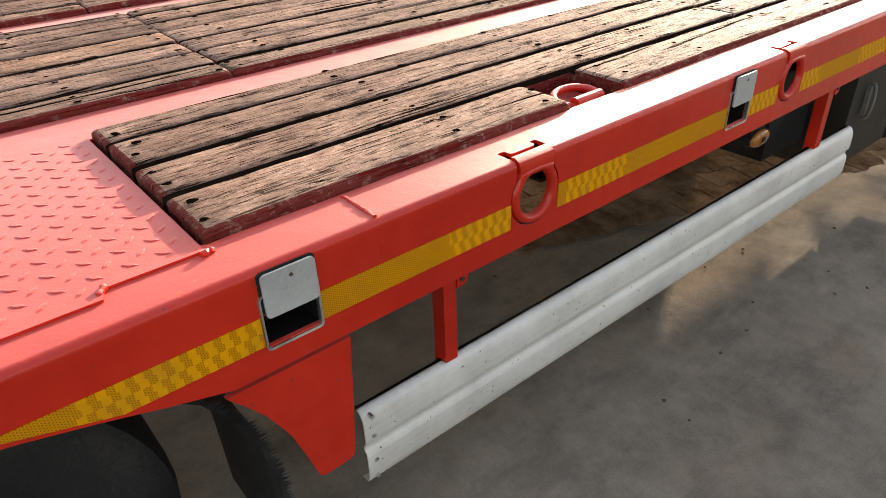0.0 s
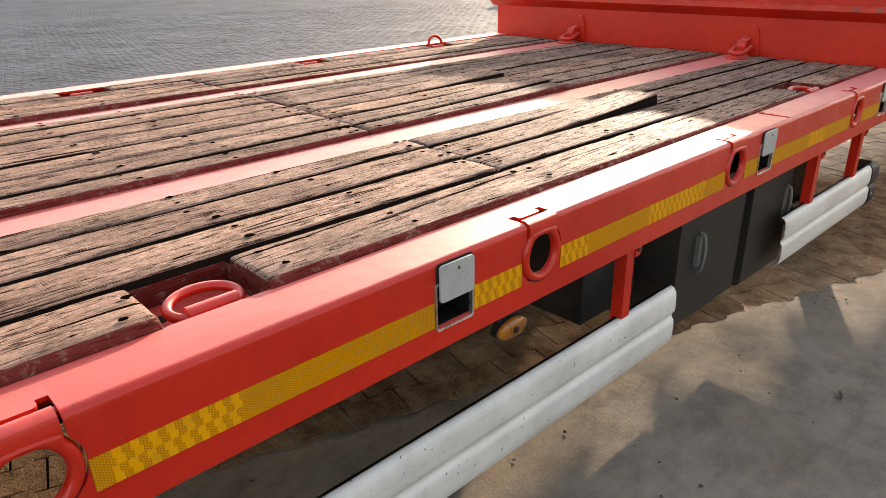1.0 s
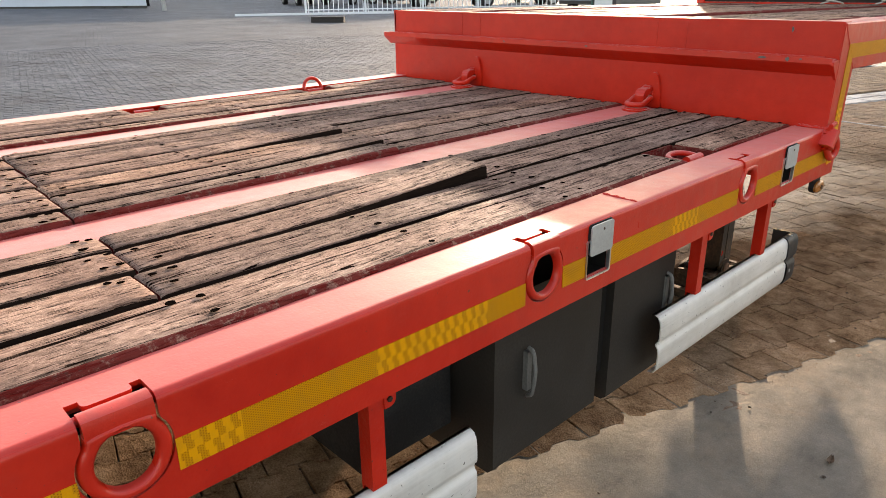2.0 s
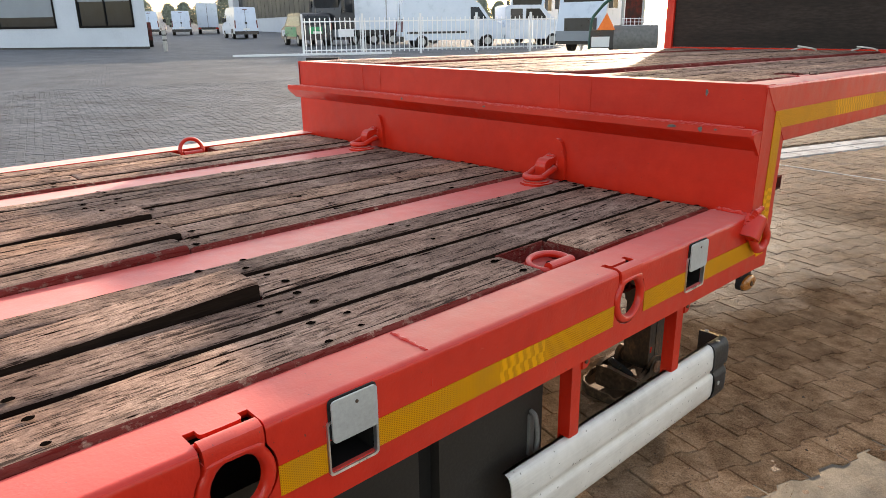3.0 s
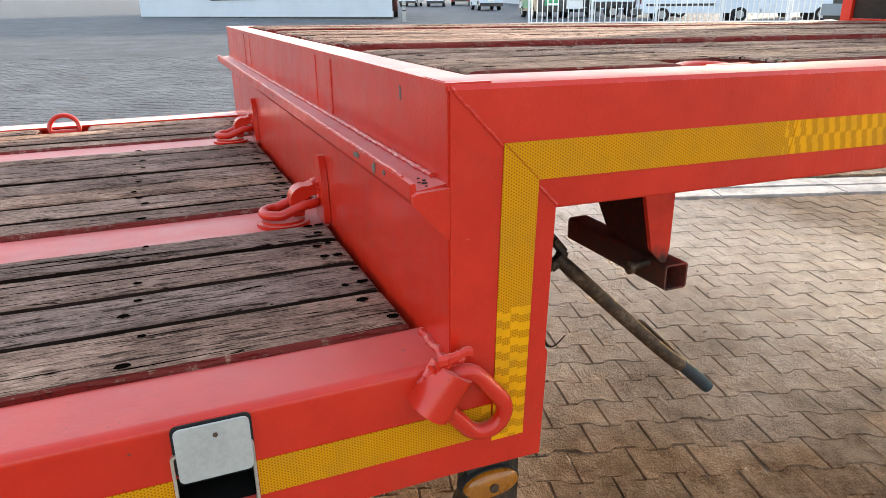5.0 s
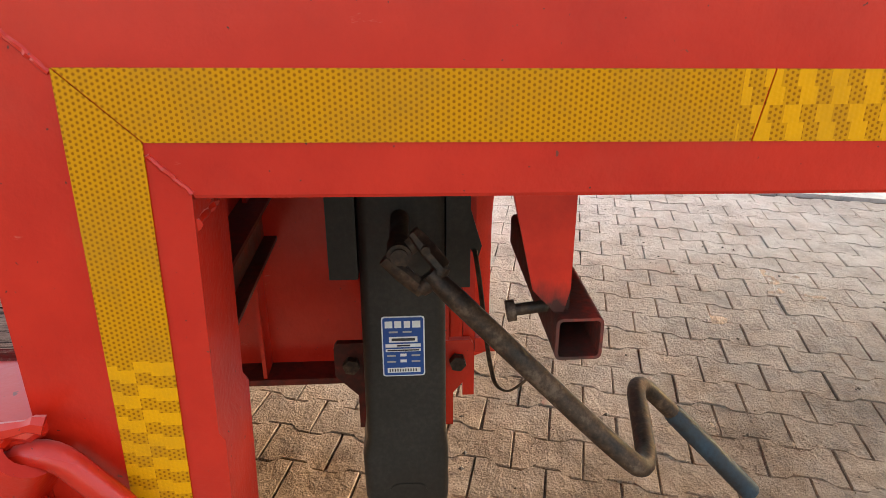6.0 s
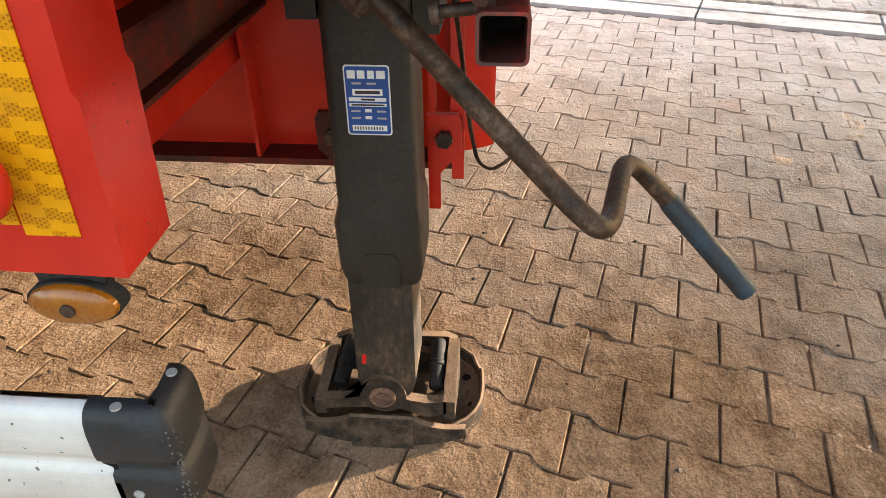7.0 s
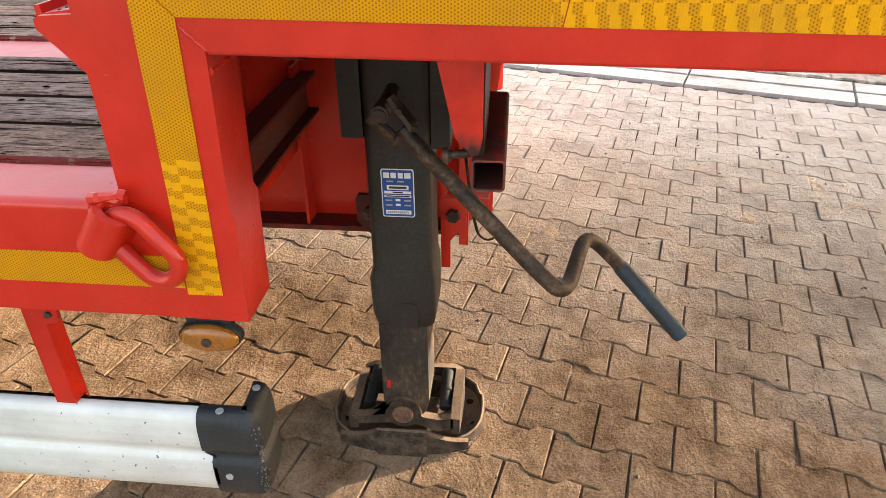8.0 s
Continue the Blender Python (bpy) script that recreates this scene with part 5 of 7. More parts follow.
def mudguard():
    bm = B()
    pts = [(-4.145, 0.722), (-4.160, 0.52), (-4.168, 0.442), (-4.178, 0.436), (-4.236, 0.434), (-4.246, 0.442), (-4.262, 0.50), (-4.285, 0.575), (-4.32, 0.645), (-4.352, 0.69), (-4.378, 0.722)]
    prism(bm, pts, "x", -0.016, -0.006)
    soften(bm, 0.003, 2)
    panel = part("mudguard_panel", bm, RED, TRAILER)
    bm = B()
    tube(bm, [(-0.03, y, z) for y, z in ((-4.15, 0.728), (-4.25, 0.727), (-4.37, 0.728))], 0.005, 8)
    part("weld_bead", bm, RED, panel)
    bm = B()
    path = [(-4.30, 0.10), (-4.305, 0.3), (-4.315, 0.46), (-4.345, 0.6), (-4.41, 0.70), (-4.53, 0.79), (-4.70, 0.84), (-5.0, 0.86), (-5.4, 0.83)]
    rows = [[bm.verts.new((x, y + dy, z)) for x, dy in ((-0.05, 0), (-0.42, 0), (-0.42, 0.008), (-0.05, 0.008))] for y, z in path]
    for a, b in zip(rows, rows[1:]):
        for k in range(4):
            bm.faces.new((a[k], a[(k + 1) % 4], b[(k + 1) % 4], b[k]))
    bm.faces.new(rows[0][::-1]), bm.faces.new(rows[-1])
    part("mud_flap", bm, RUBBER, panel, "black rubber mud flap")
    verts, faces = [], []
    for y, z in [(a[0] + (b[0] - a[0]) * f / 34, a[1] + (b[1] - a[1]) * f / 34) for a, b in zip(path[:5], path[1:6]) for f in range(34)]:
        k = len(verts)
        dy, dz = rng.uniform(0.004, 0.016), rng.uniform(-0.006, 0.003)
        verts += [(-0.05, y, z), (-0.05, y, z + 0.003), (-0.044, y + 0.002, z), (-0.046, y + 0.012 + dy, z + dz)]
        faces += [(k, k + 1, k + 3), (k + 1, k + 2, k + 3), (k + 2, k, k + 3)]
    me = bpy.data.meshes.new("spray_bristles")
    me.from_pydata(verts, [], faces)
    me.materials.append(RUBBER)
    part("spray_bristles", me, None, panel, "stiff black spray-suppression bristles", "stuff")


mudguard()


def wheel(y, x):
    bm = B()
    prof = [(0.24, -0.12), (0.36, -0.125), (0.40, -0.105), (0.41, -0.06), (0.41, 0.06), (0.40, 0.105), (0.36, 0.125), (0.24, 0.12)]
    n = 40
    rows = [[bm.verts.new((x + off, y + r * math.cos(a), 0.415 + r * math.sin(a))) for r, off in prof] for a in [2 * math.pi * i / n for i in range(n)]]
    for i in range(n):
        a, b = rows[i], rows[(i + 1) % n]
        for k in range(len(prof) - 1):
            bm.faces.new((a[k], a[k + 1], b[k + 1], b[k]))
        bm.faces.new((a[-1], a[0], b[0], b[-1]))
    ob = part("wheel", bm, RUBBER, TRAILER, "dusty black trailer tyre")
    bm = B()
    cyl(bm, (x - 0.05, y, 0.415), (x + 0.02, y, 0.415), 0.24, 30)
    cyl(bm, (x + 0.02, y, 0.415), (x + 0.09, y, 0.415), 0.11, 20)
    part("rim", bm, LEG_DUST, ob)


wheel(-4.86, -0.28)
wheel(-4.86, -2.32)


def chequer_plate():
    """Raised-pattern tread plate over the wheels."""
    bm = B()
    prism(bm, [(-5.6, -0.722), (-4.326, -0.722), (-4.326, -0.098), (-4.478, -0.098), (-4.486, -0.07), (-5.6, -0.066)], "z", 0.927, 0.9345)
    for v in bm.verts:
        v.co = (v.co.y, v.co.x, v.co.z)
    soften(bm, 0.002, 2)
    plate = part("tread_plate", bm, RED, TRAILER, "red-painted steel tread plate")
    verts, faces = [], []
    for i in range(30):
        for j in range(24):
            x, y = -0.108 - i * 0.0255, -4.352 - j * 0.051 - (0.0255 if i % 2 else 0.0)
            if x < -0.705 or (y > -4.49 and x > -0.115):
                continue
            ang = radians(50) if i % 2 else radians(134)
            d, e = Vector((math.cos(ang), math.sin(ang), 0)), Vector((-math.sin(ang), math.cos(ang), 0))
            k = len(verts)
            z = 0.9346
            ring = [d * 0.0145, d * 0.006 + e * 0.0045, -d * 0.006 + e * 0.0045, -d * 0.0145, -d * 0.006 - e * 0.0045, d * 0.006 - e * 0.0045]
            verts += [(x + q.x, y + q.y, z) for q in ring] + [(x + q.x * 0.55, y + q.y * 0.5, z + 0.0013) for q in ring]
            faces += [(k + a, k + (a + 1) % 6, k + 6 + (a + 1) % 6, k + 6 + a) for a in range(6)] + [tuple(range(k + 6, k + 12))]
    me = bpy.data.meshes.new("tread_pattern")
    me.from_pydata(verts, [], faces)
    me.materials.append(RED)
    part("tread_pattern", me, None, plate, kind="stuff")
    beads(plate, [((-0.085, -4.49, 0.934), (-0.1, -4.475, 0.934), 0.006, 6, 3)])
    beads(plate, [((-0.09, -4.335, 0.934), (-0.095, -4.315, 0.932), 0.006, 6, 4)])


chequer_plate()


def toolbox():
    bm = B()
    prism(bm, [(-0.17, 0.19), (-0.15, 0.21), (-0.15, 0.72), (-0.45, 0.72), (-0.47, 0.21), (-0.45, 0.19)], "y", -1.725, -1.245)
    soften(bm, 0.014, 3)
    body = part("toolbox", bm, BOXGREY, TRAILER, "dark grey plastic toolbox under the deck")
    # solid block in the shade colour fills the gap between the boxes
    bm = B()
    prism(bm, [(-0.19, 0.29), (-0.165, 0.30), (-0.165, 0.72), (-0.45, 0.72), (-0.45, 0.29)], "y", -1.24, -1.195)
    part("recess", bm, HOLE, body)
    bm = B()
    prism(bm, [(-0.16, 0.19), (-0.142, 0.205), (-0.142, 0.72), (-0.45, 0.72), (-0.45, 0.19)], "y", -1.19, -0.82)
    soften(bm, 0.014, 3)
    part("second_body", bm, BOXGREY, body)
    for y in (-1.60, -0.87):
        bm = B()
        box(bm, -0.15, -0.134, y - 0.009, y + 0.009, 0.42, 0.54)
        tube(bm, rounded([(-0.14, y, 0.55), (-0.122, y, 0.545), (-0.116, y + 0.004, 0.48), (-0.122, y, 0.41), (-0.14, y, 0.40)], 0.02), 0.0065, 8)
        soften(bm, 0.003, 1)
        part("latch", bm, DULL_ZINC, body, "grey over-centre latch")
    bm = B()
    box(bm, -0.60, -0.30, -2.06, -1.74, 0.30, 0.72)
    soften(bm, 0.01, 2)
    part("rear_box", bm, RUBBER, body, "black box behind the toolbox")


toolbox()


def headboard():
    z0 = UPPER + SLOPE * 3.9
    bm = B()
    for x0, x1 in ((FAR_X + 0.03, FAR_X + 0.10), (-0.09, -0.02)):
        box(bm, x0, x1, 3.86, 3.93, z0, z0 + 1.45)
    box(bm, FAR_X + 0.03, -0.02, 3.86, 3.93, z0 + 1.38, z0 + 1.45)
    box(bm, FAR_X + 0.03, -0.02, 3.87, 3.92, z0 - 0.12, z0 + 0.015)
    soften(bm, 0.006, 2)
    frame_ob = part("headboard", bm, RED, TRAILER, "red steel headboard frame with dark plywood panel")
    bm = B()
    box(bm, FAR_X + 0.10, -0.09, 3.885, 3.905, z0 + 0.01, z0 + 1.385)
    part("panel", bm, PLY, frame_ob)


headboard()


# ---- landing leg, crank, holders ----
def landing_leg():
    bm = B()
    # housing: square tube that flares a little towards its mouth
    secs = [(1.12, 0.255, 0.386, 0.0), (0.56, 0.252, 0.387, 0.0), (0.53, 0.244, 0.391, 0.006), (0.44, 0.246, 0.391, 0.006), (0.412, 0.252, 0.388, 0.003), (0.405, 0.256, 0.384, 0.0)]
    loops = []
    for z, y0, y1, g in secs:
        x0, x1, r = -0.576 - g, -0.440 + g, 0.016
        pts = arc(x1 - r, y1 - r, r, 0, 90, 4) + arc(x0 + r, y1 - r, r, 90, 180, 4) + arc(x0 + r, y0 + r, r, 180, 270, 4) + arc(x1 - r, y0 + r, r, 270, 360, 4)
        loops.append([bm.verts.new((a, b, z)) for a, b in pts])
    n = len(loops[0])
    for a, b in zip(loops, loops[1:]):
        for i in range(n):
            bm.faces.new((a[i], a[(i + 1) % n], b[(i + 1) % n], b[i]))
    bm.faces.new(loops[0]), bm.faces.new(loops[-1][::-1])
    leg = part("landing_leg", bm, LEG, TRAILER, "dark grey landing leg with a dusty pivoting foot")
    bm = B()
    prism(bm, [(0.256, 0.42), (0.256, 0.165), (0.262, 0.138), (0.276, 0.118), (0.296, 0.108), (0.330, 0.108), (0.350, 0.118), (0.363, 0.138), (0.370, 0.165), (0.370, 0.42)], "x", -0.566, -0.448)
    soften(bm, 0.012, 3)
    part("inner_tube", bm, LEG_INNER, leg, "dusty inner leg tube")
    # arched relief in the mouth of the housing
    bm = B()
    pts = [(0.287, 0.404), (0.352, 0.404), (0.353, 0.445)] + arc(0.335, 0.455, 0.018, 0, 90, 5) + arc(0.305, 0.455, 0.018, 90, 180, 5) + [(0.287, 0.445)]
    prism(bm, pts, "x", -0.442, -0.4325)
    soften(bm, 0.003, 2)
    part("mouth_relief", bm, LEG, leg)
    bm = B()
    prism(bm, [(0.302, 0.12), (0.352, 0.12), (0.352, 0.404), (0.302, 0.404)], "x", -0.449, -0.4455)
    soften(bm, 0.0015, 1)
    part("wear_strip", bm, LEG_INNER, leg)
    bm = B()
    prism(bm, [(0.266, 0.205), (0.275, 0.207), (0.277, 0.228), (0.269, 0.23)], "x", -0.4482, -0.447)
    part("paint_mark", bm, REDLENS, leg, "dab of red paint")
    # head plates
    bm = B()
    box(bm, -0.60, -0.448, 0.208, 0.252, 0.86, 1.11)
    soften(bm, 0.003, 1)
    part("head_plate", bm, LEG, leg)
    bm = B()
    box(bm, -0.60, -0.452, 0.388, 0.425, 0.84, 1.11)
    prism(bm, [(0.40, 0.99), (0.43, 0.95), (0.452, 0.875), (0.445, 0.85), (0.415, 0.90)], "x", -0.55, -0.535)
    soften(bm, 0.003, 1)
    part("head_plate", bm, LEG, leg)
    # red mounting lugs with bolts
    for y0, y1, flip in ((0.388, 0.448, 1), (0.186, 0.250, -1)):
        bm = B()
        ye, yi = (y1, y0) if flip > 0 else (y0, y1)
        prism(bm, [(yi, 0.655), (ye - 0.006 * flip, 0.655), (ye, 0.645), (ye, 0.585), (yi + 0.022 * flip, 0.54), (yi + 0.022 * flip, 0.465), (yi, 0.465)], "x", -0.62, -0.606)
        lug = part("mounting_lug", bm, RED if flip > 0 else GRIME, leg)
    bm = B()
    cyl(bm, (-0.606, 0.418, 0.612), (-0.59, 0.418, 0.612), 0.016, 6)
    part("bolt", bm, RUST, leg)
    bm = B()
    cyl(bm, (-0.606, 0.218, 0.612), (-0.59, 0.218, 0.612), 0.016, 6)
    part("bolt", bm, RUST, leg)
    bm = B()
    box(bm, -0.64, -0.60, 0.392, 0.402, 0.66, 0.90)
    box(bm, -0.64, -0.625, 0.43, 0.452, 0.52, 0.94)
    box(bm, -0.66, -0.62, 0.452, 0.50, 0.62, 0.65)
    part("mounting_rail", bm, RED, leg)
    # type plate
    bm = B()
    prism(bm, rounded_rect(0.2845, 0.3525, 0.690, 0.799, 0.005), "x", -0.4398, -0.4386)
    plate = part("type_plate", bm, WHITE, leg, "blue and white type plate")
    bm = B()
    prism(bm, rounded_rect(0.2865, 0.3505, 0.692, 0.797, 0.004), "x", -0.4386, -0.4382)
    part("blue_field", bm, BLUE, plate)
    for y0, y1, z0, z1 in ((0.290, 0.302, 0.779, 0.791), (0.305, 0.316, 0.779, 0.791), (0.320, 0.330, 0.779, 0.791), (0.333, 0.346, 0.779, 0.791), (0.296, 0.341, 0.753, 0.763), (0.290, 0.346, 0.744, 0.750), (0.290, 0.346, 0.736, 0.741), (0.313, 0.323, 0.727, 0.732), (0.313, 0.323, 0.716, 0.721), (0.292, 0.345, 0.697, 0.706)):
        bm = B()
        prism(bm, [(y0, z0), (y1, z0), (y1, z1), (y0, z1)], "x", -0.4382, -0.4379)
        part("print_bar", bm, WHITE, plate)
    for y0, y1, z0, z1 in ((0.300, 0.337, 0.7555, 0.7605), (0.308, 0.329, 0.7455, 0.7485), (0.293, 0.343, 0.7372, 0.7398)) + tuple((0.295 + 0.0042 * i, 0.297 + 0.0042 * i, 0.699, 0.704) for i in range(11)):
        bm = B()
        prism(bm, [(y0, z0), (y1, z0), (y1, z1), (y0, z1)], "x", -0.4379, -0.4377)
        part("print_bar", bm, CARDARK, plate)
    for y0, z0 in ((0.296, 0.770), (0.318, 0.770), (0.292, 0.727), (0.331, 0.727), (0.292, 0.716), (0.331, 0.716)):
        bm = B()
        prism(bm, [(y0, z0), (y0 + 0.014, z0), (y0 + 0.014, z0 + 0.003), (y0, z0 + 0.003)], "x", -0.4382, -0.4380)
        part("print_bar", bm, STEEL_GREY, plate)
    foot(leg)


def foot(leg):
    """The pivoting foot: a rimmed cast pan, a frame round the leg with a boss and pin, rubber buffers."""
    cx, cy, hx, hy = -0.572, 0.301, 0.146, 0.203
    n = 56

    def outline(grow):
        e = 0.72
        return [(cx + (hx + grow) * math.copysign(abs(math.cos(a)) ** e, math.cos(a)), cy + (hy + grow) * math.copysign(abs(math.sin(a)) ** e, math.sin(a))) for a in [2 * math.pi * i / n for i in range(n)]]

    bm = B()
    loops = []
    for grow, z, wave in ((0.0, 0.001, 0), (0.001, 0.026, 0), (-0.001, 0.037, 1), (-0.005, 0.040, 1), (-0.009, 0.037, 1), (-0.012, 0.016, 0), (-0.05, 0.013, 0)):
        ring = []
        for i, (x, y) in enumerate(outline(grow)):
            notch = 0.014 if wave and i % 14 in (3, 4) else 0.0
            ends = 0.006 * abs(y - cy) / hy if wave else 0.0
            ring.append(bm.verts.new((x, y, z + ends - notch + (0.003 * noise.noise((x * 40, y * 40, 2)) if wave else 0.0))))
        loops.append(ring)
    for a, b in zip(loops, loops[1:]):
        for i in range(n):
            bm.faces.new((a[i], a[(i + 1) % n], b[(i + 1) % n], b[i]))
    bm.faces.new(loops[0][::-1]), bm.faces.new(loops[-1])
    part("foot_pan", bm, LEG_DUST, leg, "dusty cast-iron foot pan with a notched rim")
    # cast front lip with lettering worn to lumps, and a wing running down to the rim on each side
    bm = B()
    prism(bm, [(-0.416, 0.004), (-0.416, 0.030), (-0.419, 0.040), (-0.425, 0.080), (-0.430, 0.084), (-0.438, 0.080), (-0.440, 0.004)], "y", 0.236, 0.364)
    soften(bm, 0.004, 2)
    part("front_lip", bm, LEG_DUST, leg)
    bm = B()
    for i, w in enumerate((0.012, 0.016, 0.014, 0.015)):
        y = 0.262 + i * 0.022
        prism(bm, [(-0.4215, 0.050), (-0.4190, 0.0505), (-0.4228, 0.076), (-0.4253, 0.0755)], "y", y, y + w)
        prism(bm, [(-0.4220, 0.060), (-0.4195, 0.0605), (-0.4205, 0.067), (-0.4230, 0.0665)], "y", y + w * 0.3, y + w * 0.7)
    part("cast_mark", bm, LEG_DUST, leg)
    for side in (-1, 1):
        bm = B()
        rows = []
        for f in [i / 8 for i in range(9)]:
            y = 0.300 + side * (0.060 + 0.108 * f)
            top = 0.080 - 0.046 * (f ** 0.7)
            x = -0.432 - 0.024 * f * f
            rows.append([bm.verts.new(p) for p in ((x + 0.010, y, 0.012), (x + 0.006, y, top), (x - 0.006, y, top + 0.002), (x - 0.010, y, 0.012))])
        for p, q in zip(rows, rows[1:]):
            for k in range(4):
                bm.faces.new((p[k], p[(k + 1) % 4], q[(k + 1) % 4], q[k]))
        bm.faces.new(rows[0]), bm.faces.new(rows[-1][::-1])
        part("wing", bm, LEG_DUST, leg)
    # frame round the leg
    bm = B()
    front = [(0.184, 0.090), (0.184, 0.116), (0.222, 0.119), (0.260, 0.128)] + arc(0.305, 0.135, 0.046, 195, -10, 14) + [(0.356, 0.124), (0.392, 0.118), (0.430, 0.124), (0.430, 0.092), (0.392, 0.078), (0.352, 0.094)] + arc(0.305, 0.135, 0.046, -50, -130, 6) + [(0.258, 0.098)]
    prism(bm, front, "x", -0.458, -0.436)
    soften(bm, 0.004, 2)
    part("cheek", bm, LEG_DUST, leg)
    bm = B()
    prism(bm, [(0.182, 0.05), (0.182, 0.10), (0.262, 0.115)] + arc(0.305, 0.135, 0.044, 200, -20, 10) + [(0.352, 0.115), (0.432, 0.10), (0.432, 0.05)], "x", -0.612, -0.592)
    soften(bm, 0.004, 1)
    part("cheek", bm, LEG_DUST, leg)
    for y0, y1, rise_by in ((0.164, 0.186, 0.0), (0.424, 0.447, 0.012)):
        bm = B()
        prism(bm, [(-0.436, 0.075), (-0.436, 0.112 + rise_by), (-0.50, 0.116 + rise_by), (-0.57, 0.126 + rise_by), (-0.615, 0.122 + rise_by), (-0.63, 0.03), (-0.57, 0.03)], "y", y0, y1)
        soften(bm, 0.005, 2)
        part("frame_side", bm, LEG_DUST, leg)
    bm = B()
    prism(bm, [(0.170, 0.03), (0.170, 0.115), (0.20, 0.128), (0.42, 0.132), (0.44, 0.12), (0.44, 0.03)], "x", -0.640, -0.622)
    soften(bm, 0.005, 2)
    part("frame_back", bm, LEG_DUST, leg)
    bm = B()
    cyl(bm, (-0.60, 0.305, 0.135), (-0.430, 0.305, 0.135), 0.024, 24)
    tube(bm, [(-0.430, 0.305 + 0.023 * math.cos(a), 0.135 + 0.023 * math.sin(a)) for a in [2 * math.pi * k / 24 for k in range(24)]], 0.0042, 8, True)
    cyl(bm, (-0.430, 0.305, 0.135), (-0.4275, 0.305, 0.135), 0.012, 14)
    part("pivot_pin", bm, PIN_RUST, leg)
    for y0, y1, z0, z1 in ((0.206, 0.216, 0.104, 0.136), (0.406, 0.402, 0.106, 0.138)):
        bm = B()
        way = [Vector((-0.490, y0, z0)), Vector((-0.600, y1, z1))]
        tube(bm, [way[0].lerp(way[1], f) for f in (0, 0.02, 0.42, 0.44, 0.52, 0.54, 0.98, 1.0)], [0.013, 0.016, 0.016, 0.0185, 0.0185, 0.016, 0.016, 0.013], 14)
        part("rubber_buffer", bm, RUBBER, leg, "dusty black rubber buffer")
    # flat dark discs drawn as holes in the pan
    for x, y in ((-0.475, 0.145), (-0.60, 0.14), (-0.525, 0.128), (-0.62, 0.462), (-0.535, 0.478), (-0.475, 0.458)):
        bm = B()
        cyl(bm, (x, y, 0.0125), (x, y, 0.0150), 0.010, 12)
        part("drain_hole", bm, HOLE, leg)
    verts, faces = [], []
    q = random.Random(9)
    for _ in range(150):
        x, y, r = -0.455 - abs(q.gauss(0, 0.05)), 0.466 + q.gauss(0, 0.013), q.uniform(0.0012, 0.0042)
        k = len(verts)
        verts += [(x + dx * r, y + dy * r, 0.0135 + r * 0.6 + dz * r) for dx, dy, dz in ((1, 0, 0), (-1, 0.2, 0), (0, 1, 0.1), (0.1, -1, 0), (0, 0, 0.9), (0, 0, -1))]
        faces += [(k + a, k + b, k + c) for a, b, c in ((0, 2, 4), (2, 1, 4), (1, 3, 4), (3, 0, 4), (2, 0, 5), (1, 2, 5), (3, 1, 5), (0, 3, 5))]
    me = bpy.data.meshes.new("pan_gravel")
    me.from_pydata(verts, [], faces)
    me.materials.append(DRIFT)
    part("pan_gravel", me, None, leg, "small stones and sand lying in the foot pan", "stuff")


landing_leg()


def crank():
    bm = B()
    # fork, cross pin and gear shaft
    cyl(bm, (-0.44, 0.318, 0.962), (-0.31, 0.318, 0.962), 0.014, 14)
    root = Vector((-0.297, 0.366, 0.931))
    low, high = (Vector((-0.300, 0.345, 0.915)), Vector((-0.302, 0.298, 0.957))), (Vector((-0.300, 0.373, 0.946)), Vector((-0.308, 0.336, 0.992)))
    for foot, tip in (low, high):
        tube(bm, [root.lerp(foot, 0.3), foot, foot.lerp(tip, 0.6), tip], [0.010, 0.0105, 0.010, 0.0075], 8, False, 1.3)
    tube(bm, [low[0], root, high[0]], [0.0125, 0.0135, 0.0125], 10)
    # cross block and pin ends
    cyl(bm, (-0.335, 0.318, 0.962), (-0.296, 0.318, 0.962), 0.0165, 18)
    cyl(bm, (-0.298, 0.318, 0.962), (-0.292, 0.318, 0.962), 0.0115, 18)
    tube(bm, [(-0.312, 0.313, 0.952), (-0.312, 0.343, 0.978)], 0.011, 10)
    cyl(bm, (-0.30, 0.352, 0.972), (-0.288, 0.352, 0.972), 0.006, 10)
    yoke = part("crank_yoke", bm, RUST, TRAILER, "rusty universal joint of the landing leg crank")
    bm = B()
    way = rounded([(-0.298, 0.358, 0.938), (-0.292, 0.374, 0.920), (-0.262, 0.50, 0.797), (-0.236, 0.60, 0.700), (-0.222, 0.655, 0.655), (-0.478, 0.712, 0.650), (-0.481, 0.795, 0.566), (-0.470, 0.815, 0.545)], 0.075, 8)
    rs = [0.0135 + 0.0015 * min(1.0, i / 6) for i in range(len(way))]
    tube(bm, way, rs, 14)
    part("crank_rod", bm, RUST, yoke, "bent rusty steel crank rod")
    bm = B()
    tube(bm, [(-0.481, 0.792, 0.568), (-0.478, 0.80, 0.560), (-0.445, 0.876, 0.487), (-0.421, 0.930, 0.434), (-0.419, 0.934, 0.430)], [0.0165, 0.0180, 0.0182, 0.0178, 0.0150], 16)
    part("grip", bm, BLUEGRIP, yoke, "worn blue rubber crank grip")
    bm = B()
    pts = rounded([(-0.53, 0.440, 0.87), (-0.53, 0.448, 0.82), (-0.528, 0.468, 0.66), (-0.526, 0.480, 0.605), (-0.526, 0.503, 0.590), (-0.526, 0.525, 0.605), (-0.526, 0.538, 0.618)], 0.02, 5)
    tube(bm, pts, 0.0018, 6, False, 3.0)
    part("hanging_hook", bm, RUST, TRAILER, "thin bent steel strap hanging as a crank hook")


crank()


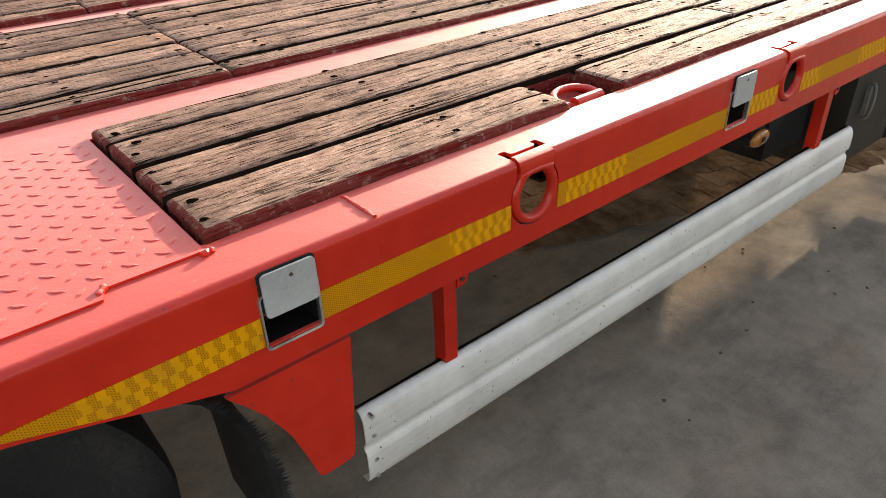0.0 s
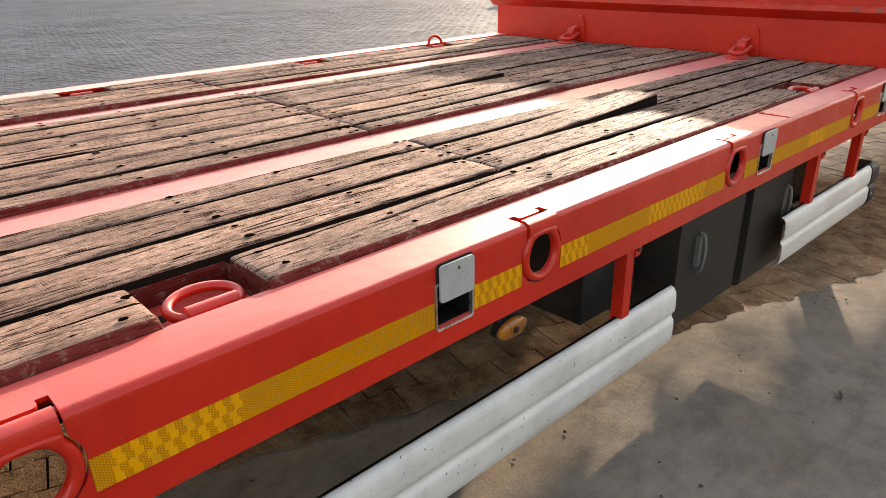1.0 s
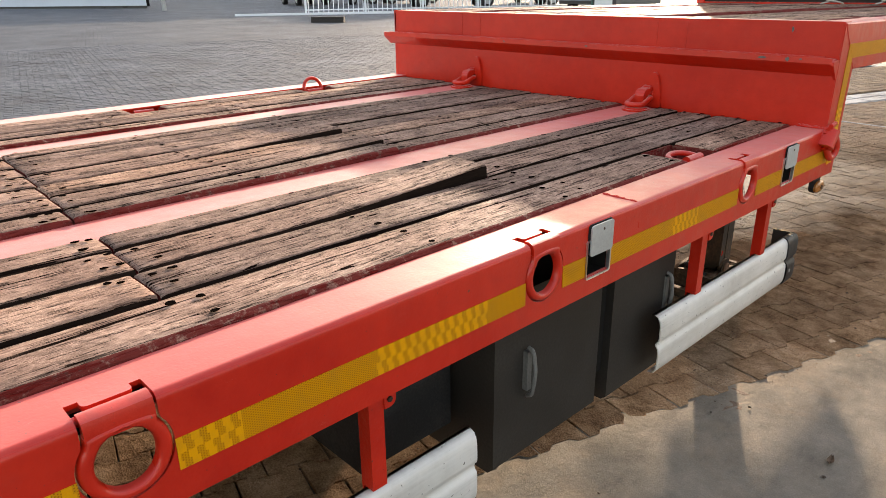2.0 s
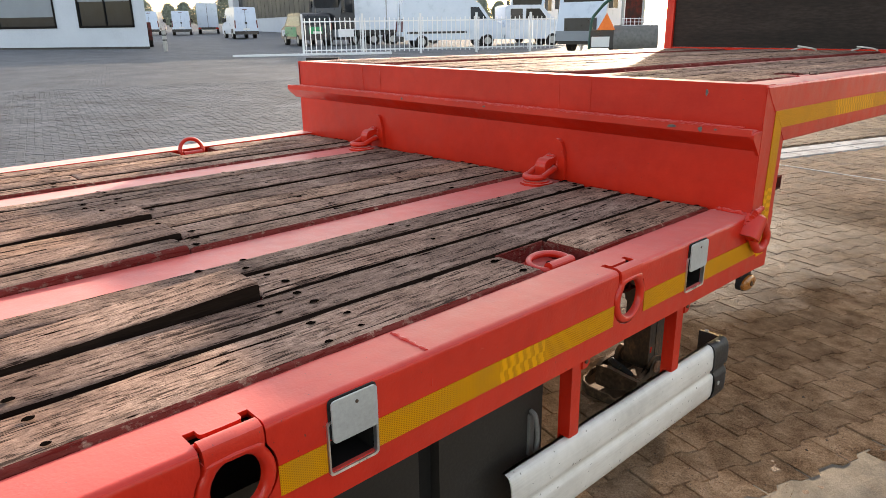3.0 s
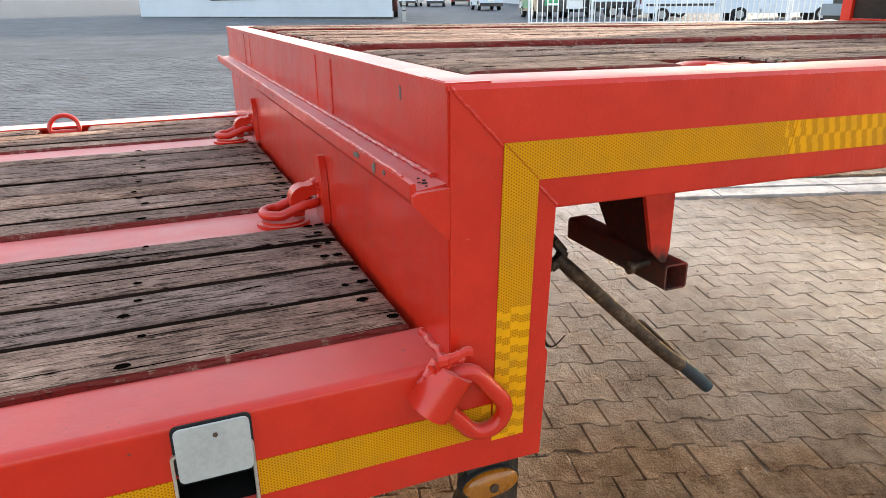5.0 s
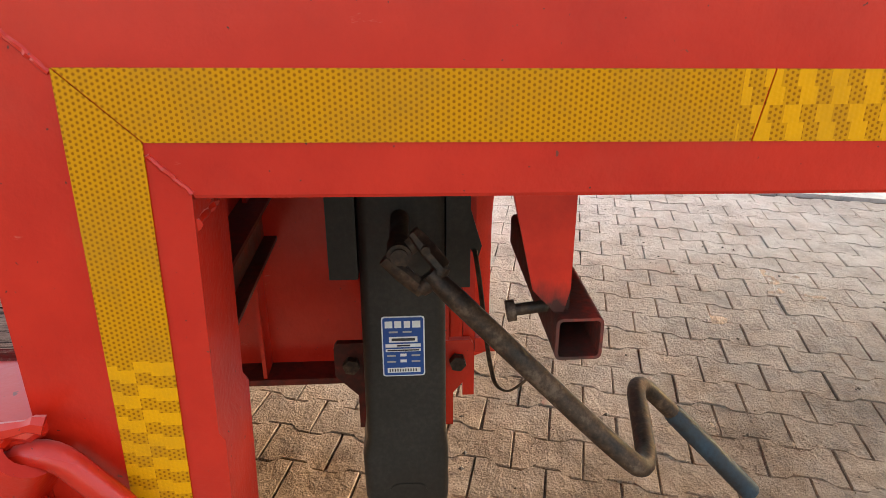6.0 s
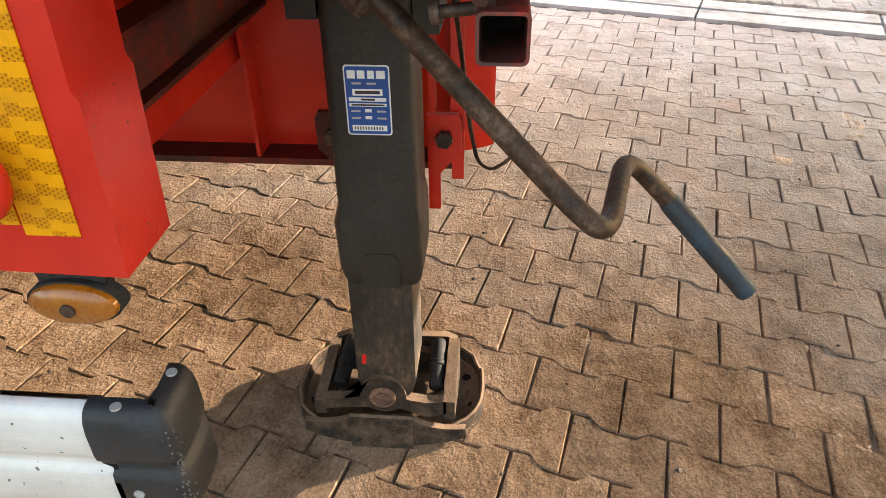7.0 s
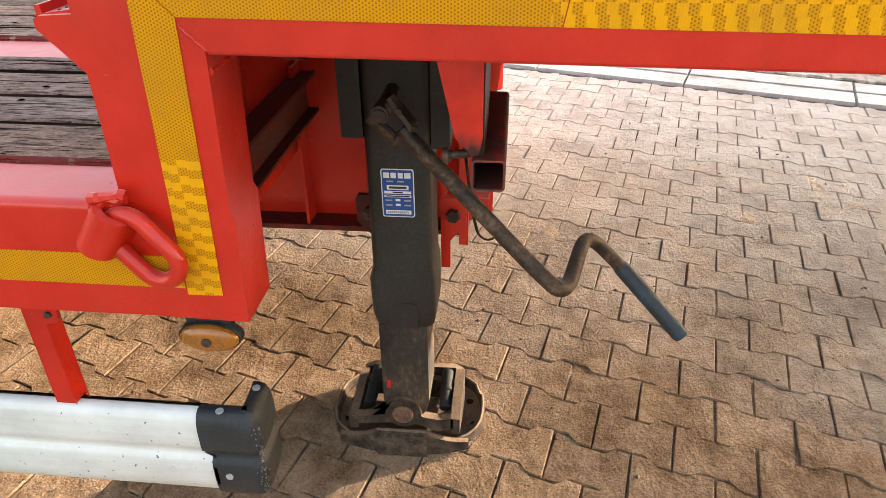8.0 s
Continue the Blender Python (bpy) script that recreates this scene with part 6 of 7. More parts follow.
def spare_tube():
    """A square receiver tube hung from the raised rail on a red tapered bracket."""
    bm = B()
    x1, x0 = -0.128, -0.46
    o, i = (0.487, 0.539, 0.906, 0.957), (0.4905, 0.5355, 0.9095, 0.9535)

    def rim(q, r):
        spots = ((q[1] - r, q[2] + r, -90), (q[1] - r, q[3] - r, 0), (q[0] + r, q[3] - r, 90), (q[0] + r, q[2] + r, 180))
        return [(cy + r * math.cos(radians(a0 + da)), cz + r * math.sin(radians(a0 + da))) for cy, cz, a0 in spots for da in (0, 30, 60, 90)]

    outer, inner = rim(o, 0.007), rim(i, 0.0045)
    vo, vi = [[bm.verts.new((x, *p)) for p in outer] for x in (x0, x1)], [[bm.verts.new((x, *p)) for p in inner] for x in (x0, x1)]
    for k in range(len(outer)):
        j = (k + 1) % len(outer)
        bm.faces.new((vo[0][k], vo[1][k], vo[1][j], vo[0][j]))
        bm.faces.new((vi[0][k], vi[0][j], vi[1][j], vi[1][k]))
        bm.faces.new((vo[1][k], vi[1][k], vi[1][j], vo[1][j]))
        bm.faces.new((vo[0][k], vo[0][j], vi[0][j], vi[0][k]))
    body = part("receiver_tube", bm, GRIMY_SHADED_RED, TRAILER, "open-ended square steel tube, dirty red darkened for shade")
    bm = B()
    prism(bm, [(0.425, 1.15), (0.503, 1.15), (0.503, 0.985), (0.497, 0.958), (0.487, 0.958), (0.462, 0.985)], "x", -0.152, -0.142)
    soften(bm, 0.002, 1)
    part("front_bracket", bm, BLACKENED, body, "red bracket turning black towards its lower edge at the weld")
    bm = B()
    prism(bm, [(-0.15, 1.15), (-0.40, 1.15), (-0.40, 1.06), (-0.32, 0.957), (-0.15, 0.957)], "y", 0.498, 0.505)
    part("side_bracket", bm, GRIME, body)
    # plug in the shade colour darkens the inside of the tube
    bm = B()
    box(bm, -0.26, -0.235, 0.493, 0.533, 0.912, 0.951)
    part("tube_stop", bm, HOLE, body)
    bm = B()
    cyl(bm, (-0.178, 0.488, 0.948), (-0.178, 0.446, 0.943), 0.007, 10)
    cyl(bm, (-0.178, 0.450, 0.9435), (-0.178, 0.440, 0.942), 0.0125, 10)
    part("clamp_bolt", bm, RUST, body)


spare_tube()


def cords():
    z = UPPER + SLOPE * 3.6 + 0.012
    for x, y in ((-1.35, 3.62), (-0.95, 3.66)):
        bm = B()
        pts = [(x + 0.16 * f + 0.02 * math.sin(f * 9), y + 0.05 * math.cos(f * 7 + x), z + 0.03 * max(0, math.sin(f * 3.14)) - 0.004) for f in [i / 14 for i in range(15)]]
        tube(bm, pts, 0.006, 6)
        tagged(part("cord", bm, CORD), "pale frayed cord lying on the raised deck", "cord", "cords on the deck")


cords()


# ---- yard beyond ----
def gutter():
    """A pale concrete gutter course of slabs with a slotted drain."""
    bm = B()
    r = -40.0
    slabs = []
    while r < 60:
        slabs.append((r, r + 0.995))
        r += 1.0
    verts, faces = [], []
    for r0, r1 in slabs:
        for s0, s1 in ((-0.065, 0.143), (0.170, 0.368)):
            k = len(verts)
            dz = rng.uniform(-0.002, 0.003)
            for s, rr, z in ((s0, r0, -0.02), (s1, r0, -0.02), (s1, r1, -0.02), (s0, r1, -0.02), (s0 + 0.006, r0 + 0.006, 0.003 + dz), (s1 - 0.006, r0 + 0.006, 0.003 + dz), (s1 - 0.006, r1 - 0.006, 0.003 + dz), (s0 + 0.006, r1 - 0.006, 0.003 + dz)):
                p = GUTTER + AWAY * s + EDGE * rr
                verts.append((p.x, p.y, z + rise(p.x, p.y)))
            faces += [(k + 4, k + 5, k + 6, k + 7)] + [(k + a, k + (a + 1) % 4, k + 4 + (a + 1) % 4, k + 4 + a) for a in range(4)]
    bm.free()
    me = bpy.data.meshes.new("gutter")
    me.from_pydata(verts, [], faces)
    me.materials.append(KERB)
    tagged(part("gutter", me, None), "pale concrete gutter slabs across the yard", "gutter", kind="structure")
    slatted("drain_grate", 0.01, 0.135, 2.45, 3.15, 20, HOLE, "pale slotted drain cover in the gutter", 0.003)
    slatted("iron_grate", 0.96, 1.38, -0.88, -0.45, 11, TIMBER, "dark cast-iron drain grate in the paving", 0.012)
    bm = B()
    line = [(-0.2, 3.26), (-0.2, 3.30), (-3.0, 3.92), (-3.0, 3.88)]
    prism(bm, [((GUTTER + AWAY * a + EDGE * r).x, (GUTTER + AWAY * a + EDGE * r).y) for a, r in line], "z", -0.004, 0.0035)
    tagged(part("joint_strip", bm, KERB), "narrow pale strip set between the paving stones", "strip", kind="structure")


def slatted(name, s0, s1, r0, r1, n, material, label, lift):
    """A grate of parallel bars across a run of the gutter or paving."""
    bm = B()
    step = (r1 - r0) / n
    for k in range(n):
        q = [GUTTER + AWAY * s + EDGE * r for s, r in ((s0, r0 + k * step), (s1, r0 + k * step), (s1, r0 + (k + 0.55) * step), (s0, r0 + (k + 0.55) * step))]
        z = rise(q[0].x, q[0].y)
        prism(bm, [(p.x, p.y) for p in q], "z", z - 0.004, z + lift + 0.0035)
    for s in (s0, s1 - 0.02):
        q = [GUTTER + AWAY * a + EDGE * r for a, r in ((s, r0), (s + 0.02, r0), (s + 0.02, r1), (s, r1))]
        z = rise(q[0].x, q[0].y)
        prism(bm, [(p.x, p.y) for p in q], "z", z - 0.004, z + lift + 0.0028)
    tagged(part(name, bm, material), label, "drain")


gutter()


def fence():
    a, b = Vector((-27.06, 15.25, 0)), Vector((-18.9, 29.6, 0))
    way = (b - a).normalized()
    side = Vector((-way.y, way.x, 0))
    z0 = rise(a.x, a.y)
    th = thing("palisade_fence", (a.x, a.y, z0), "white steel palisade fence on a low pale kerb", "fence")

    def slab(bm, s0, s1, w, z_lo, z_hi):
        q = [a + way * s0 - side * w / 2, a + way * s1 - side * w / 2, a + way * s1 + side * w / 2, a + way * s0 + side * w / 2]
        prism(bm, [(p.x, p.y) for p in q], "z", z0 + z_lo, z0 + z_hi)

    length = (b - a).length
    for z in (0.18, 1.42):
        bm = B()
        slab(bm, 0, length, 0.03, z, z + 0.055)
        part("rail", bm, FENCEWHITE, th)
    bm = B()
    slab(bm, -3.1, 4.0, 0.25, -0.03, 0.09)
    part("kerb", bm, FENCEWHITE, th)
    bm = B()
    q = [way * -0.013 - side * 0.03, way * 0.013 - side * 0.03, way * 0.022 + side * 0.0, way * 0.013 + side * 0.012, way * -0.013 + side * 0.012, way * -0.022]
    prism(bm, [(p.x, p.y) for p in q], "z", 0.10, 1.60)
    pale = mesh_of("pale", bm, FENCEWHITE)
    bm = B()
    q = [way * -0.045 - side * 0.045, way * 0.045 - side * 0.045, way * 0.045 + side * 0.045, way * -0.045 + side * 0.045]
    prism(bm, [(p.x, p.y) for p in q], "z", -0.05, 1.78)
    post = mesh_of("post", bm, FENCEWHITE)
    s = 0.12
    while s < length:
        p = a + way * s
        ob = part("pale", pale, None, th)
        ob.matrix_basis = Matrix.Translation((p.x, p.y, z0 + rng.uniform(-0.02, 0.02)))
        s += 0.225
    s = 0.0
    while s < length:
        p = a + way * s
        ob = part("post", post, None, th)
        ob.matrix_basis = Matrix.Translation((p.x, p.y, z0))
        s += 2.7
    bm = B()
    slab(bm, 1.6, 2.3, 0.02, 0.78, 1.12)
    part("notice_board", bm, FENCEWHITE, th, "blank white notice board")


fence()


def office():
    a, b = Vector((-58.0, -0.5, 0)), Vector((-40.9, 13.6, 0))
    way = (b - a).normalized()
    back = Vector((-0.955, 0.297, 0))
    z0 = 0.40
    length = (b - a).length
    th = thing("office_building", (b.x, b.y, z0), "low white-clad office building with dark-framed windows", "building")

    def slab(bm, s0, s1, w0, w1, z_lo, z_hi):
        q = [b - way * s0 + back * w0, b - way * s1 + back * w0, b - way * s1 + back * w1, b - way * s0 + back * w1]
        prism(bm, [(p.x, p.y) for p in q], "z", z0 + z_lo, z0 + z_hi)

    wins = [(0.75, 4.2), (5.6, 9.4), (10.7, 14.9)]
    sill, head = 1.22, 3.35
    bm = B()
    slab(bm, 0, length, 0, 0.3, 0.0, sill)
    slab(bm, 0, length, 0, 0.3, head, 4.6)
    edges = [0.0] + [e for w in wins for e in w] + [length]
    for s0, s1 in zip(edges[::2], edges[1::2]):
        slab(bm, s0, s1, 0, 0.3, sill, head)
    slab(bm, 0, 0.3, 0.3, 9, 0, 4.6)
    slab(bm, length - 0.3, length, 0.3, 9, 0, 4.6)
    slab(bm, 0, length, 8.7, 9, 0, 4.6)
    part("wall", bm, PLASTER, th)
    bm = B()
    slab(bm, -0.1, length, -0.1, 9.1, 4.6, 4.8)
    part("roof", bm, BLIND, th)
    bm = B()
    slab(bm, 0, length, -0.03, 0.0, 0.0, 0.16)
    part("plinth", bm, CARDARK, th)
    bm = B()
    slab(bm, 0.3, length - 0.3, 3.0, 3.1, 0, 4.5)
    part("inner_wall", bm, TIMBER, th)
    for k, (s0, s1) in enumerate(wins):
        bm = B()
        for u0, u1, z_lo, z_hi in ((s0, s1, sill, sill + 0.12), (s0, s1, head - 0.12, head), (s0, s0 + 0.12, sill, head), (s1 - 0.12, s1, sill, head)):
            slab(bm, u0, u1, -0.04, 0.1, z_lo, z_hi)
        if k != 1:
            slab(bm, (s0 + s1) / 2 - 0.04, (s0 + s1) / 2 + 0.04, -0.02, 0.1, sill, head)
        win = part("window", bm, HOLE, th, "dark-framed window with a half-lowered grey blind")
        bm = B()
        slab(bm, s0 + 0.12, s1 - 0.12, 0.04, 0.06, sill + 0.12, head - 0.12)
        part("pane", bm, GLASSY, win)
        bm = B()
        slab(bm, s0 + 0.12, s1 - 0.12, 0.02, 0.035, (2.65, 1.85, 2.6)[k], head - 0.12)
        part("blind", bm, BLIND, win)


office()


def bollard():
    bm = B()
    x, y = -37.1, 13.0
    z = rise(x, y)
    cyl(bm, (x, y, z), (x, y, z + 1.1), 0.11, 16)
    ob = part("bollard", bm, STEEL_GREY)
    tagged(ob, "grey steel bollard by the building's corner", "bollard")
    for dz in (0.55, 0.8):
        bm = B()
        cyl(bm, (x, y, z + dz), (x, y, z + dz + 0.06), 0.115, 16)
        part("band", bm, CARDARK, ob)


bollard()


def vehicle(name, label, place, heading, length, width, side, paint, glass, wheels, category, extra=(), lean=0.0):
    """A road vehicle from its side outline (run from tail at 0 to nose, height), with windows, lamps and wheels."""
    x, y = place
    th = thing(name, (x, y, rise(x, y)), label, category, turn=heading)
    th_m = th.matrix_basis

    def add(pname, bm, material, parent=th, lab=""):
        # the sides lean inwards above the waist, the tail a little too
        for v in bm.verts:
            up = max(0.0, v.co.z - 1.15)
            v.co.x *= 1 - lean * up
            if v.co.y < -length / 2 + 0.3:
                v.co.y += lean * up
        bm.transform(th_m)
        return part(pname, bm, material, parent, lab)

    bm = B()
    prism(bm, [(u - length / 2, h) for u, h in side], "x", -width / 2, width / 2)
    soften(bm, 0.09, 3, 25)
    body = add("body", bm, paint)
    for pts in glass:
        for sx in (-1, 1):
            bm = B()
            prism(bm, [(u - length / 2, h) for u, h in pts], "x", sx * (width / 2 + 0.004) - 0.012, sx * (width / 2 + 0.004) + 0.012)
            add("side_window", bm, GLASSY)
    for u in wheels:
        for sx in (-1, 1):
            bm = B()
            cyl(bm, (sx * (width / 2 - 0.24), u - length / 2, 0.34), (sx * (width / 2 + 0.01), u - length / 2, 0.34), 0.34, 22)
            soften(bm, 0.03, 1, 50)
            w = add("wheel", bm, RUBBER)
            bm = B()
            cyl(bm, (sx * (width / 2 - 0.02), u - length / 2, 0.34), (sx * (width / 2 + 0.02), u - length / 2, 0.34), 0.2, 18)
            add("rim", bm, STEEL_GREY, w)
    for pname, (x0, x1, u0, u1, h0, h1), material in extra:
        bm = B()
        box(bm, x0, x1, u0 - length / 2, u1 - length / 2, h0, h1)
        add(pname, bm, material)
    return th


def tail(width, h_lamp=(0.85, 1.5), glass=None, bumper=True):
    out = [("tail_lamp", (-width / 2 + 0.02, -width / 2 + 0.11, -0.02, 0.05, *h_lamp), DARKLENS), ("tail_lamp", (width / 2 - 0.11, width / 2 - 0.02, -0.02, 0.05, *h_lamp), DARKLENS)]
    if bumper:
        out.append(("bumper", (-width / 2, width / 2, -0.08, 0.1, 0.35, 0.62), CARDARK))
    out += [("door_gap", (-0.012, 0.012, -0.012, 0.02, 0.65, 2.3), CARDARK), ("badge", (-0.09, 0.09, -0.02, 0.01, 1.2, 1.38), CARDARK), ("plate", (-0.27, 0.27, -0.03, 0.01, 0.72, 0.84), WHITE)]
    if glass:
        out.append(("rear_window", (-width / 2 + 0.2, width / 2 - 0.2, -0.02, 0.03, *glass), GLASSY))
    return out


def van_side(length, h):
    return [(0, 0.42), (0, h - 0.15), (0.1, h), (length * 0.62, h), (length * 0.72, h - 0.18), (length * 0.84, 1.35), (length - 0.12, 1.08), (length, 0.8), (length, 0.4)]


def heading_of(dx, dy):
    return math.degrees(math.atan2(-dx, dy))


def parked_vans():
    van_glass = lambda length: [[(length * 0.64, 1.4), (length * 0.64, 1.95), (length * 0.71, 1.95), (length * 0.80, 1.4)]]
    for place, turn, h, length in (((-58.0, 28.1), 10, 2.55, 5.6), ((-78.0, 31.4), 2, 2.5, 5.6), ((-81.5, 29.6), -4, 2.5, 5.6)):
        vehicle("delivery_van", "white high-roofed delivery van seen from behind", place, heading_of(-0.87, 0.42) + turn, length, 2.0, van_side(length, h), CARWHITE, van_glass(length), (1.1, length - 1.0), "van", tail(2.0) + [("mirror", (-1.24, -1.02, length * 0.76, length * 0.79, 1.35, 1.75), CARDARK), ("mirror", (1.02, 1.24, length * 0.76, length * 0.79, 1.35, 1.75), CARDARK), ("arch", (-1.006, -0.99, 0.66, 1.54, 0.4, 0.8), CARDARK), ("arch", (0.99, 1.006, 0.66, 1.54, 0.4, 0.8), CARDARK), ("roof_lamp", (-0.2, 0.2, -0.01, 0.06, h - 0.22, h - 0.16), DARKLENS)], 0.1)
    box_side = [(0, 0.75), (0, 3.4), (4.6, 3.4), (4.6, 2.3), (5.6, 2.3), (6.1, 1.4), (6.6, 1.1), (6.6, 0.45), (4.6, 0.45), (4.6, 0.75)]
    vehicle("box_truck", "white box truck with closed rear doors", (-82.0, 36.4), heading_of(-0.87, 0.42), 6.6, 2.3, box_side, CARWHITE, [[(5.0, 1.4), (5.0, 2.0), (5.5, 2.0), (5.9, 1.4)]], (1.3, 5.6), "truck", [("under_frame", (-1.1, 1.1, 0.05, 4.5, 0.5, 0.74), CARDARK), ("door_gap", (-0.02, 0.02, -0.02, 0.02, 0.8, 3.35), CARDARK), ("tail_lamp", (-1.1, -0.8, -0.03, 0.02, 0.55, 0.7), REDLENS), ("tail_lamp", (0.8, 1.1, -0.03, 0.02, 0.55, 0.7), REDLENS)])
    mini = [(0, 0.4), (0, 1.1), (0.12, 1.75), (0.4, 1.9), (3.1, 1.9), (3.95, 1.2), (4.75, 1.0), (4.9, 0.75), (4.9, 0.38)]
    vehicle("minivan", "green and dark minivan parked behind the fence", (-38.0, 22.3), heading_of(-0.960, 0.280), 4.9, 1.9, mini, CARDARK, [[(0.3, 1.15), (0.45, 1.7), (3.0, 1.7), (3.6, 1.2)]], (0.95, 3.95), "van", tail(1.9, (0.9, 1.3), (1.2, 1.7)) + [("green_panel", (0.945, 0.958, 1.2, 3.9, 0.55, 1.12), CARGREEN), ("green_panel", (-0.958, -0.945, 1.2, 3.9, 0.55, 1.12), CARGREEN), ("pale_panel", (-0.957, -0.944, 3.0, 4.7, 0.55, 0.95), CARWHITE), ("green_panel", (-0.5, 0.3, -0.015, 0.03, 0.7, 1.1), CARGREEN)], 0.12)
    long_side = [(0, 0.42), (0, 2.42), (0.1, 2.58), (3.7, 2.58), (4.35, 2.3), (4.95, 1.5), (5.6, 1.2), (5.75, 0.8), (5.75, 0.4)]
    vehicle("panel_van", "long white panel van parked along the fence", (-28.4, 25.6), heading_of(0.5, 0.86), 5.75, 2.0, long_side, CARWHITE, [[(3.85, 1.45), (3.85, 2.1), (4.3, 2.1), (4.75, 1.5)]], (1.1, 4.7), "van", tail(2.0) + [("side_strip", (0.995, 1.012, 0.3, 4.2, 0.75, 0.86), CARDARK), ("side_strip", (-1.012, -0.995, 0.3, 4.2, 0.75, 0.86), CARDARK)], 0.09)
    crew = [(0, 0.6), (0, 1.05), (2.2, 1.05), (2.2, 2.1), (2.35, 2.2), (4.3, 2.2), (5.1, 1.4), (5.9, 1.15), (6.0, 0.8), (6.0, 0.4), (2.2, 0.4), (2.2, 0.6)]
    vehicle("crew_cab_truck", "white crew-cab pick-up truck beside the van", (-26.5, 28.8), heading_of(0.5, 0.86), 6.0, 2.0, crew, CARWHITE, [[(2.5, 1.4), (2.5, 2.0), (3.2, 2.0), (3.2, 1.4)], [(3.4, 1.4), (3.4, 2.0), (4.2, 2.0), (4.7, 1.4)]], (1.2, 5.0), "truck")
    trailer_side = [(0, 0.9), (0, 3.25), (6.0, 3.25), (6.0, 0.9)]
    vehicle("box_trailer", "tall white box trailer behind the fence", (-34.9, 27.3), heading_of(0.5, 0.86), 6.0, 2.5, trailer_side, CARWHITE, [], (1.2, 2.4, 5.0), "trailer", [("under_frame", (-1.2, 1.2, 0.2, 5.8, 0.55, 0.88), CARDARK), ("post", (1.25, 1.27, 2.0, 2.06, 0.95, 3.2), BLIND), ("post", (-1.27, -1.25, 2.0, 2.06, 0.95, 3.2), BLIND), ("post", (1.25, 1.27, 4.0, 4.06, 0.95, 3.2), BLIND)])
    cab = [(0, 1.0), (0, 3.5), (0.3, 3.7), (1.55, 3.6), (1.98, 2.3), (2.15, 1.4), (2.2, 0.95)]
    cab_glass = [[(1.0, 1.9), (1.0, 2.75), (1.65, 2.75), (1.85, 1.95)]]
    lamps = [("grille", (-0.8, 0.8, 2.18, 2.24, 0.7, 1.5), CARDARK), ("windscreen", (-1.0, 1.0, 1.9, 2.0, 2.0, 2.9), GLASSY), ("step", (-1.2, 1.2, 0.2, 2.1, 0.35, 0.55), CARDARK), ("bumper", (-1.22, 1.22, 1.9, 2.26, 0.5, 0.94), BLIND), ("chassis", (-0.9, 0.9, -1.8, 1.9, 0.6, 0.98), CARDARK), ("print_bar", (1.2, 1.207, 0.5, 0.9, 1.25, 1.32), CARDARK), ("print_bar", (1.2, 1.207, 0.45, 0.95, 1.12, 1.2), CARDARK), ("mirror", (1.25, 1.45, 1.9, 2.0, 1.9, 2.6), CARDARK), ("mirror", (-1.45, -1.25, 1.9, 2.0, 1.9, 2.6), CARDARK)]
    vehicle("truck_cab", "black truck tractor unit beyond the fence", (-36.4, 23.6), heading_of(0.2, -0.9), 2.2, 2.4, cab, CARDARK, cab_glass, (0.9,), "truck", lamps)
    vehicle("truck_cab", "white truck tractor unit facing the yard", (-19.1, 25.9), heading_of(0.15, -0.95), 2.2, 2.4, cab, CARWHITE, cab_glass, (0.9,), "truck", lamps)
    vehicle("truck_cab", "white truck tractor unit behind the vans", (-29.0, 33.5), heading_of(0.2, -0.9), 2.2, 2.4, cab, CARWHITE, cab_glass, (0.9,), "truck", lamps)


parked_vans()


def red_car():
    side = [(0, 0.4), (0, 1.0), (0.5, 1.45), (2.3, 1.45), (3.1, 0.95), (4.1, 0.8), (4.2, 0.4)]
    vehicle("parked_car", "dark red car half hidden by the office wall", (-45.6, 14.6), heading_of(-0.9, 0.3), 4.2, 1.75, side, GRIME, [[(0.6, 1.0), (0.75, 1.35), (2.2, 1.35), (2.7, 1.0)]], (0.8, 3.3), "car", tail(1.75, (0.7, 0.95), (1.0, 1.35), False))


red_car()


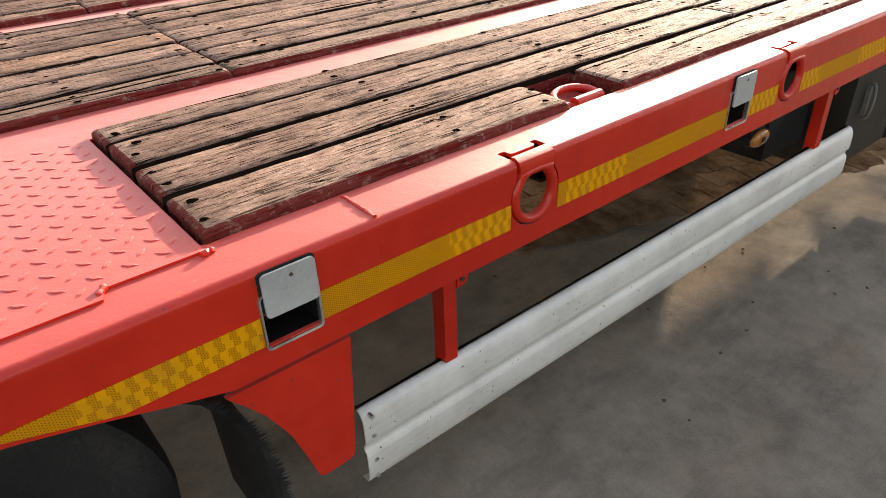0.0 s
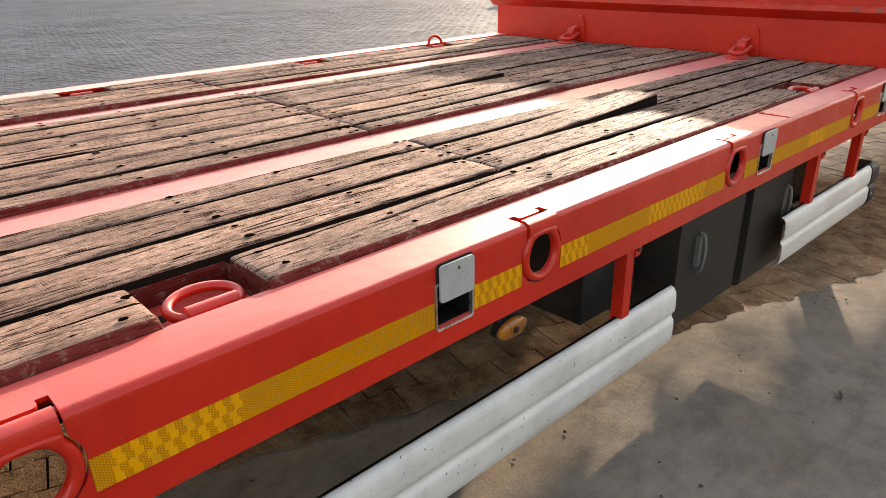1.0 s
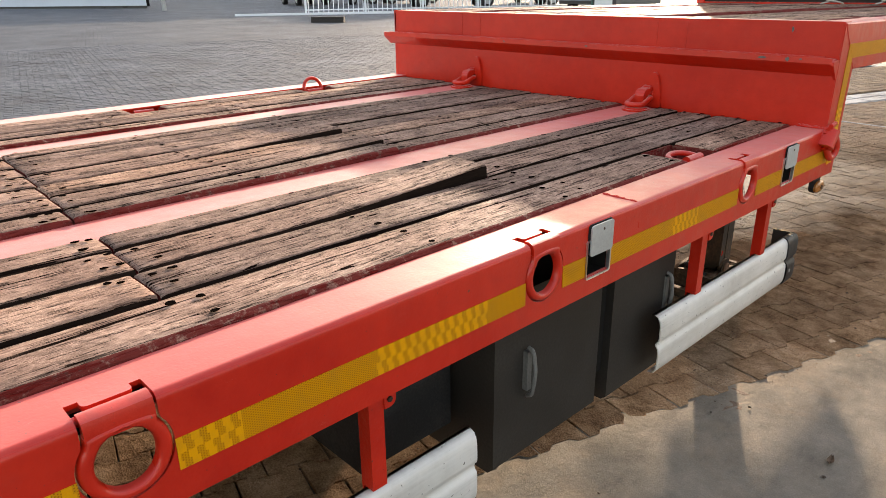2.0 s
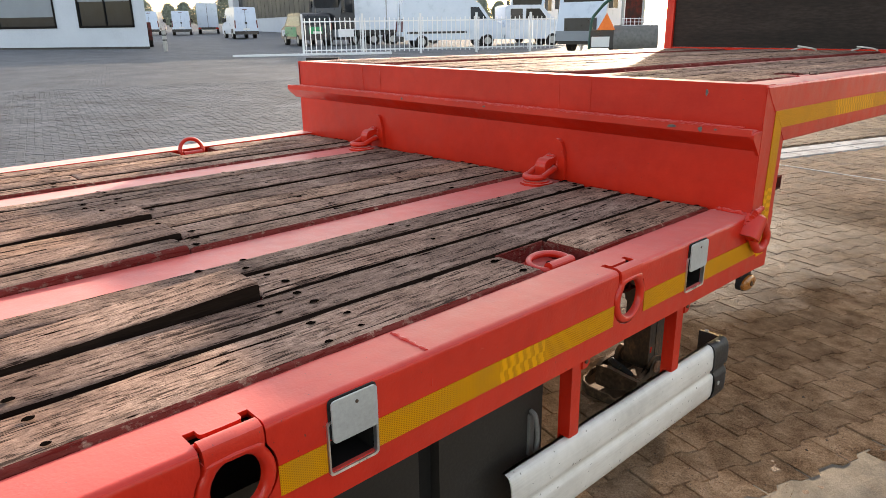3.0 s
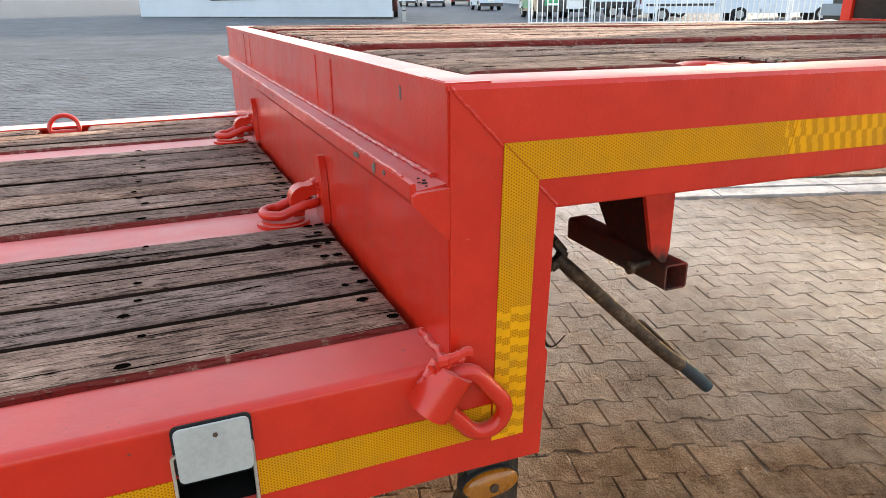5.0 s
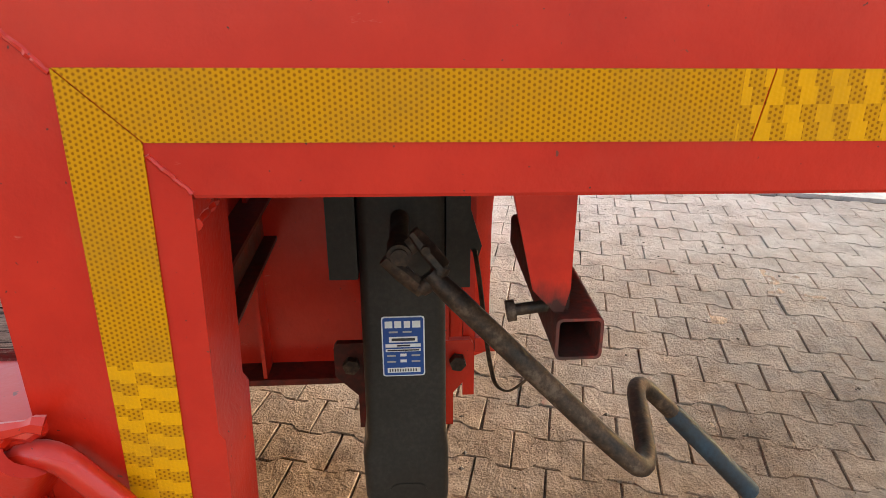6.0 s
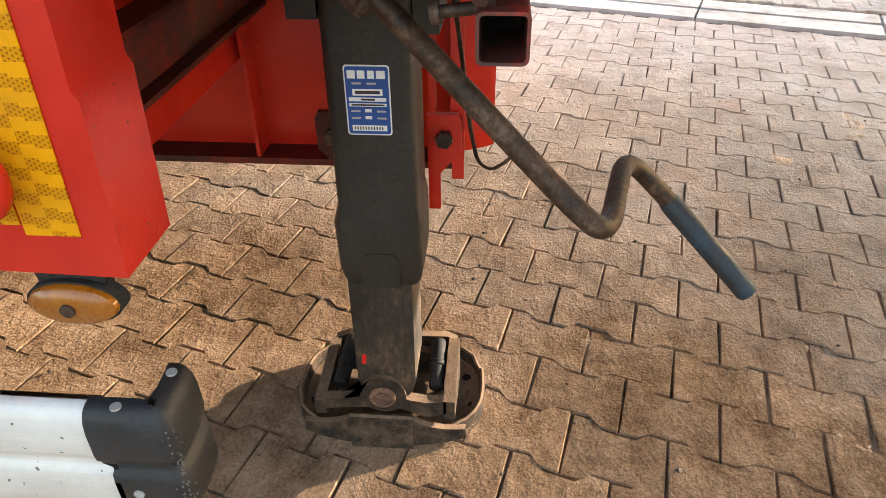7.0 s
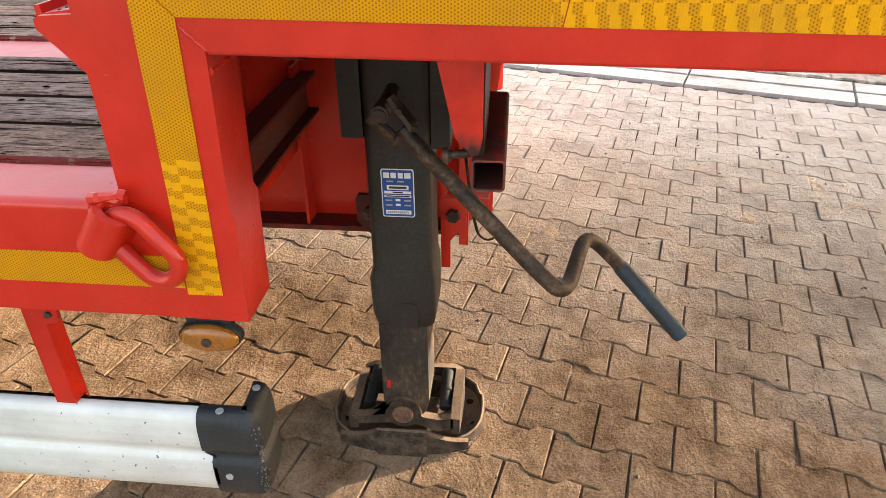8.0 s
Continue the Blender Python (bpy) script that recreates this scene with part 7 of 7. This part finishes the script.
def road_roller():
    """A green machine with an orange warning triangle, a drum and a mesh guard."""
    x, y = -15.4, 22.6
    th = thing("road_roller", (x, y, rise(x, y)), "dark green machine with grey drum and orange warning triangle", "machine", turn=heading_of(-0.55, 0.83))
    m = th.matrix_basis

    def add(name, bm, material, lab=""):
        bm.transform(m)
        return part(name, bm, material, th, lab)

    bm = B()
    cyl(bm, (-0.2, 0.2, 0.62), (1.5, 0.2, 0.62), 0.62, 30)
    soften(bm, 0.03, 1, 50)
    add("drum", bm, DULL_ZINC, "smooth grey steel drum")
    bm = B()
    box(bm, -1.1, -0.2, -0.3, 1.5, 0.35, 1.05)
    soften(bm, 0.06, 2)
    add("body", bm, CARDARK)
    bm = B()
    box(bm, -1.05, -0.35, -0.34, -0.3, 0.4, 0.8)
    add("number_board", bm, WHITE, "white plate")
    for pts in ([(-1.15, 0.2, 0.3), (-1.1, 0.4, 1.5), (-0.6, 0.5, 2.1), (0.0, 0.5, 2.4), (0.1, 0.5, 3.0)], [(0.9, 0.6, 0.9), (0.9, 0.6, 3.0)], [(0.1, 0.6, 0.6), (0.1, 0.6, 3.0)]):
        bm = B()
        tube(bm, rounded(pts, 0.2), 0.06, 8)
        add("roll_bar", bm, DARKGREEN if len(pts) > 2 else STEEL_GREY)
    bm = B()
    prism(bm, [(-0.85, 1.05), (-0.15, 1.05), (-0.5, 1.7)], "y", -0.36, -0.33)
    add("warning_triangle", bm, ORANGE, "orange warning triangle")
    bm = B()
    for i in range(9):
        tube(bm, [(0.1 + 0.16 * i, 0.0, 1.05), (0.1 + 0.16 * i, 0.0, 1.5)], 0.012, 5)
    for i in range(4):
        tube(bm, [(0.1, 0.0, 1.08 + 0.13 * i), (1.45, 0.0, 1.08 + 0.13 * i)], 0.012, 5)
    add("mesh_guard", bm, FENCEWHITE)
    bm = B()
    box(bm, 0.2, 0.9, 0.8, 1.4, 1.1, 2.6)
    soften(bm, 0.08, 2)
    add("engine_cover", bm, GRIME)


road_roller()


def glass_hall():
    a, b = Vector((-104, 51.6, 0)), Vector((-52.0, 37.0, 0))
    way = (b - a).normalized()
    back = Vector((-way.y, way.x, 0))
    if back.dot(Vector((-1, 0.5, 0))) < 0:
        back = -back
    z0 = rise(b.x, b.y)
    th = thing("glazed_hall", (b.x, b.y, z0), "large hall with dark glazing over a white base", "building")

    def slab(bm, s0, s1, w0, w1, h0, h1):
        q = [a + way * s0 + back * w0, a + way * s1 + back * w0, a + way * s1 + back * w1, a + way * s0 + back * w1]
        prism(bm, [(p.x, p.y) for p in q], "z", z0 + h0, z0 + h1)

    length = (b - a).length
    bm = B()
    slab(bm, 0, length, 0, 12, 0, 2.1)
    slab(bm, 0, length, 0.4, 12, 2.1, 9.0)
    part("wall", bm, PLASTER, th)
    for i in range(26):
        bm = B()
        slab(bm, i * length / 26 + 0.06, (i + 1) * length / 26 - 0.06, 0.3, 0.42, 2.15, 5.2)
        part("window", bm, TINTED, th)
    bm = B()
    slab(bm, -3.4, 0, -0.6, 3, 0, 9.0)
    part("corner_tower", bm, PLASTER, th)
    bm = B()
    slab(bm, 0, length, -0.2, 12, 9.0, 9.3)
    part("roof", bm, CARDARK, th)


glass_hall()


def timbers():
    for (x0, y0), (x1, y1) in (((-22.0, 12.2), (-21.0, 12.95)), ((-19.75, 14.4), (-19.3, 14.75))):
        z = rise(x0, y0)
        way = Vector((x1 - x0, y1 - y0, 0)).normalized()
        side = Vector((-way.y, way.x, 0)) * 0.12
        bm = B()
        for lo, hi, f in ((0.0, 0.1, 1.0), (0.1, 0.2, 0.7)):
            q = [Vector((x0, y0, 0)) - side * f, Vector((x1, y1, 0)) - side * f, Vector((x1, y1, 0)) + side * f, Vector((x0, y0, 0)) + side * f]
            prism(bm, [(p.x, p.y) for p in q], "z", z + lo, z + hi)
        soften(bm, 0.012, 1)
        tagged(part("timber_block", bm, TIMBER), "dark old timber block lying on the yard", "block", "timber blocks on the yard")


timbers()


def tree(x, y, h, seed):
    q = random.Random(seed)
    z = rise(x, y)
    th = thing("tree", (x, y, z), "distant dark green tree with an uneven crown", "tree", "trees beyond the yard")
    bm = B()
    tube(bm, [(x, y, z), (x + 0.1, y, z + h * 0.3), (x, y + 0.1, z + h * 0.75)], [0.25, 0.18, 0.05], 8)
    for k in range(6):
        a = q.uniform(0, 6.3)
        s = z + h * q.uniform(0.25, 0.6)
        tube(bm, [(x, y, s), (x + math.cos(a) * h * 0.2, y + math.sin(a) * h * 0.2, s + h * 0.18)], [0.09, 0.03], 6)
    part("trunk", bm, BARK, th)
    verts, faces = [], []
    for _ in range(4200):
        a, f = q.uniform(0, 6.3), q.random() ** 0.5
        t = q.random()
        rad = h * 0.72 * (1.04 - t) ** 0.6 * min(1.0, 0.45 + 1.6 * t) * (0.8 + 0.5 * noise.noise((math.cos(a) * 2 + seed, math.sin(a) * 2, t * 4)))
        c = Vector((x + math.cos(a) * f * rad, y + math.sin(a) * f * rad, z + h * (0.1 + 0.9 * t)))
        k = len(verts)
        for _ in range(3):
            verts.append(tuple(c + Vector((q.uniform(-1, 1), q.uniform(-1, 1), q.uniform(-1, 1))) * 0.3))
        faces.append((k, k + 1, k + 2))
    me = bpy.data.meshes.new("crown")
    me.from_pydata(verts, [], faces)
    me.materials.append(LEAF)
    part("crown", me, None, th)


for i in range(44):
    tree(-196 + i * 1.7 + rng.uniform(-2, 2), 40 + i * 3.1 + rng.uniform(-2, 2), rng.uniform(5.0, 7.6), 300 + i)


def litter():
    """Dry leaves and small stones scattered on slab and paving."""
    verts, faces = [], []
    for _ in range(420):
        x, y = rng.uniform(-3.2, 1.6), rng.uniform(-3.2, 5.0)
        s = rng.uniform(0.003, 0.009)
        k = len(verts)
        verts += [(x + dx * s * rng.uniform(0.7, 1.3), y + dy * s * rng.uniform(0.7, 1.3), 0.002 + dz * s) for dx, dy, dz in ((1, 0, 0.3), (-1, 0.2, 0.3), (0, 1, 0.3), (0.1, -1, 0.3), (0, 0, 0.9))]
        faces += [(k + a, k + b, k + 4) for a, b in ((0, 2), (2, 1), (1, 3), (3, 0))]
    me = bpy.data.meshes.new("grit")
    me.from_pydata(verts, [], faces)
    me.materials.append(SAND)
    tagged(part("grit", me, None), "small stones and crumbs of soil on the paving", "grit", kind="stuff")
    for x, y, a in ((0.5, -1.15, 0.4), (0.42, -0.72, 1.7), (0.75, -1.0, 2.6), (0.62, -1.7, 0.9), (0.35, -1.4, 2.0), (0.9, -2.5, 1.1)):
        bm = B()
        rows = []
        for i in range(6):
            f = i / 5
            w = 0.011 * math.sin(math.pi * (0.08 + 0.86 * f))
            for_row = []
            for s in (-1, 0, 1):
                u, v = (f - 0.5) * 0.05, s * w
                for_row.append(bm.verts.new((x + u * math.cos(a) - v * math.sin(a), y + u * math.sin(a) + v * math.cos(a), 0.004 + 0.006 * abs(s) + 0.008 * (f - 0.5) ** 2 * 4)))
            rows.append(for_row)
        for p, q in zip(rows, rows[1:]):
            for k in range(2):
                bm.faces.new((p[k], p[k + 1], q[k + 1], q[k]))
        tagged(part("dry_leaf", bm, LEG_DUST), "curled dry brown leaf on the ground", "leaf", "dry leaves on the ground")


litter()

# ---- paving, last ----
NEAR = lambda p, s, r: -4.32 < s < -0.13 and -1.35 < p.x < -0.1 and -0.15 < p.y < 1.55
near_centres = stone_field(lambda p, s, r: NEAR(p, s, r))[:300]
near_set = {(round(p.x, 3), round(p.y, 3)) for p in near_centres}
rest_near = stone_field(lambda p, s, r: (-4.32 < s < -0.13 or 0.44 < s < 2.28) and -14 < r < 18 and (round(p.x, 3), round(p.y, 3)) not in near_set)
rest_far = stone_field(lambda p, s, r: 2.34 < s < 13.85 and -11.9 < r < 11.9)
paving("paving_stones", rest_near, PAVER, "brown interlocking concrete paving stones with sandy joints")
paving("far_paving_stones", rest_far, PAVER_GREY, "grey interlocking paving stones across the yard")


def sand_drift():
    """Loose sand lying in and over the joints, as a thin uneven skin."""
    nx, ny, x0, x1, y0, y1 = 190, 230, -2.4, 0.42, -1.0, 2.4
    verts, faces = [], []
    for j in range(ny + 1):
        for i in range(nx + 1):
            x, y = x0 + (x1 - x0) * i / nx, y0 + (y1 - y0) * j / ny
            z = -0.0078 + 0.008 * noise.noise((x * 2.3, y * 2.3, 3.1)) + 0.006 * noise.noise((x * 9, y * 9, 8.0)) + 0.0045 * noise.noise((x * 34, y * 34, 1.0))
            edge = min(i, nx - i, j, ny - j)
            verts.append((x, y, min(z, 0.005) - (0.006 if edge < 3 else 0.0)))
    for j in range(ny):
        for i in range(nx):
            k = j * (nx + 1) + i
            d = Vector((verts[k][0], verts[k][1], 0)) - GUTTER
            if d.dot(AWAY) > -4.45:
                faces.append((k, k + 1, k + nx + 2, k + nx + 1))
    me = bpy.data.meshes.new("sand_drift")
    me.from_pydata(verts, [], faces)
    me.polygons.foreach_set("use_smooth", [True] * len(faces))
    me.materials.append(DRIFT)
    tagged(part("sand_drift", me, None), "thin drifts of brown sand over the paving joints", "sand", kind="stuff")


sand_drift()


def sand_crumbs():
    """Crumbs of sand thrown up in patches on the paving."""
    q = random.Random(5)
    verts, faces = [], []
    while len(faces) < 4 * 15000:
        x, y = q.uniform(-2.3, 0.3), q.uniform(-0.9, 2.3)
        if noise.noise((x * 2.6, y * 2.6, 6.0)) + 0.5 * noise.noise((x * 8, y * 8, 2.0)) < 0.05 + q.uniform(-0.25, 0.45):
            continue
        away = (Vector((x, y, 0)) - GUTTER).dot(AWAY)
        if away < -4.3 or away > -2.3 + q.uniform(-0.5, 0.3):
            continue
        r = q.uniform(0.0007, 0.0021) * (1.9 if q.random() < 0.05 else 1.0)
        k = len(verts)
        verts += [(x + dx * r * q.uniform(0.7, 1.3), y + dy * r * q.uniform(0.7, 1.3), 0.0005 + dz * r) for dx, dy, dz in ((1, 0, -0.4), (-1, 0.2, -0.4), (0, 1, -0.4), (0.1, -1, -0.4), (0, 0, 0.8))]
        faces += [(k + a, k + b, k + 4) for a, b in ((0, 2), (2, 1), (1, 3), (3, 0))]
    me = bpy.data.meshes.new("sand_crumbs")
    me.from_pydata(verts, [], faces)
    me.materials.append(DRIFT)
    tagged(part("sand_crumbs", me, None), "crumbs of brown sand scattered over the paving", "sand", kind="stuff")


sand_crumbs()


def near_paving():
    pav = part("pavement", bpy.data.meshes.new("pavement"), None)
    shapes = []
    for v in range(14):
        top, mid, low = STONE_RINGS
        tx, ty = rng.uniform(-0.012, 0.012), rng.uniform(-0.012, 0.012)
        jit = [(rng.gauss(0, 0.0014), rng.gauss(0, 0.0014)) for _ in top[0]]
        verts = [(q.x + jit[i][0], q.y + jit[i][1], dz + q.x * tx + q.y * ty) for ring, dz in (top, mid, low) for i, q in enumerate(ring)]
        faces = [tuple(range(12))] + [(h + i, h + 12 + i, h + 12 + (i + 1) % 12, h + (i + 1) % 12) for h in (0, 12) for i in range(12)]
        me = bpy.data.meshes.new("paving_stone")
        me.from_pydata(verts, [], faces)
        me.materials.append(PAVER)
        shapes.append(me)
    bed = bmesh.new()
    q = [GUTTER + AWAY * s + EDGE * r for s, r in ((-4.0, -3.5), (-4.0, 1.5), (-1.0, 1.5), (-1.0, -3.5))]
    prism(bed, [(p.x, p.y) for p in q], "z", -0.0158, -0.0145)
    bed.to_mesh(pav.data)
    bed.free()
    pav.data.materials.append(SAND)
    tagged(pav, "brown interlocking paving stones beside the landing leg", "pavement", kind="structure")
    for c in near_centres:
        ob = part("paving_stone", rng.choice(shapes), None, pav)
        ob.matrix_basis = Matrix.Translation((c.x, c.y, rng.uniform(-0.002, 0.0015)))


near_paving()
